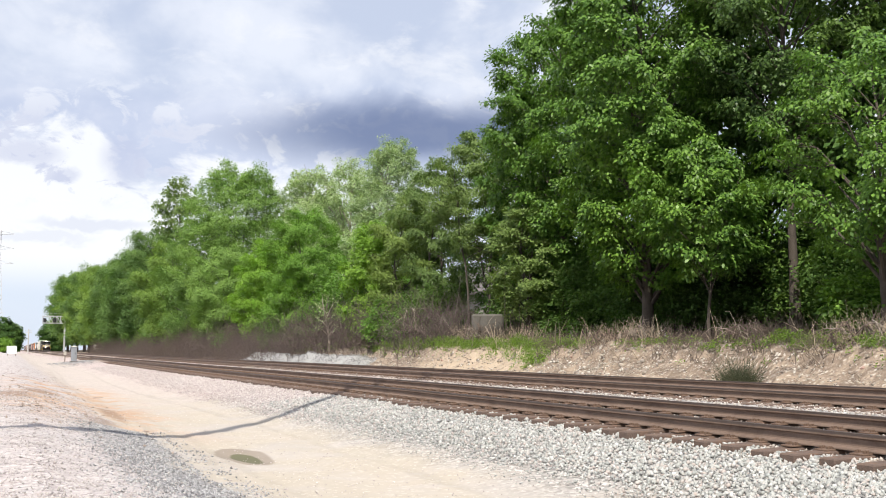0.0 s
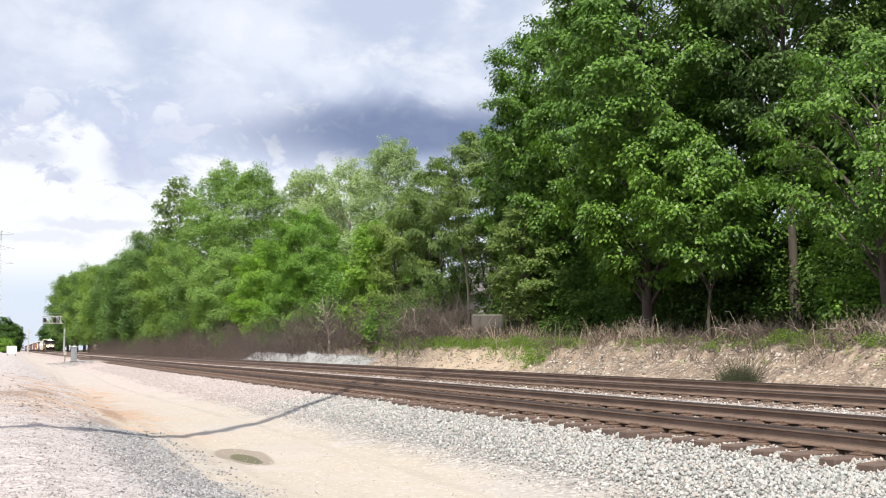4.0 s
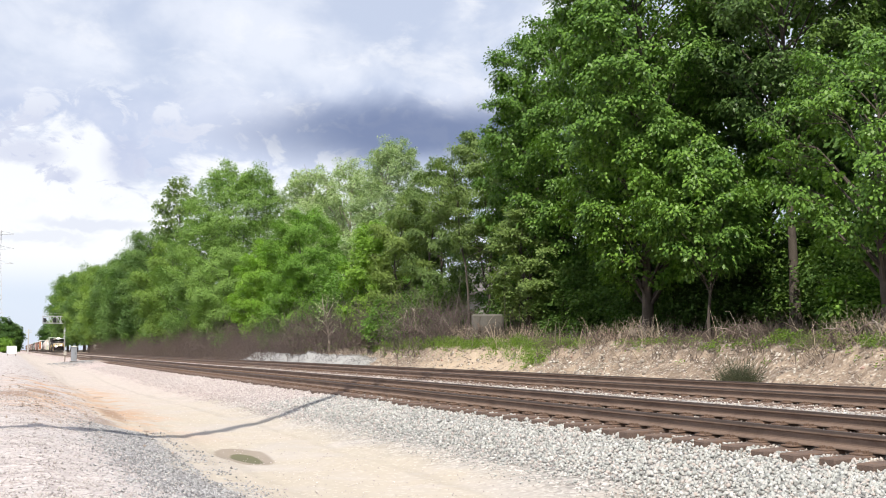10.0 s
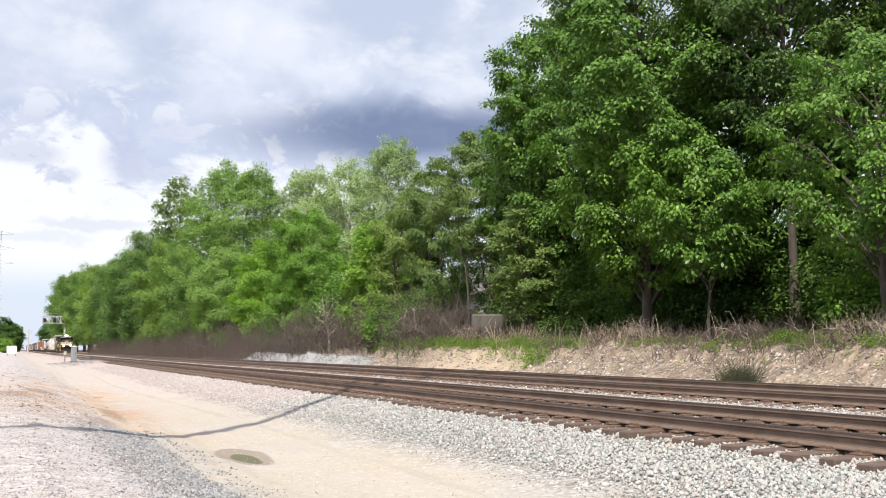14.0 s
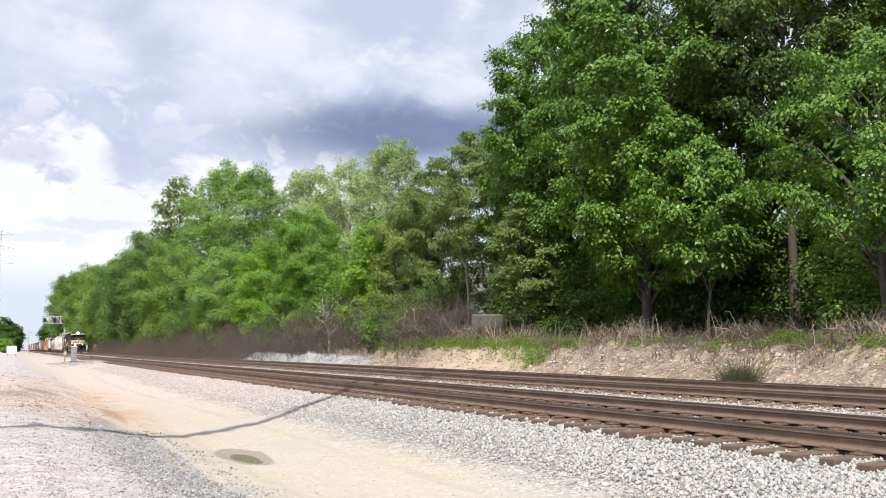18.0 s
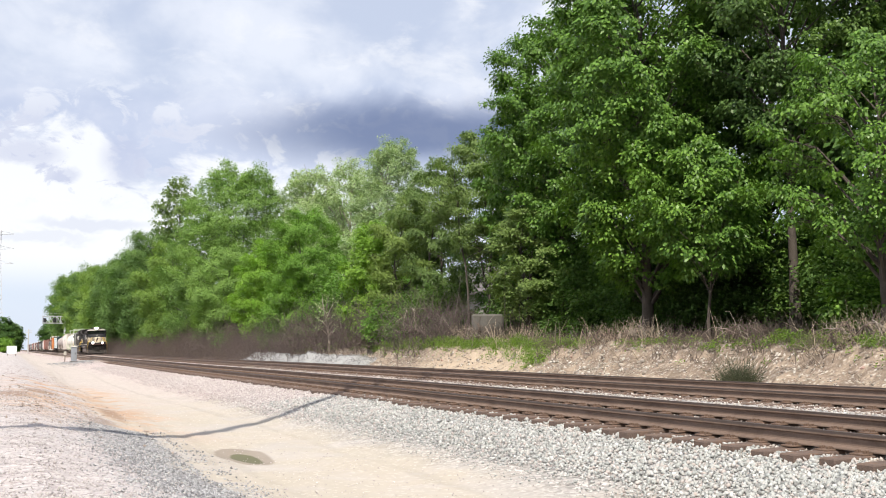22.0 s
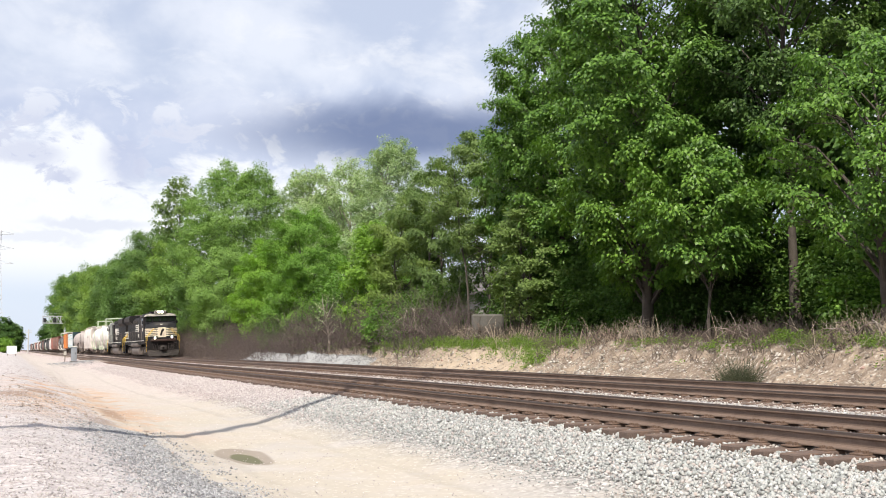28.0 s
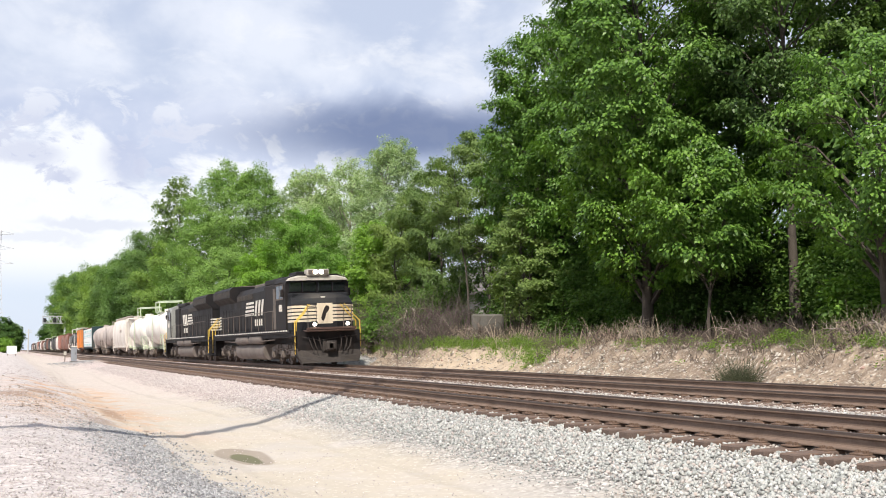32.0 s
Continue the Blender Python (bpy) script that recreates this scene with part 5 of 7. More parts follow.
def hopper_car(label, length, mat, dark):
    """Covered hopper with bulging sides."""
    c = car_base("hopper_car", label, length, mat)
    prof = [(-1.36, 1.15), (-1.53, 1.7), (-1.56, 2.6), (-1.50, 3.5), (-1.25, 4.05), (-0.7, 4.3), (0.7, 4.3), (1.25, 4.05), (1.50, 3.5), (1.56, 2.6), (1.53, 1.7), (1.36, 1.15)]
    s = Shape()
    s.prism(prof, 1, 1.5, length - 1.5)
    part("body", s, mat, c, smooth=True)
    for a, b in ((1.5, 0.75), (length - 1.5, length - 0.75)):
        s = Shape()
        for x in (-1.3, 1.3):
            s.box((x - 0.08, min(a, b), 1.1), (x + 0.08, max(a, b), 1.25))
            s.rod((x, b, 1.1), (x, b, 4.1), 0.05, n=6)
            s.rod((x, b, 4.1), (x, a, 4.1), 0.05, n=6)
        s.rod((-1.3, b, 4.1), (1.3, b, 4.1), 0.05, n=6)
        part("end_frame", s, mat, c)
    s = Shape()
    for k in range(4):
        y0 = 2.2 + k * (length - 4.4) / 4
        y1 = y0 + (length - 4.4) / 4 - 0.25
        m = (y0 + y1) / 2
        s.loft([[(-1.2, y0, 1.2), (1.2, y0, 1.2), (1.2, y1, 1.2), (-1.2, y1, 1.2)], [(-0.4, m - 0.4, 0.42), (0.4, m - 0.4, 0.42), (0.4, m + 0.4, 0.42), (-0.4, m + 0.4, 0.42)]])
    part("discharge_chute", s, dark, c)
    s = Shape()
    for x in (-0.95, 0.95):
        s.box((x - 0.25, 1.0, 4.36), (x + 0.25, length - 1.0, 4.40))
        for k in range(10):
            yy = 1.4 + k * (length - 2.8) / 9
            s.box((x - 0.22, yy - 0.03, 4.1), (x + 0.22, yy + 0.03, 4.37))
    part("roof_walkway", s, mat, c)
    s = Shape()
    s.box((-0.3, 2.0, 4.28), (0.3, length - 2.0, 4.42), 0.03)
    part("hatch_row", s, dark, c)
    for side in (-1, 1):
        ladder(c, side * 1.50, 1.0, 0.6, 4.2, mat, 0.4, "y")
        ladder(c, side * 1.50, length - 1.0, 0.6, 4.2, mat, 0.4, "y")
        bars(c, "marking_bar", [(length * 0.30 + 0.5 * k, 2.7, length * 0.30 + 0.5 * k + 0.3, 3.0) for k in range(5)], dark, side * 1.57, "plain bar of a car number")
    return c


def box_car(label, length, mat, dark, tall=4.35):
    c = car_base("box_car", label, length, dark)
    s = Shape()
    s.box((-1.50, 0.75, 1.10), (1.50, length - 0.75, tall), 0.05)
    part("body", s, mat, c)
    s = Shape()
    s.prism([(-1.55, tall - 0.02), (1.55, tall - 0.02), (1.5, tall + 0.06), (0, tall + 0.2), (-1.5, tall + 0.06)], 1, 0.72, length - 0.72)
    part("roof", s, dark, c)
    rib = None
    for side in (-1, 1):
        n = int((length - 1.6) / 0.95)
        for k in range(n + 1):
            yy = 0.8 + k * (length - 1.6) / n
            if abs(yy - length / 2) > 1.7:
                if rib is None:
                    s = Shape()
                    s.box((-0.035, -0.05, 1.15), (0.035, 0.05, tall - 0.05))
                    rib = part("side_rib", s, mat, c, at=pose(side * 1.52, yy, 0))
                else:
                    part("side_rib", rib.data, mat, c, at=pose(side * 1.52, yy, 0))
    s = Shape()
    for yy, sg in ((0.74, -1), (length - 0.74, 1)):
        for k in range(9):
            z = 1.35 + k * (tall - 1.6) / 9
            s.box((-1.4, min(yy, yy + 0.06 * sg), z), (1.4, max(yy, yy + 0.06 * sg), z + 0.16), 0.01)
    part("end_rib", s, mat, c)
    for side in (-1, 1):
        s = Shape()
        s.box((side * 1.545 - 0.03, length / 2 - 1.55, 1.15), (side * 1.545 + 0.03, length / 2 + 1.55, tall - 0.08), 0.01)
        for k in range(6):
            s.box((side * 1.575 - 0.02, length / 2 - 1.5, 1.4 + 0.48 * k), (side * 1.575 + 0.02, length / 2 + 1.5, 1.46 + 0.48 * k))
        part("sliding_door", s, mat, c)
        ladder(c, side * 1.56, 1.1, 0.6, tall - 0.2, dark, 0.42, "y")
        bars(c, "marking_bar", [(length * 0.74 + 0.45 * k, 3.0, length * 0.74 + 0.45 * k + 0.3, 3.3) for k in range(5)], M_WHITE, side * 1.525, "plain bar of a car number")
    return c


def lumber_car(label, length, frame_mat, wrap, teal):
    """Centre-beam flat with wrapped lumber bundles."""
    c = car_base("lumber_car", label, length, frame_mat)
    s = Shape()
    s.box((-1.45, 0.8, 1.10), (1.45, length - 0.8, 1.24), 0.01)
    part("deck", s, frame_mat, c)
    for yy in (0.8, length - 1.05):
        s = Shape()
        s.box((-1.45, yy, 1.2), (1.45, yy + 0.25, 4.35), 0.02)
        part("bulkhead", s, frame_mat, c, "dark teal end bulkhead")
    s = Shape()
    s.box((-0.06, 1.0, 4.15), (0.06, length - 1.0, 4.35))
    for k in range(12):
        yy = 1.3 + k * (length - 2.6) / 11
        s.box((-0.06, yy - 0.05, 1.2), (0.06, yy + 0.05, 4.2))
    part("centre_beam", s, frame_mat, c)
    n = 5
    w = (length - 2.6) / n
    b = None
    for side in (-1, 1):
        for k in range(n):
            for r in range(4):
                at = pose(side * 0.76, 1.3 + k * w + w / 2, 1.27 + 0.72 * r)
                if b is None:
                    s = Shape()
                    s.box((-0.66, -w / 2 + 0.04, 0.0), (0.66, w / 2 - 0.04, 0.66), 0.03)
                    s.box((-0.5, -w / 2 + 0.5, -0.05), (0.5, -w / 2 + 0.6, 0.0))
                    s.box((-0.5, w / 2 - 0.6, -0.05), (0.5, w / 2 - 0.5, 0.0))
                    b = part("lumber_bundle", s, wrap, c, "white-wrapped lumber bundle", at=at)
                else:
                    part("lumber_bundle", b.data, wrap, c, "white-wrapped lumber bundle", at=at)
    s = Shape()
    for side in (-1, 1):
        for k in range(n):
            yy = 1.3 + k * w + w * 0.5
            for r in (0, 2, 3):
                s.box((side * 1.425 - 0.004, yy - 0.9, 1.45 + 0.72 * r), (side * 1.425 + 0.004, yy + 0.7, 1.70 + 0.72 * r))
    part("wrap_print", s, teal, c, "blue-green print on the wrapping")
    return c


def gondola_car(label, length, mat):
    c = car_base("gondola_car", label, length, mat)
    s = Shape()
    for side in (-1, 1):
        s.box((side * 1.46 - 0.05, 0.8, 1.10), (side * 1.46 + 0.05, length - 0.8, 2.75), 0.01)
        s.box((side * 1.50 - 0.09, 0.8, 2.65), (side * 1.50 + 0.06, length - 0.8, 2.80), 0.01)
    for yy in (0.8, length - 0.9):
        s.box((-1.45, yy, 1.10), (1.45, yy + 0.1, 2.75), 0.01)
    s.box((-1.45, 0.8, 1.10), (1.45, length - 0.8, 1.18))
    part("body", s, mat, c)
    rib = None
    for side in (-1, 1):
        for k in range(14):
            at = pose(side * 1.55, 1.0 + k * (length - 2.0) / 13, 0)
            if rib is None:
                s = Shape()
                s.box((-0.05, -0.06, 1.1), (0.05, 0.06, 2.68))
                rib = part("side_rib", s, mat, c, at=at)
            else:
                part("side_rib", rib.data, mat, c, at=at)
    ladder(c, -1.62, 1.0, 0.6, 2.6, mat, 0.4, "y")
    ladder(c, 1.62, 1.0, 0.6, 2.6, mat, 0.4, "y")
    return c


P_WHITE = worn("chalky_white_car_paint", (0.80, 0.77, 0.72), 0.5, 0.0, (0.42, 0.30, 0.22), 0.35, 0.1, 0.7, 0.05, streaks=True)
P_CREAM = worn("creamy_white_car_paint", (0.78, 0.72, 0.66), 0.5, 0.0, (0.45, 0.32, 0.25), 0.45, 0.1, 0.7, 0.05, streaks=True)
P_GREY = worn("pinkish_grey_car_paint", (0.47, 0.41, 0.38), 0.55, 0.0, (0.25, 0.18, 0.15), 0.5, 0.12, 0.7, 0.06, streaks=True)
P_ORANGE = worn("orange_car_paint", (0.62, 0.22, 0.05), 0.55, 0.0, (0.25, 0.10, 0.05), 0.5, 0.12, 0.8, 0.06, streaks=True)
P_BLACK = worn("black_car_paint", (0.030, 0.034, 0.036), 0.5, 0.0, (0.11, 0.09, 0.075), 0.5, 0.12, 0.8, 0.06, streaks=True)
P_BROWN = worn("brown_car_paint", (0.24, 0.115, 0.085), 0.65, 0.0, (0.11, 0.065, 0.05), 0.5, 0.15, 0.8, 0.08, streaks=True)
P_RED = worn("faded_red_car_paint", (0.36, 0.16, 0.13), 0.6, 0.0, (0.20, 0.09, 0.06), 0.5, 0.15, 0.8, 0.08, streaks=True)
P_GREEN = worn("pale_green_frame_paint", (0.50, 0.58, 0.42), 0.55, 0.0, (0.28, 0.25, 0.18), 0.4, 0.12, 0.8, 0.06)
P_WRAP = worn("white_lumber_wrap", (0.80, 0.82, 0.82), 0.35, 0.0, (0.60, 0.64, 0.64), 0.4, 0.08, 1.5, 0.3)
P_DARKTEAL = worn("dark_teal_paint", (0.018, 0.045, 0.052), 0.55, 0.0, (0.08, 0.07, 0.06), 0.4, 0.1, 0.8, 0.05, streaks=True)
P_TEAL = worn("blue_green_print", (0.10, 0.42, 0.46), 0.45, 0.0, (0.20, 0.5, 0.5), 0.3, 0.08, 1.5, 0.05)

lead = build_engine("diesel_locomotive", "black six-axle diesel locomotive with white nose stripes and lit lamps", True)
rear = build_engine("diesel_locomotive", "trailing black diesel locomotive with a dusty grey cab, running backwards", False, True)
ROLLING.append((lead, 0.0, False))
ROLLING.append((rear, 44.8, True))

behind = 45.0
MODELS = {
    "white_tank": (tank_car("short white tank car with a pale green railed platform", 14.6, P_WHITE, P_GREEN, 1.45), 14.6),
    "white_hopper": (hopper_car("chalky white covered hopper car with bulging sides", 18.2, P_CREAM, P_GREY), 18.2),
    "grey_tank": (tank_car("pinkish grey tank car without a railed platform", 18.0, P_GREY, M_GRIME, 1.46, False), 18.0),
    "gondola": (gondola_car("low black open gondola car", 17.0, P_BLACK), 17.0),
    "lumber": (lumber_car("dark teal centre-beam car loaded with white-wrapped lumber", 23.0, P_DARKTEAL, P_WRAP, P_TEAL), 23.0),
    "orange_box": (box_car("orange steel boxcar with ribbed sides", 17.0, P_ORANGE, P_BROWN), 17.0),
    "black_tank": (tank_car("black tank car with white straps and a railed dome", 17.4, P_BLACK, P_WHITE, 1.46, True, P_WHITE), 17.4),
    "brown_hopper": (hopper_car("rust-brown covered hopper car", 18.0, P_BROWN, P_BLACK), 18.0),
    "red_box": (box_car("faded red steel boxcar with ribs", 16.6, P_RED, P_BROWN), 16.6),
    "dark_hopper": (hopper_car("grimy black covered hopper car", 17.6, P_BLACK, M_GRIME), 17.6),
}
ORDER = ("white_tank white_tank white_hopper grey_tank grey_tank lumber orange_box black_tank black_tank brown_hopper brown_hopper red_box white_hopper dark_hopper dark_hopper "
         "white_tank dark_hopper brown_hopper dark_hopper black_tank grey_tank brown_hopper white_hopper dark_hopper black_tank red_box white_hopper dark_hopper gondola black_tank grey_tank dark_hopper "
         "red_box black_tank grey_tank dark_hopper").split()
used = set()
for key in ORDER:
    thing, length = MODELS[key]
    if key in used:
        thing = copy_thing(thing, pose(0, 0, 0))
    used.add(key)
    ROLLING.append((thing, behind, False))
    behind += length + 0.3


# ---- the wood along the line ----
BIG = "tall maple with a full bright green crown above the bank"
DEEP = "shaded tree deep in the wood"
POPLAR = "tall silvery poplar with pale fluttering leaves"
ROW = "green tree in the far row beside the line"
MAPLE = dict(limbs=6, sway=1.0, droop=1.0, slim=0.31, flat=0.85, fill=0.10, fan=0.36, rise=0.6)
make_tree("tree", BIG, 19.4, 30.4, 15.4, 4.0, 3.0, 11, M_LEAF_BIG, 1950, 54, 0.15, 0.44, trunk=0.19, lobes=22, shape=1.0, **MAPLE)
make_tree("tree", BIG, 20.7, 38.6, 15.0, 3.35, 3.4, 12, M_LEAF_BIG, 1250, 54, 0.145, 0.44, trunk=0.15, lean=0.0, lobes=19, shape=1.4, **MAPLE)
make_tree("tree", "smaller maple filling the edge of the great crown", 20.4, 41.4, 12.2, 2.2, 4.0, 46, M_LEAF_BIG, 460, 55, 0.16, 0.42, trunk=0.10, lobes=13, shape=1.15, **MAPLE)
make_tree("tree", "leaning tree with dull green leaves on the bank", 21.3, 25.5, 16.0, 3.9, 6.4, 13, M_LEAF_DULL, 1200, 50, 0.14, 0.40, trunk=0.16, lean=0.4, lobes=20, shape=1.2, **MAPLE)
make_tree("tree", "young maple with bright drooping sprays before the wood", 18.9, 26.4, 7.0, 2.3, 3.2, 47, M_LEAF_BIG, 420, 52, 0.14, 0.36, trunk=0.055, lobes=10, shape=1.0, **MAPLE)
make_tree("tree", "broadleaf tree with bright hanging boughs at the bank's edge", 18.9, 19.4, 8.2, 3.4, 3.3, 14, M_LEAF_BIG, 520, 50, 0.12, 0.34, trunk=0.15, lobes=14, shape=0.95, **MAPLE)
make_tree("tree", DEEP, 23.3, 29.6, 14.5, 3.8, 3.0, 15, M_LEAF_DEEP, 300, 50, 0.24, 0.8, trunk=0.2)
make_tree("tree", DEEP, 25.0, 42.3, 17.0, 5.0, 2.4, 16, M_LEAF_DEEP, 340, 50, 0.28, 0.95, trunk=0.28)
make_tree("tree", DEEP, 26.5, 33.3, 16.7, 4.6, 2.4, 17, M_LEAF_DEEP, 320, 50, 0.28, 0.95, trunk=0.26)
make_tree("tree", DEEP, 25.0, 24.0, 13.5, 4.2, 2.4, 38, M_LEAF_DEEP, 300, 50, 0.26, 0.9, trunk=0.26)
make_tree("tree", "dark olive ailanthus tree with feathery leaves", 20.5, 46.6, 11.2, 2.5, 5.2, 18, M_LEAF_OLIVE, 330, 120, 0.135, 0.5, trunk=0.065, stems=3, ragged=0.8, flat=0.7, droop=0.9, slim=0.24)
make_tree("tree", "dark olive ailanthus tree with feathery leaves", 21.0, 52.9, 11.0, 2.3, 2.8, 19, M_LEAF_OLIVE, 320, 115, 0.14, 0.52, trunk=0.10, stems=2, ragged=0.8, flat=0.7, droop=0.9, slim=0.24)
make_tree("tree", "dark olive ailanthus tree with feathery leaves", 20.0, 55.0, 9.4, 2.2, 2.0, 39, M_LEAF_OLIVE, 310, 110, 0.145, 0.52, trunk=0.10, stems=2, ragged=0.8, flat=0.7, droop=0.9, slim=0.24)
make_tree("tree", "low shaded tree at the wood's edge", 19.5, 39.4, 7.2, 1.9, 2.3, 20, M_LEAF_OLIVE, 260, 100, 0.11, 0.45, trunk=0.10, stems=2)
make_tree("tree", "thin shaded tree before the house", 23.2, 50.4, 7.6, 2.3, 2.6, 48, M_LEAF_DEEP, 110, 60, 0.15, 0.5, trunk=0.06, stems=3, ragged=0.9, flat=0.8)
make_tree("tree", "thin shaded tree before the house", 22.2, 45.9, 7.0, 1.6, 3.6, 49, M_LEAF_DEEP, 60, 60, 0.14, 0.45, trunk=0.05, stems=2, ragged=0.9, flat=0.8)
make_tree("tree", POPLAR, 27.0, 78.7, 17.4, 3.6, 2.5, 21, M_LEAF_SILVER, 1050, 80, 0.14, 0.55, bark=M_PALEBARK, trunk=0.24, ragged=0.8, shape=0.75, lobes=22, rise=1.6, fan=0.32, flat=1.1, droop=0.2, fill=0.28)
make_tree("tree", POPLAR, 28.0, 94.0, 18.2, 4.6, 2.5, 22, M_LEAF_SILVER, 1050, 80, 0.155, 0.6, bark=M_PALEBARK, trunk=0.26, ragged=0.8, shape=0.75, lobes=22, rise=1.6, fan=0.32, flat=1.1, droop=0.2, fill=0.28)
make_tree("tree", POPLAR, 29.0, 111.0, 20.6, 4.4, 3.0, 40, M_LEAF_SILVER, 900, 80, 0.18, 0.75, bark=M_PALEBARK, trunk=0.26, ragged=0.8, shape=0.75, lobes=22, rise=1.6, fan=0.32, flat=1.1, droop=0.2, fill=0.28)
make_tree("tree", "rounded young tree with fresh green leaves", 18.5, 57.3, 7.9, 1.8, 1.2, 23, M_LEAF_FRESH, 320, 90, 0.13, 0.42, trunk=0.09, flat=0.85, rise=0.9)
make_tree("tree", "bright lime-green tree at the wood's edge", 19.0, 73.6, 10.9, 3.5, 1.0, 24, M_LEAF_LIME, 700, 120, 0.12, 0.52, trunk=0.12, fill=0.25, lobes=10, flat=0.9, rise=0.8, fan=0.4)
make_tree("tree", "bright lime-green tree at the wood's edge", 18.8, 84.0, 9.6, 3.4, 0.9, 25, M_LEAF_LIME, 600, 120, 0.125, 0.52, trunk=0.11, fill=0.25, lobes=9, flat=0.9, rise=0.8, fan=0.4)
make_tree("tree", "tall dark green tree with a domed crown", 22.0, 113.7, 20.8, 6.8, 2.0, 26, M_LEAF_FAR, 1500, 95, 0.17, 0.85, trunk=0.16, lobes=28, shape=1.1, fill=0.45, flat=0.9, rise=0.7, fan=0.5)
make_tree("tree", "tall open-crowned tree with sky showing through", 21.3, 153.8, 25.2, 3.3, 15.5, 27, M_LEAF_OLIVE, 100, 60, 0.34, 0.85, trunk=0.22, ragged=1.1, flat=0.9, rise=0.9)
make_tree("tree", "broad green tree along the line", 19.0, 120.9, 15.2, 5.4, 1.8, 28, M_LEAF_FAR, 500, 110, 0.18, 0.9, trunk=0.24, lobes=8, flat=0.9, rise=0.8, fan=0.42)
make_tree("tree", "broad green tree along the line", 18.4, 101.0, 10.5, 4.4, 1.6, 29, M_LEAF_FAR, 460, 110, 0.16, 0.75, trunk=0.18, lobes=8, flat=0.9, rise=0.8, fan=0.42)
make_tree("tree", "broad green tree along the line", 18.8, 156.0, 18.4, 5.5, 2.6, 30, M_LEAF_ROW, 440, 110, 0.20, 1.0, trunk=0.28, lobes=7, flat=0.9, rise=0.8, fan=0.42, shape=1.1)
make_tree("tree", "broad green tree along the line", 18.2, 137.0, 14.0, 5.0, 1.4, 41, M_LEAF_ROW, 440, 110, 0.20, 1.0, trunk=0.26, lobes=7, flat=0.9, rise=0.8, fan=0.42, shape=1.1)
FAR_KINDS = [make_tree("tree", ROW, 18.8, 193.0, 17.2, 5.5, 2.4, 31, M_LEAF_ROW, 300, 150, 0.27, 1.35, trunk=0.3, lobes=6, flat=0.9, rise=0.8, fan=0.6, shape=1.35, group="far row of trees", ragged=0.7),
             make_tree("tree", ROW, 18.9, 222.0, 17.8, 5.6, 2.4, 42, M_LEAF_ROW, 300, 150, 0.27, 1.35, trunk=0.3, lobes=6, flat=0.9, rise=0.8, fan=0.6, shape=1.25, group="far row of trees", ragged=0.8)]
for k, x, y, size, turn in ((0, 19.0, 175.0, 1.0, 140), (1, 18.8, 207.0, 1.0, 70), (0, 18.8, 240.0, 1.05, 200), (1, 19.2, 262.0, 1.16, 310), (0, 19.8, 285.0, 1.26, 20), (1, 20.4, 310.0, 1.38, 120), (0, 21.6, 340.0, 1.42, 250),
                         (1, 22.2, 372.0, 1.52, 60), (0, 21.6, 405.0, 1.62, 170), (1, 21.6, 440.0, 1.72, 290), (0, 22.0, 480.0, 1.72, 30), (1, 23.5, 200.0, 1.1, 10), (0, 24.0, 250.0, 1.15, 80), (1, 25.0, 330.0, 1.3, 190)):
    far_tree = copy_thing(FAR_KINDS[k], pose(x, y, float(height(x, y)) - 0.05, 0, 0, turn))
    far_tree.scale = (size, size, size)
make_tree("tree", "distant tree at the end of the line", 21.5, 640.0, 16.0, 7.0, 0.5, 35, M_LEAF_DEEP, 200, 50, 1.0, 2.6, trunk=0.4, group="distant trees")
make_tree("tree", "distant tree at the end of the line", 25.5, 760.0, 19.0, 9.0, 0.5, 44, M_LEAF_DEEP, 200, 50, 1.1, 3.0, trunk=0.4, group="distant trees")
make_tree("tree", "distant tree beyond the yard", -2.6, 430.0, 12.6, 3.6, 0.5, 36, M_LEAF_DEEP, 220, 55, 0.6, 1.5, trunk=0.3, group="distant trees")
make_tree("tree", "distant tree beyond the yard", 1.2, 440.0, 11.0, 2.8, 0.5, 37, M_LEAF_DEEP, 200, 55, 0.6, 1.4, trunk=0.3, group="distant trees")
make_tree("tree", "green distant bush beyond the yard", -2.5, 380.0, 4.6, 4.0, 0.2, 45, M_LEAF_FRESH, 160, 55, 0.5, 1.2, trunk=0.2, group="distant trees")


def make_bush(label, tall, spread, seed, leaf_mat, clumps, per, leaf, clump):
    """A shrub that is leafy down to the ground, on a few stems."""
    rng = np.random.default_rng(seed)
    root = tagged(new("shrub"), label, "shrub", "undergrowth of the wood")
    a = rng.uniform(0, math.tau, clumps)
    r = spread * rng.uniform(0.1, 1.0, clumps) ** 0.6
    top = tall * (1 - 0.55 * (r / spread) ** 2) * rng.uniform(0.8, 1.1, clumps)
    z = top * rng.uniform(0.12, 1.0, clumps) ** 0.7
    c = np.stack((np.cos(a) * r, np.sin(a) * r, z), -1)
    v, f = leaves_at(rng, c, clump * rng.uniform(0.6, 1.2, clumps), per, leaf)
    pieces = []
    for k in range(7):
        e = c[rng.integers(clumps)]
        pieces.append(tube([(rng.normal(0, 0.1), rng.normal(0, 0.1), -0.1), e * (0.4, 0.4, 0.6), e], [0.035, 0.025, 0.008], 5))
    tv, tf = joined(pieces)
    part("rootstock", mesh_of("rootstock", tv, tf, M_BARK, True), None, root)
    part("foliage", mesh_of("foliage", v, f, leaf_mat), None, root)
    return root


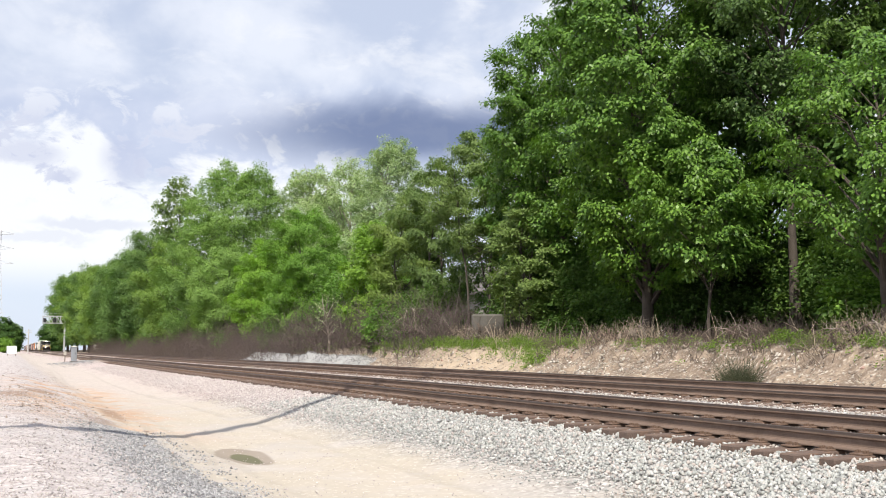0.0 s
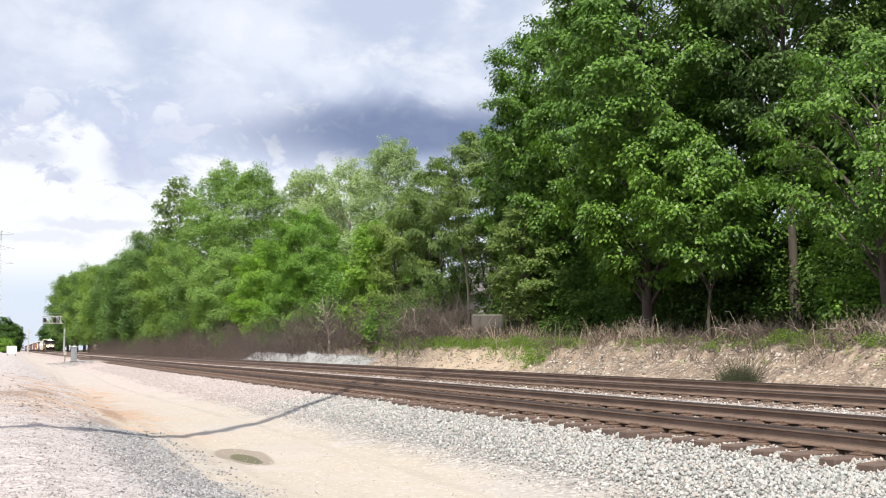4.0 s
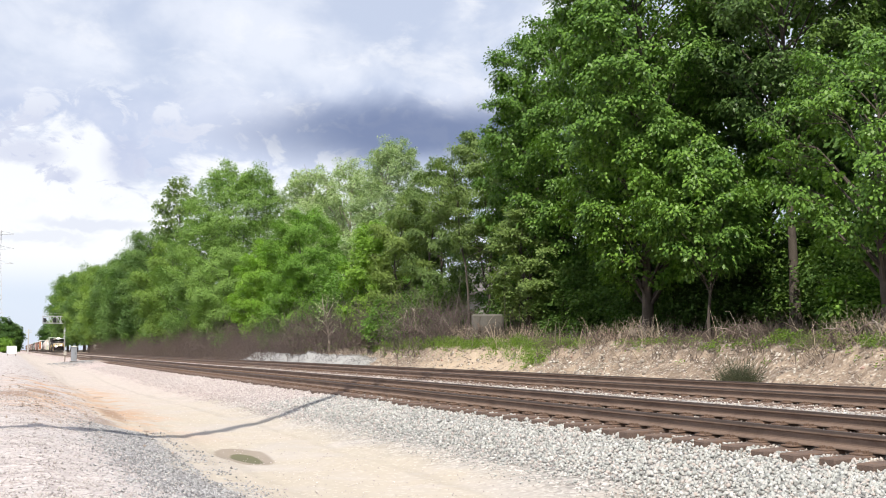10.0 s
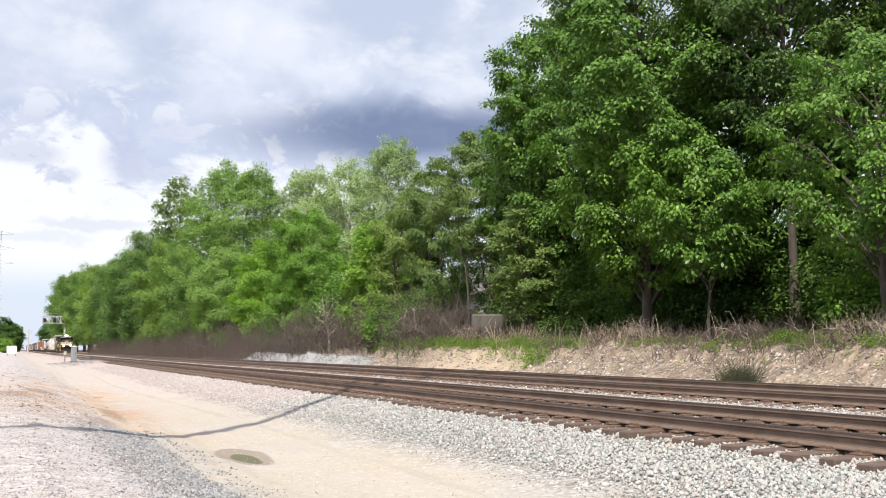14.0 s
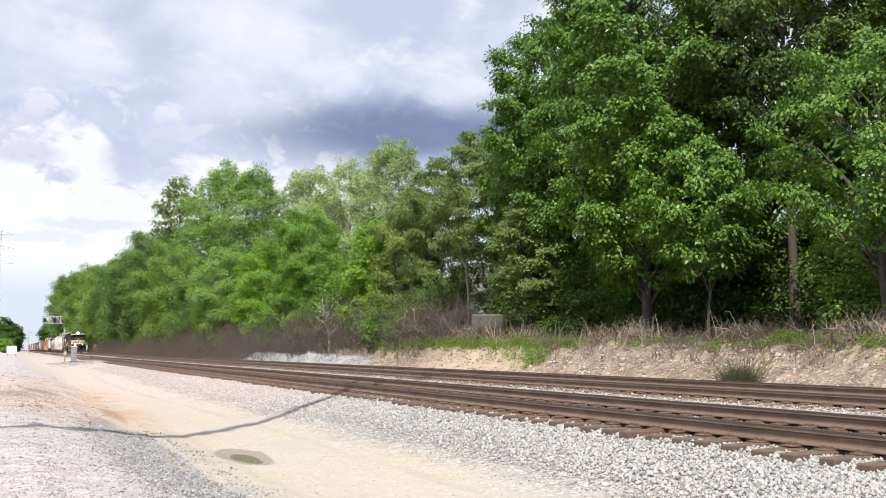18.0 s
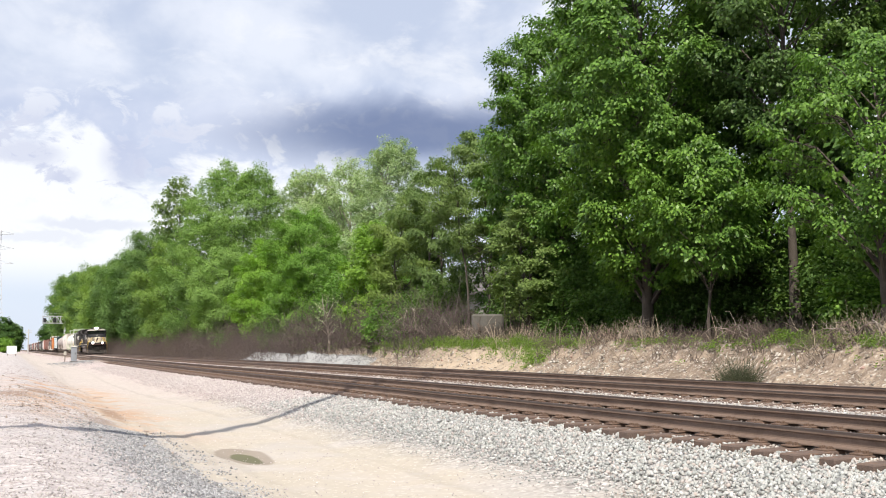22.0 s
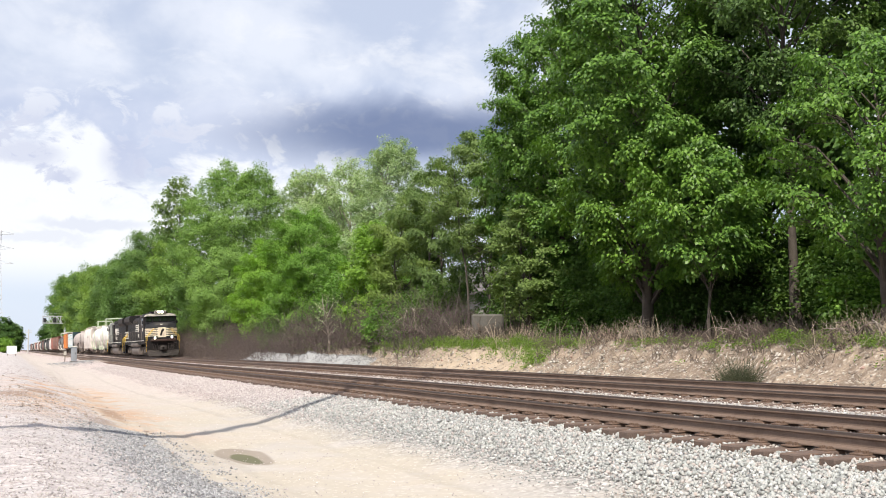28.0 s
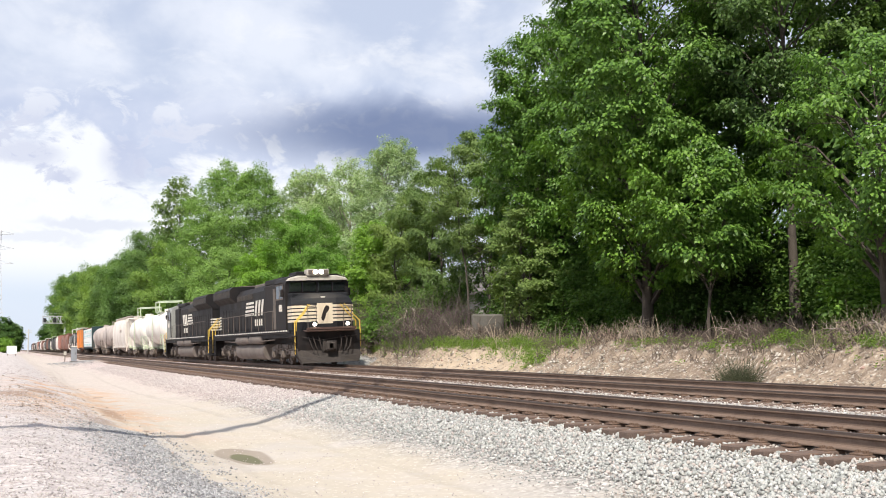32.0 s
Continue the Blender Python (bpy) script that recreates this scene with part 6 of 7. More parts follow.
SHRUBS = [make_bush("dense green shrub in the shade of the wood", 4.2, 2.2, 61, M_LEAF_DEEP, 120, 72, 0.125, 0.62),
          make_bush("dense green shrub in the shade of the wood", 3.4, 2.0, 62, M_LEAF_DEEP, 110, 72, 0.12, 0.6),
          make_bush("dull green thicket shrub behind the bank", 5.2, 2.4, 63, M_LEAF_FRESH, 140, 56, 0.18, 0.7),
          make_bush("bright green shrub at the wood's edge", 2.4, 1.5, 64, M_LEAF_LIME, 90, 70, 0.15, 0.45),
          make_bush("fresh green shrub at the wood's edge", 2.0, 1.3, 65, M_LEAF_BIG, 90, 70, 0.13, 0.4)]
PLACED = set()


def plant(kind, x, y):
    """A shrub of that kind, turned at random."""
    rnd = random.Random(int(x * 131 + y * 977))
    m = pose(x, y, float(height(x, y)) - 0.05, 0, 0, rnd.uniform(0, 360))
    if kind not in PLACED:
        PLACED.add(kind)
        SHRUBS[kind].matrix_basis = m
    else:
        copy_thing(SHRUBS[kind], m)


rnd = random.Random(5)
yy = 12.0
while yy < 62:                                    # thicket behind the near trees, closing the wood
    if not 44.5 < yy < 57.5:
        plant(rnd.choice((0, 1)) if yy < 44 else rnd.choice((0, 1, 2)), 22.5 + rnd.uniform(-0.8, 0.8), yy)
    if not 51.0 < yy < 63.0:
        plant(0 if yy < 44 else 2, 26.5 + rnd.uniform(-1, 1), yy + 1.2)
    yy += 2.3
yy = 13.5
while yy < 60:                                    # low shrubs at the edge
    if not (19.0 < yy < 34.0 or 40.0 < yy < 51.0):
        plant(rnd.choice((0, 1, 1, 1)), (21.3 if yy < 44 else 20.0) + rnd.uniform(-0.4, 0.6), yy)
    yy += rnd.uniform(2.0, 3.4)
yy = 62.0
while yy < 240:
    plant(rnd.choice((0, 1, 2)), 19.6 + rnd.uniform(-0.5, 0.8), yy)
    plant(2, 22.5 + rnd.uniform(-1, 1), yy + 1.5)
    yy += 3.0 + yy * 0.012
for x, y, k in ((22.3, 43.6, 1), (22.3, 46.2, 4), (24.0, 50.0, 4), (24.2, 52.4, 4), (24.0, 54.8, 4), (23.0, 47.6, 4), (21.6, 16.2, 1), (21.6, 18.4, 1), (19.6, 20.6, 4), (21.0, 13.6, 0), (18.6, 50.5, 4), (18.2, 52.6, 3), (18.2, 69.0, 4), (18.0, 73.0, 4), (17.9, 97.0, 4)):
    plant(k, x, y)


# ---- dry brush, stalks and weeds ----
def strands(rng, base, direction, length, radius, bend=0.25, segs=2):
    """Thin bent three-sided strands."""
    n = len(base)
    t = np.linspace(0, 1, segs + 1)
    side = rng.normal(size=(n, 3))
    pts = base[:, None] + direction[:, None] * length[:, None, None] * t[None, :, None] + side[:, None] * (bend * length)[:, None, None] * (t ** 2)[None, :, None]
    ref = np.cross(direction, side)
    ref /= np.linalg.norm(ref, axis=1, keepdims=True) + 1e-9
    oth = np.cross(direction, ref)
    rad = radius[:, None] * (1 - 0.75 * t)[None]
    ring = [pts + rad[..., None] * (math.cos(a) * ref + math.sin(a) * oth)[:, None] for a in (0, math.tau / 3, 2 * math.tau / 3)]
    v = np.stack(ring, 2)
    i = np.arange(n)[:, None, None] * (segs + 1) * 3 + np.arange(segs)[None, :, None] * 3 + np.arange(3)[None, None]
    j = np.arange(n)[:, None, None] * (segs + 1) * 3 + np.arange(segs)[None, :, None] * 3 + (np.arange(3) + 1)[None, None] % 3
    f = np.stack((i, j, j + 3, i + 3), -1).reshape(-1, 4)
    return v.reshape(-1, 3), f


def upward(rng, n, spread):
    d = rng.normal(scale=spread, size=(n, 3))
    d[:, 2] = 1.0
    return d / np.linalg.norm(d, axis=1, keepdims=True)


def dry_bush(label, tall, spread, n, seed, mat, thick=0.012):
    rng = np.random.default_rng(seed)
    root = tagged(new("dry_bush"), label, "dry bush", "dry brush along the bank")
    base = np.stack((rng.normal(0, spread * 0.45, n), rng.normal(0, spread * 0.45, n), np.zeros(n) - 0.05), -1)
    first = strands(rng, base, upward(rng, n, 0.45), rng.uniform(0.4, 1.0, n) * tall, rng.uniform(0.6, 1.2, n) * thick, 0.22, 3)
    k = n * 2
    b2 = base[rng.integers(0, n, k)] * (1.4, 1.4, 1.0) + np.stack((rng.normal(0, 0.15, k), rng.normal(0, 0.15, k), rng.uniform(0.15, 0.75, k) * tall), -1)
    second = strands(rng, b2, upward(rng, k, 1.1), rng.uniform(0.2, 0.5, k) * tall, rng.uniform(0.4, 0.8, k) * thick, 0.35, 2)
    v, f = joined([first, second])
    twigs = part("brushwood", mesh_of("brushwood", v, f, mat), None, root)
    tagged(twigs, kind="stuff")
    return root


M_BRUSH = worn("brown_brush", (0.120, 0.092, 0.078), 0.95, 0.0, (0.17, 0.13, 0.11), 0.6, 0.3, 2.0, 0.1)
M_PURPLE = worn("grey_brown_brush", (0.135, 0.105, 0.098), 0.95, 0.0, (0.09, 0.07, 0.06), 0.6, 0.3, 2.0, 0.1)
BRUSH = [dry_bush("leafless brown brush below the trees", 3.9, 1.9, 280, 71, M_BRUSH, 0.016), dry_bush("leafless grey-brown brush below the trees", 3.3, 1.8, 280, 72, M_PURPLE, 0.016),
         dry_bush("tangle of dry bleached twigs on the bank", 1.0, 0.9, 110, 73, M_STRAW, 0.008), dry_bush("low tangle of dead grey twigs on the bank", 0.8, 0.8, 120, 74, M_TWIG, 0.009)]
SET = set()


def brush(kind, x, y, sink=0.0):
    rnd = random.Random(int(x * 331 + y * 577))
    m = pose(x, y, float(height(x, y)) - sink, 0, 0, rnd.uniform(0, 360))
    if kind not in SET:
        SET.add(kind)
        BRUSH[kind].matrix_basis = m
    else:
        copy_thing(BRUSH[kind], m)


rnd = random.Random(8)
for x, y, k in ((18.7, 46.0, 1), (19.0, 49.0, 1), (18.5, 54.2, 0), (18.9, 57.0, 1), (18.2, 60.5, 1), (18.0, 63.5, 0), (18.6, 66.0, 1)):
    brush(k, x - 0.3, y, 1.0)
yy = 68.0
while yy < 250:
    if rnd.random() < 0.85:
        brush(rnd.choice((0, 1)), 17.8 + rnd.uniform(-0.5, 0.5), yy, rnd.uniform(0.9, 2.2))
    else:
        plant(rnd.choice((4, 4, 3)), 17.9 + rnd.uniform(-0.5, 0.3), yy)
    brush(rnd.choice((0, 1)), 18.9 + rnd.uniform(-0.5, 0.5), yy + 1, rnd.uniform(0.8, 2.0))
    yy += 2.4 + yy * 0.014
yy = 70.0
while yy < 235:                                   # a low continuous strip of brush before the trees
    k = rnd.choice((0, 1))
    brush(k, 17.0 + rnd.uniform(-0.25, 0.35), yy, (2.3 if k == 0 else 1.8) + rnd.uniform(-0.35, 0.35))
    yy += 2.6 + yy * 0.010
yy = 14.0
while yy < 48:
    brush(rnd.choice((2, 3, 3, 3)), 18.1 + rnd.uniform(-0.3, 0.6), yy, 0.3)
    if rnd.random() < 0.15:
        brush(3, 16.7 + rnd.uniform(-0.4, 0.4), yy + 0.4)
    yy += rnd.uniform(1.4, 2.6)


for y in (14.6, 16.9, 19.6, 20.3, 21.9, 24.2, 25.6, 28.3, 30.1, 32.6):
    brush(3, 17.6 + rnd.uniform(-0.3, 0.3), y, rnd.uniform(0.25, 0.5))


brush(0, 19.9, 39.9, 2.4)
brush(3, 18.75, 42.4, 0.0)
brush(2, 18.7, 43.9, 0.1)
brush(3, 18.9, 41.3, 0.0)


def bank_stalks():
    """Bleached upright and fallen stalks on the bank."""
    rng = np.random.default_rng(81)
    n = 150
    y = np.concatenate((rng.uniform(27, 40, 90), rng.uniform(14, 50, 60)))
    x = rng.uniform(16.9, 18.3, n)
    base = np.stack((x, y, height(x, y) - 0.05), -1)
    d = upward(rng, n, 0.35)
    fallen = rng.random(n) < 0.35
    d[fallen, 2] *= 0.15
    d /= np.linalg.norm(d, axis=1, keepdims=True)
    v, f = strands(rng, base, d, rng.uniform(0.35, 1.15, n), rng.uniform(0.008, 0.018, n), 0.12, 3)
    tagged(new("dead_stalks", mesh_of("dead_stalks", v, f, M_STRAW)), "bleached dead stalks standing and fallen on the bank", "dead stalks", kind="stuff")


bank_stalks()


def dead_boughs(x, y, seed, reach):
    """Bleached dead boughs arching out of a dark hollow."""
    rng = np.random.default_rng(seed)
    root = tagged(new("dead_boughs"), "bleached dead boughs arching over a dark hollow", "dead branches")
    root.matrix_basis = pose(x, y, float(height(x, y)) - 0.05)
    for k in range(9):
        a = rng.uniform(2.2, 5.2)
        r = reach * rng.uniform(0.6, 1.2)
        p = np.array([(0.0, rng.normal(0, 0.3), 0.1), (math.cos(a) * r * 0.35, math.sin(a) * r * 0.5, r * rng.uniform(0.45, 0.8)), (math.cos(a) * r * 0.5, math.sin(a) * r * 0.9, r * rng.uniform(0.4, 0.7)), (math.cos(a) * r * 0.6, math.sin(a) * r * 1.2, r * rng.uniform(0.2, 0.5))])
        thick = min(1.0, 0.2 + 0.3 * reach)
        mat = M_PALEBARK if k % 2 else M_TWIG
        tv, tf = tube(p, [0.05 * thick, 0.04 * thick, 0.028 * thick, 0.012 * thick], 6)
        bough = part("bough", mesh_of("bough", tv, tf, mat, True), None, root)
        for j in range(7):
            b = p[1 + j % 2] + (p[2 + j % 2] - p[1 + j % 2]) * rng.uniform(0.05, 0.95)
            e = b + rng.normal(scale=0.18 * (1 + reach * 0.5), size=3)
            tv, tf = tube([b, (b + e) / 2 + rng.normal(scale=0.08, size=3), e], [0.018 * thick, 0.012 * thick, 0.006 * thick], 4)
            part("twig", mesh_of("twig", tv, tf, mat, True), None, bough)


for x, y, seed, size in ((18.3, 49.6, 301, 2.0), (18.4, 47.6, 302, 1.7), (18.3, 52.6, 303, 1.8), (18.2, 41.2, 304, 1.1), (17.5, 18.9, 305, 0.7), (17.6, 23.4, 306, 0.7), (17.4, 16.3, 307, 0.6), (17.7, 28.5, 308, 0.7)):
    dead_boughs(x, y, seed, size)


def bank_litter(name, label, n, seed, mat, thick):
    """Fallen twigs and dead stems lying on the bank."""
    rng = np.random.default_rng(seed)
    y = 12 + 48 * rng.uniform(0, 1, n) ** 1.2
    x = 15.5 + 2.8 * rng.uniform(0, 1, n) ** 0.42
    base = np.stack((x, y, height(x, y) + 0.015), -1)
    d = rng.normal(size=(n, 3))
    d[:, 2] = 0.35 * np.abs(rng.normal(size=n)) * 0.4 + d[:, 0] * 0.35
    d /= np.linalg.norm(d, axis=1, keepdims=True)
    v, f = strands(rng, base, d, rng.uniform(0.08, 0.45, n), rng.uniform(0.4, 1.2, n) * thick, 0.3, 3)
    tagged(new(name, mesh_of(name, v, f, mat)), label, "dead twigs", kind="stuff")


bank_litter("twig_litter", "grey-brown dead twigs littering the bank", 2600, 83, M_TWIG, 0.009)
bank_litter("straw_litter", "pale dead stems littering the bank", 320, 84, M_STRAW, 0.007)


def weeds(name, label, spots, seed, mat, leaf=0.07):
    """Low leafy weeds in patches: (x, y, rx, ry, number, height)."""
    rng = np.random.default_rng(seed)
    cs, rs = [], []
    for x, y, rx, ry, n, h in spots:
        px, py = rng.normal(x, rx / 2, n), rng.normal(y, ry / 2, n)
        cs.append(np.stack((px, py, height(px, py) + rng.uniform(0.0, h, n)), -1))
        rs.append(rng.uniform(0.08, 0.2, n))
    v, f = leaves_at(rng, np.concatenate(cs), np.concatenate(rs), 26, leaf, 0.0)
    tagged(new(name, mesh_of(name, v, f, mat)), label, "weeds", kind="stuff")


weeds("weeds", "bright green weeds in patches on the bank", [(17.6, 44.0, 0.6, 3.8, 170, 0.34), (17.5, 39.5, 0.55, 2.6, 150, 0.30), (17.35, 35.5, 0.6, 2.4, 170, 0.26), (16.75, 33.4, 0.6, 1.3, 70, 0.2), (17.4, 48.5, 0.6, 3.4, 120, 0.40), (17.5, 32.2, 0.4, 1.2, 50, 0.2),
                                                           (17.45, 21.2, 0.4, 1.4, 75, 0.2), (17.4, 18.0, 0.45, 1.1, 60, 0.2), (17.7, 15.8, 0.5, 1.4, 100, 0.25), (17.4, 23.8, 0.4, 1.0, 30, 0.15), (17.6, 27.0, 0.4, 2.0, 40, 0.15),
                                                           (17.4, 52.0, 0.4, 4.0, 90, 0.3), (17.4, 86.0, 0.6, 18.0, 260, 0.5), (17.2, 125.0, 0.7, 20.0, 260, 0.6), (17.0, 170.0, 0.7, 25.0, 260, 0.7), (17.5, 65.0, 0.5, 6.0, 160, 0.4)], 91, M_GRASS, 0.055)


def bank_grass(spots):
    """Fine upright grass in the same patches: (x, y, rx, ry, number, height)."""
    rng = np.random.default_rng(93)
    bases, tall = [], []
    for x, y, rx, ry, n, h in spots:
        px, py = rng.normal(x, rx / 2, n), rng.normal(y, ry / 2, n)
        bases.append(np.stack((px, py, height(px, py) - 0.03), -1))
        tall.append(h * rng.uniform(0.4, 1.1, n))
    base, tall = np.concatenate(bases), np.concatenate(tall)
    v, f = strands(rng, base, upward(rng, len(base), 0.35), tall, np.full(len(base), 0.008), 0.35, 2)
    tagged(new("bank_grass", mesh_of("bank_grass", v, f, M_GRASS)), "fresh green grass along the top of the bank", "grass", kind="stuff")


bank_grass([(17.6, 44.0, 0.6, 3.8, 700, 0.32), (17.55, 39.5, 0.5, 2.8, 700, 0.30), (17.4, 35.5, 0.5, 2.6, 650, 0.28), (17.0, 33.6, 0.5, 1.2, 200, 0.2), (17.6, 49.0, 0.6, 3.6, 500, 0.35), (17.6, 20.9, 0.4, 1.3, 300, 0.25), (17.55, 18.0, 0.4, 1.0, 250, 0.25), (17.8, 15.6, 0.5, 1.2, 300, 0.28)])


M_DARKGRASS = worn("dark_dry_grass", (0.060, 0.072, 0.034), 0.9, 0.0, (0.11, 0.10, 0.06), 0.5, 0.3, 3.0, 0.1)


def tussock(x, y):
    rng = np.random.default_rng(95)
    n = 1500
    base = np.stack((rng.normal(x, 0.15, n), rng.normal(y, 0.2, n), np.full(n, float(height(x, y)))), -1)
    v, f = strands(rng, base, upward(rng, n, 0.5), rng.uniform(0.18, 0.50, n), np.full(n, 0.007), 0.5, 3)
    ob = tagged(new("grass_tussock"), "dark clump of drooping grass on the bank", "grass tussock")
    part("grass_clump", mesh_of("grass_clump", v, f, M_DARKGRASS), None, ob)


tussock(15.75, 20.9)


def sapling():
    """A thin pale sapling beside the ballast heap."""
    x, y = 17.0, 60.3
    z = float(height(x, y))
    rng = np.random.default_rng(97)
    root = tagged(new("sapling"), "thin pale sapling with sparse silvery leaves", "sapling")
    root.matrix_basis = pose(x, y, z - 0.05)
    pieces = [tube([(0, 0, 0), (0.02, 0.05, 0.9), (-0.08, 0.1, 1.7), (-0.3, 0.2, 2.7), (-0.38, 0.25, 3.4)], [0.085, 0.07, 0.055, 0.035, 0.015], 7)]
    tips = []
    for k in range(14):
        a = rng.uniform(0, math.tau)
        h = rng.uniform(1.0, 2.7)
        b = np.array([-0.1 * h / 2, 0.1, h])
        e = b + np.array([math.cos(a) * 0.6, math.sin(a) * 0.6, rng.uniform(0.4, 0.9)])
        pieces.append(tube([b, (b + e) / 2 + (0, 0, 0.06), e], [0.035, 0.022, 0.010], 5))
        tips.append(e)
    tv, tf = joined(pieces)
    part("trunk", mesh_of("trunk", tv, tf, M_PALEBARK, True), None, root)
    v, f = leaves_at(rng, np.array(tips), np.full(len(tips), 0.3), 22, 0.11)
    part("leaves", mesh_of("leaves", v, f, M_LEAF_SILVER), None, root)


sapling()

# ---- things beside the line ----
M_SILVER = worn("galvanised_cabinet", (0.27, 0.29, 0.32), 0.5, 0.2, (0.30, 0.29, 0.28), 0.3, 0.1, 1.5, 0.05, streaks=True)
# concrete kept darker: the leaf shade on the block is put into its colour
M_CONCRETE = worn("weathered_shade_dark_concrete", (0.13, 0.122, 0.11), 0.95, 0.0, (0.08, 0.075, 0.06), 0.8, 0.25, 1.5, 0.4, streaks=True)
M_STEEL = worn("pale_grey_steel", (0.55, 0.56, 0.57), 0.5, 0.3, (0.35, 0.33, 0.31), 0.3, 0.1, 1.0, 0.05)
M_DARKSTEEL = worn("dark_signal_paint", (0.03, 0.03, 0.032), 0.5, 0.0, (0.07, 0.06, 0.05), 0.3, 0.1, 1.0, 0.05)
M_ROOF = worn("grey_shingle_roof", (0.15, 0.135, 0.13), 0.9, 0.0, (0.15, 0.13, 0.12), 0.5, 0.3, 2.0, 0.3)
M_SIDING = worn("pale_house_siding", (0.52, 0.49, 0.46), 0.8, 0.0, (0.35, 0.31, 0.27), 0.4, 0.1, 1.0, 0.1, streaks=True)
M_PALEPOLE = worn("bleached_pole", (0.52, 0.51, 0.50), 0.8, 0.0, (0.40, 0.38, 0.36), 0.4, 0.15, 1.0, 0.2, streaks=True)
M_SIGN = worn("white_sign_paint", (0.78, 0.79, 0.80), 0.5, 0.0, (0.55, 0.52, 0.50), 0.3, 0.08, 1.0, 0.05)
M_POLEWOOD = worn("weathered_pole", (0.22, 0.18, 0.15), 0.9, 0.0, (0.12, 0.10, 0.08), 0.5, 0.3, 2.0, 0.4, streaks=True)


def signal_cabinet(x, y, wide, deep, tall, label, mat):
    z = float(height(x, y))
    c = tagged(new("signal_cabinet"), label, "equipment cabinet")
    c.matrix_basis = pose(x, y, z)
    s = Shape()
    s.box((-wide / 2 - 0.1, -deep / 2 - 0.1, -0.15), (wide / 2 + 0.1, deep / 2 + 0.1, 0.08), 0.02)
    part("plinth", s, M_CONCRETE, c, "concrete plinth")
    s = Shape()
    s.box((-wide / 2, -deep / 2, 0.08), (wide / 2, deep / 2, tall), 0.02)
    part("housing", s, mat, c)
    s = Shape()
    s.prism([(-wide / 2 - 0.06, tall), (wide / 2 + 0.06, tall), (wide / 2 + 0.06, tall + 0.04), (0, tall + 0.10), (-wide / 2 - 0.06, tall + 0.04)], 1, -deep / 2 - 0.06, deep / 2 + 0.06)
    part("roof", s, M_WHITE, c)
    s = Shape()
    s.box((-wide / 2 + 0.05, -deep / 2 - 0.015, 0.2), (wide / 2 - 0.05, -deep / 2 + 0.005, tall - 0.1), 0.006)
    d = part("door", s, mat, c)
    s = Shape()
    s.rod((wide / 2 - 0.14, -deep / 2 - 0.05, tall * 0.5), (wide / 2 - 0.14, -deep / 2 - 0.05, tall * 0.62), 0.015, n=6)
    part("handle", s, M_DARKSTEEL, d)


signal_cabinet(5.15, 101.0, 0.48, 0.46, 1.34, "silver steel signal cabinet on a gravel mound", M_SILVER)
signal_cabinet(16.6, 240.0, 0.9, 0.7, 1.9, "small white equipment cabinet beyond the far track", M_WHITE)


def marker_post(x, y, tall, label):
    z = float(height(x, y))
    c = tagged(new("marker_post"), label, "marker post")
    c.matrix_basis = pose(x, y, z)
    s = Shape()
    s.rod((0, 0, -0.2), (0, 0, tall), 0.045, n=8)
    part("post", s, M_POLEWOOD, c)
    s = Shape()
    s.box((-0.13, -0.08, tall - 0.36), (0.13, 0.08, tall), 0.03)
    part("head", s, M_CREAM, c, "weathered white box head")


marker_post(4.62, 106.0, 1.05, "short post with a white box head")
marker_post(17.0, 226.0, 1.4, "short post with a white box head beyond the line")


def yard_sign(x, y):
    z = float(height(x, y))
    c = tagged(new("yard_sign"), "white board on two dark posts at the yard's end", "sign")
    c.matrix_basis = pose(x, y, z)
    for k in (-0.62, 0.62):
        s = Shape()
        s.box((k - 0.05, -0.05, -0.2), (k + 0.05, 0.05, 0.9), 0.01)
        part("post", s, M_POLEWOOD, c)
    s = Shape()
    s.box((-0.8, -0.09, 0.35), (0.8, -0.052, 1.65), 0.01)
    part("board", s, M_SIGN, c)


yard_sign(0.05, 196.0)


def yard_clutter():
    """Clods, bits of ballast and broken sticks strewn over the yard and its sandy track."""
    x, y = scatter(2600, -3.0, 2.2, 14, 70, 1.1)
    stones("yard_clods", "reddish clods and loose stones strewn over the yard", x, y, 0.018 + 0.07 * RNG.uniform(0, 1, len(x)) ** 6, M_CLODS, 0.05)
    x, y = RNG.uniform(-1.6, 1.6, 1500), RNG.uniform(17, 31, 1500)
    stones("red_clods", "reddish broken clods in the bare patch of the yard", x, y, 0.015 + 0.06 * RNG.uniform(0, 1, len(x)) ** 3, M_CLODS, 0.05)
    rng = np.random.default_rng(103)
    n = 60
    x, y = rng.uniform(-1.5, 2.2, n), rng.uniform(15, 48, n)
    base = np.stack((x, y, height(x, y) + 0.012), -1)
    d = rng.normal(size=(n, 3))
    d[:, 2] = 0.03
    d /= np.linalg.norm(d, axis=1, keepdims=True)
    v, f = strands(rng, base, d, rng.uniform(0.12, 0.45, n), rng.uniform(0.005, 0.011, n), 0.10, 2)
    tagged(new("yard_sticks", mesh_of("yard_sticks", v, f, M_TWIG)), "broken dark sticks lying on the yard", "sticks", kind="stuff")


M_CLODS = pebbly("reddish_clods", [(0.0, (0.16, 0.11, 0.08)), (0.5, (0.34, 0.24, 0.18)), (0.85, (0.48, 0.40, 0.35)), (1.0, (0.68, 0.65, 0.62))])
yard_clutter()
x, y = 5.2 + RNG.normal(0, 0.9, 1500), 102 + RNG.normal(0, 5.0, 1500)
stones("cabinet_gravel", "grey gravel heaped round the signal cabinet", x, y, RNG.uniform(0.05, 0.12, 1500), M_GREYGRAVEL, 0.3)


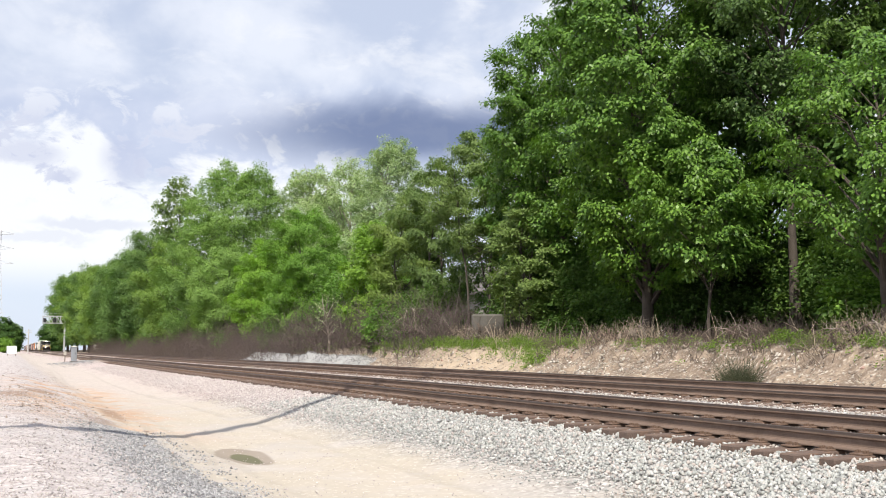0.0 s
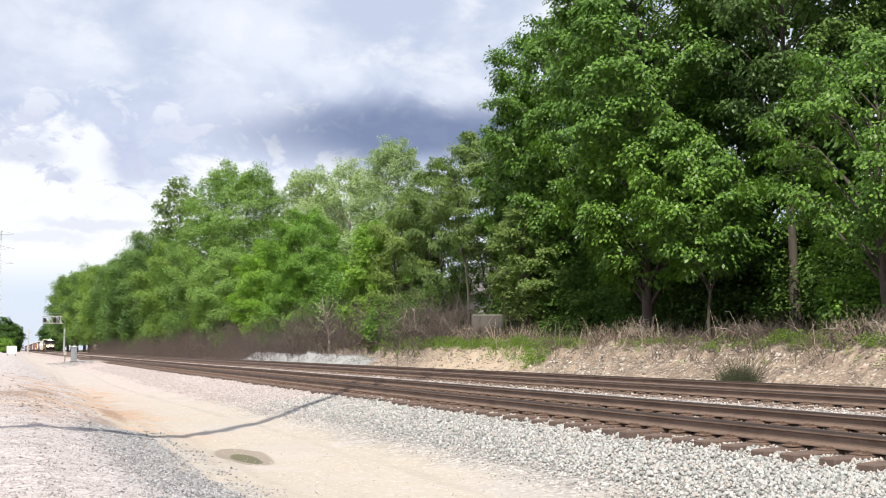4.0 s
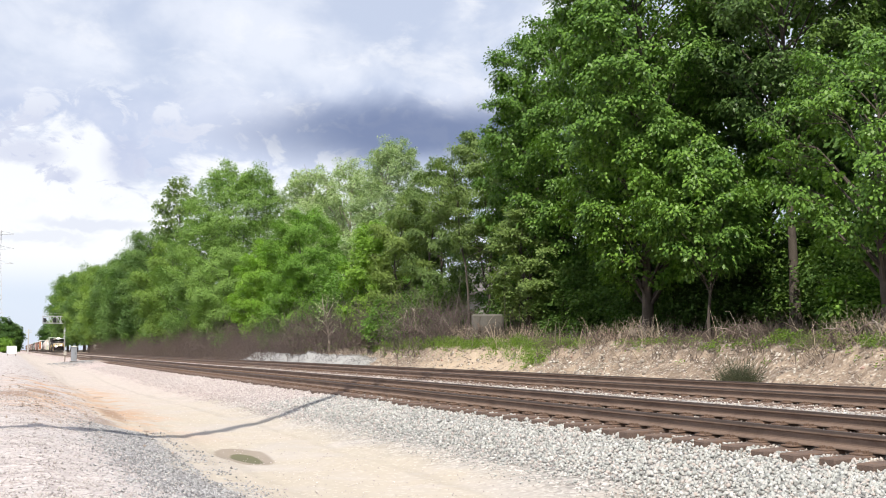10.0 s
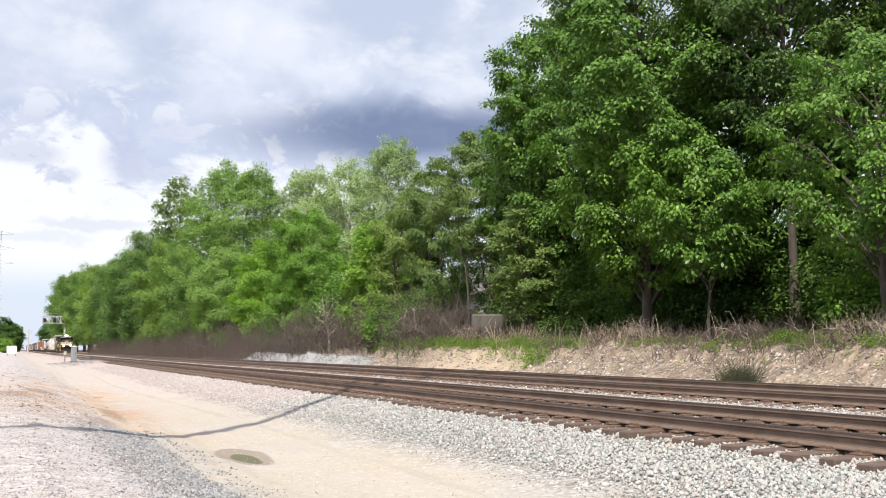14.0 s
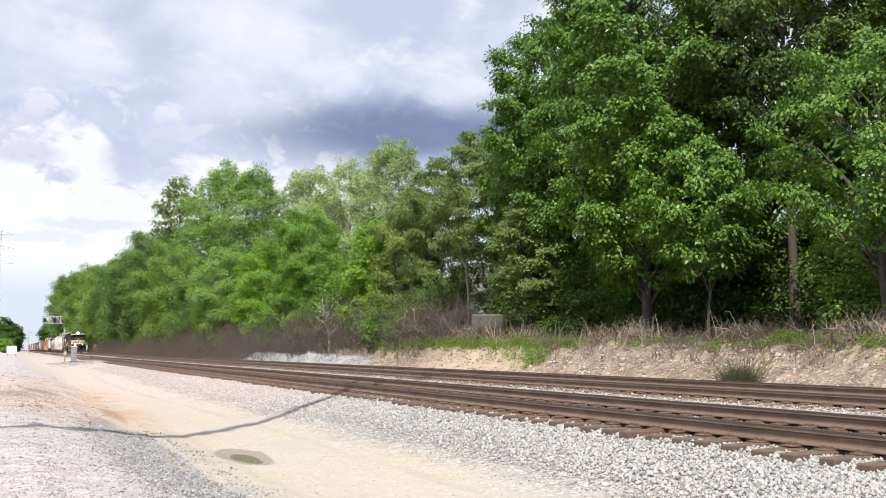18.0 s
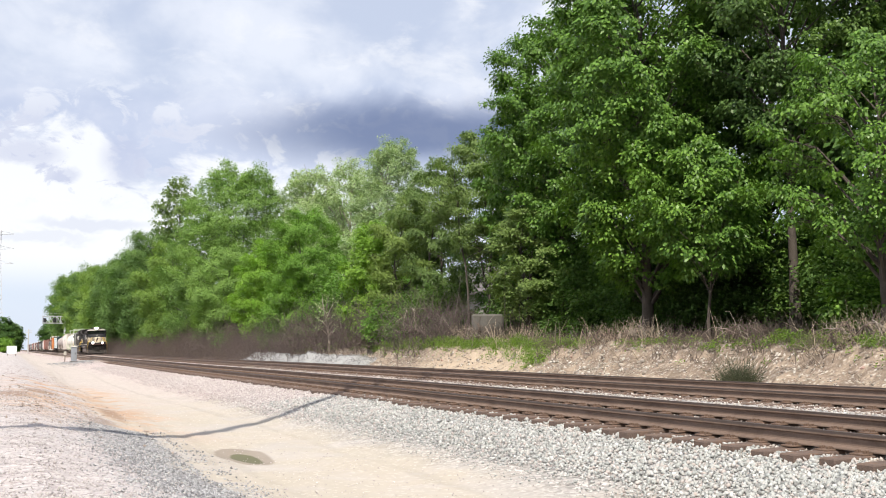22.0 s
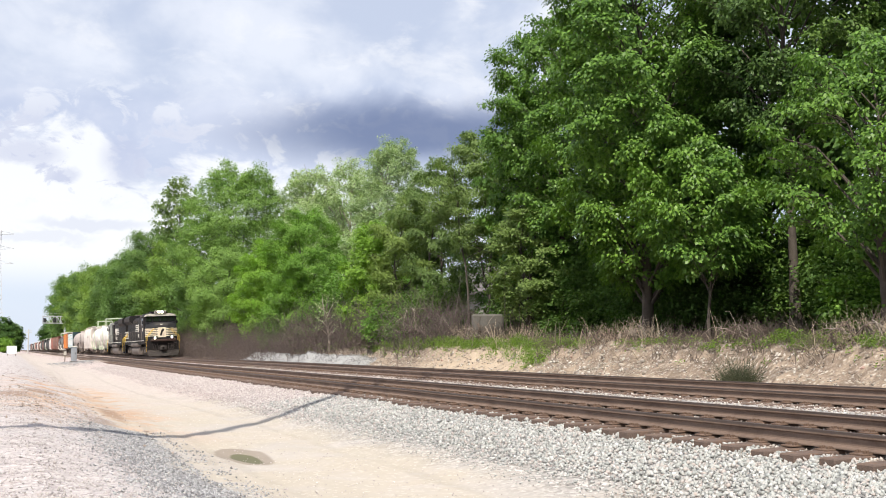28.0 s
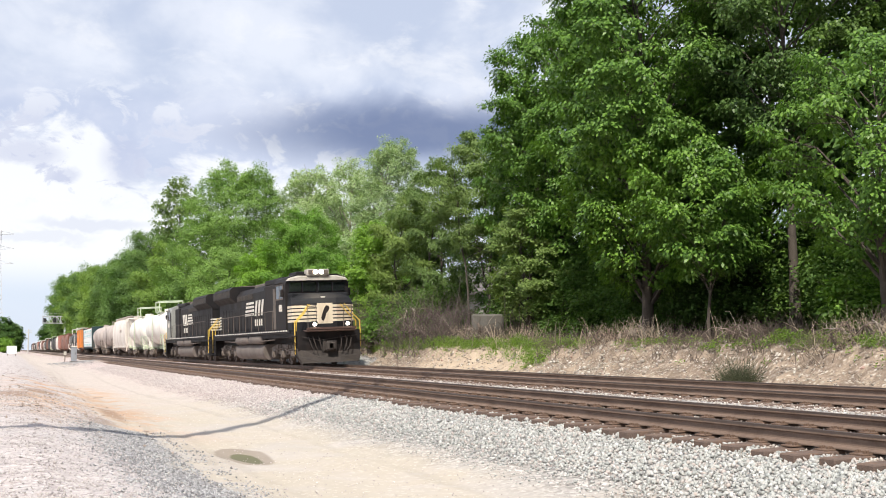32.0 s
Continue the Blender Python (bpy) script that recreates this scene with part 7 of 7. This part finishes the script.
def signal_bridge(y):
    """Cantilever signal gantry reaching over both tracks, with hooded signal heads."""
    c = tagged(new("signal_gantry"), "pale steel cantilever signal gantry over both tracks", "signal gantry")
    c.matrix_basis = pose(0, y, 0)
    s = Shape()
    s.rod((16.4, 0, -0.4), (16.4, 0, 12.4), 0.30, 0.22, n=12)
    part("mast", s, M_STEEL, c)
    lo, hi, a, b = 9.0, 12.0, 9.3, 16.2
    n = 6
    for yy in (-0.5, 0.5):
        s = Shape()
        s.rod((a, yy, lo + 0.7), (b, yy, lo + 0.7), 0.16, n=6)
        s.rod((a, yy, hi), (b, yy, hi), 0.16, n=6)
        for k in range(n + 1):
            x = a + (b - a) * k / n
            s.rod((x, yy, lo + 0.7), (x, yy, hi), 0.09, n=6)
        for k in range(n):
            x, x2 = a + (b - a) * k / n, a + (b - a) * (k + 1) / n
            s.rod((x, yy, lo + 0.7 if k % 2 else hi), (x2, yy, hi if k % 2 else lo + 0.7), 0.08, n=6)
        part("truss", s, M_STEEL, c)
    s = Shape()
    s.box((a, -0.6, lo + 0.55), (b, 0.6, lo + 0.66))
    part("catwalk", s, M_STEEL, c)
    s = Shape()
    s.bend([(a, -0.65, lo + 0.66), (a, -0.65, hi + 1.0), (b, -0.65, hi + 1.0)], 0.05, 6)
    part("catwalk_rail", s, M_STEEL, c)
    for x in (10.0, 13.1):
        s = Shape()
        s.box((x - 0.5, -0.85, lo + 0.9), (x + 0.5, -0.70, lo + 2.4), 0.05)
        h = part("signal_head", s, M_DARKSTEEL, c, "black signal backboard with hoods")
        for k in range(3):
            s = Shape()
            s.rod((x, -0.85, lo + 1.2 + 0.45 * k), (x, -1.15, lo + 1.2 + 0.45 * k), 0.16, n=10)
            part("hood", s, M_DARKSTEEL, h)
    s = Shape()
    for k in (-0.25, 0.25):
        s.rod((16.4 + k, -0.34, 0.0), (16.4 + k, -0.34, 9.0), 0.03, n=5)
    for k in range(21):
        s.rod((16.15, -0.34, 0.4 + 0.4 * k), (16.65, -0.34, 0.4 + 0.4 * k), 0.02, n=5)
    part("mast_ladder", s, M_STEEL, c)


signal_bridge(385.0)


def line_pole(x, y, tall, label, arms=2):
    z = float(height(x, y))
    c = tagged(new("utility_pole"), label, "utility pole")
    c.matrix_basis = pose(x, y, z)
    s = Shape()
    s.rod((0, 0, -0.5), (0, 0, tall), 0.28, 0.20, n=10)
    part("pole", s, M_PALEPOLE, c)
    for k in range(arms):
        s = Shape()
        s.box((-1.3, -0.07, tall - 0.7 - 1.1 * k), (1.3, 0.07, tall - 0.55 - 1.1 * k), 0.01)
        a = part("crossarm", s, M_PALEPOLE, c)
        for hx in (-1.2, -0.6, 0.6, 1.2):
            s = Shape()
            s.rod((hx, 0, tall - 0.55 - 1.1 * k), (hx, 0, tall - 0.35 - 1.1 * k), 0.06, 0.03, n=8)
            part("insulator", s, M_STEEL, a)


line_pole(6.2, 470.0, 9.5, "pale weathered line pole far along the yard", 1)
line_pole(6.9, 520.0, 9.5, "pale weathered line pole far along the yard", 1)


def pylon(x, y, tall):
    """A distant lattice transmission tower."""
    c = tagged(new("transmission_tower"), "pale lattice transmission tower far beyond the yard", "transmission tower")
    c.matrix_basis = pose(x, y, -0.5)
    s = Shape()
    w0, w1 = 3.2, 0.6
    lev = [(k / 9) * tall for k in range(10)]

    def corner(i, z):
        w = w0 + (w1 - w0) * min(1.0, z / (tall * 0.8))
        return (w * (1 if i in (0, 1) else -1), w * (1 if i in (0, 3) else -1), z)
    for i in range(4):
        for a, b in zip(lev, lev[1:]):
            s.rod(corner(i, a), corner(i, b), 0.11, n=4)
            s.rod(corner(i, a), corner((i + 1) % 4, b), 0.06, n=4)
            s.rod(corner((i + 1) % 4, a), corner(i, b), 0.06, n=4)
    part("lattice", s, M_STEEL, c)
    for k in (0.72, 0.84, 0.96):
        s = Shape()
        for sx in (-1, 1):
            s.rod((sx * 0.5, 0, tall * k), (sx * 6.0, 0, tall * k + 0.5), 0.10, n=4)
            s.rod((sx * 0.5, 0, tall * k + 1.6), (sx * 6.0, 0, tall * k + 0.5), 0.08, n=4)
        part("crossarm", s, M_STEEL, c)


pylon(-6.6, 520.0, 55.0)


def steel_pole():
    """A tall steel transmission pole that stands in the yard and casts its shadow over the line."""
    x, y = -1.65, 11.3
    z = float(height(x, y))
    tall = 36.5
    c = tagged(new("transmission_pole"), "tall tapered steel transmission pole in the gravel yard", "transmission pole")
    c.matrix_basis = pose(x, y, z)
    s = Shape()
    s.rod((0, 0, -0.5), (0, 0, tall), 0.17, 0.07, n=14)
    part("pole", s, M_STEEL, c)
    for k, w in ((24.5, 0.30), (30.0, 0.26)):
        for sx in (-1, 1):
            s = Shape()
            s.rod((0, 0, k), (sx * 0.83 * 2.0, -sx * 0.555 * 2.0, k + 0.5), w * 0.4, 0.08, n=8)
            arm = part("arm", s, M_STEEL, c)
            s = Shape()
            s.rod((sx * 1.62, -sx * 1.08, k + 0.45), (sx * 1.62, -sx * 1.08, k - 1.0), 0.09, n=8)
            part("insulator", s, M_GREYCAB, arm)


steel_pole()


def concrete_block():
    x, y = 19.4, 43.3
    c = tagged(new("concrete_block"), "weathered grey concrete block half hidden by weeds", "concrete block")
    c.matrix_basis = pose(x, y, float(height(x, y)) - 0.1, 0, 0, -24)
    s = Shape()
    s.box((-0.70, -0.5, 0.0), (0.70, 0.5, 1.35), 0.08)
    part("block", s, M_CONCRETE, c)


concrete_block()


def house(x, y, wide, long, eave, ridge, label, wall_mat):
    """A plain house behind the trees, its ridge along the line."""
    z = float(height(x, y))
    c = tagged(new("house"), label, "house")
    c.matrix_basis = pose(x, y, z)
    s = Shape()
    s.prism([(-wide / 2, -0.3), (wide / 2, -0.3), (wide / 2, eave), (0, ridge - 0.15), (-wide / 2, eave)], 1, -long / 2, long / 2)
    part("wall", s, wall_mat, c)
    for side in (-1, 1):
        s = Shape()
        s.prism([(side * (wide / 2 + 0.5), eave - 0.32), (0, ridge - 0.1), (0, ridge + 0.08), (side * (wide / 2 + 0.5), eave - 0.14)], 1, -long / 2 - 0.4, long / 2 + 0.4)
        part("roof", s, M_ROOF, c)
    for k in range(4):
        s = Shape()
        yy = -long / 2 + long * (k + 0.5) / 4
        s.box((-wide / 2 - 0.03, yy - 0.55, 1.0), (-wide / 2 + 0.02, yy + 0.55, 2.2), 0.01)
        w = part("window", s, M_WHITE, c)
        s = Shape()
        s.box((-wide / 2 - 0.05, yy - 0.47, 1.08), (-wide / 2 - 0.031, yy + 0.47, 2.12))
        part("pane", s, M_CABGLASS, w)


house(33.0, 66.0, 8.0, 19.0, 3.7, 6.0, "pale low house with a grey roof behind the trees", M_SIDING)
house(33.0, 37.0, 8.0, 12.0, 2.8, 4.7, "grey outbuilding in the shade behind the trees", M_CONCRETE)


# ---- what moves ----
def nose_at(t):
    """Where the train's nose is along the line at t seconds: it gathers speed slowly from 11.7 to 14.3 metres a second."""
    left = 32.0 - t
    return 45.8 + 14.3 * left - 0.0405 * left * left


def motions():
    times = [k * 1.0 for k in range(33)]
    for thing, back, turned in ROLLING:
        walk(thing, [(t, pose(LINE_X, nose_at(t) + back, LINE_Z, 0, LINE_TILT if not turned else -LINE_TILT, 180 if turned else 0)) for t in times])
    # the locomotives' wheels roll along the rail
    for wheel, radius, sense, y in TURNING:
        rows = []
        for k in range(961):
            t = k / 30.0
            angle = sense * (nose_at(0.0) - nose_at(t)) / radius
            rows.append((t, Matrix.Translation((0, y, radius)) @ Matrix.Rotation(angle, 4, "X")))
        walk(wheel, rows)

    # the wind stirs the nearest crowns and shrubs a little
    for foliage, place, amount, beat in SWAYING:
        rows = []
        for k in range(81):
            t = k * 0.4
            a = amount * (math.sin(t * beat * 1.7) + 0.6 * math.sin(t * beat * 3.1 + 1.0))
            b = amount * (math.sin(t * beat * 1.9 + 2.0) + 0.5 * math.sin(t * beat * 3.9))
            rows.append((t, pose(*place, a, b, a * 0.7)))
        walk(foliage, rows)


motions()
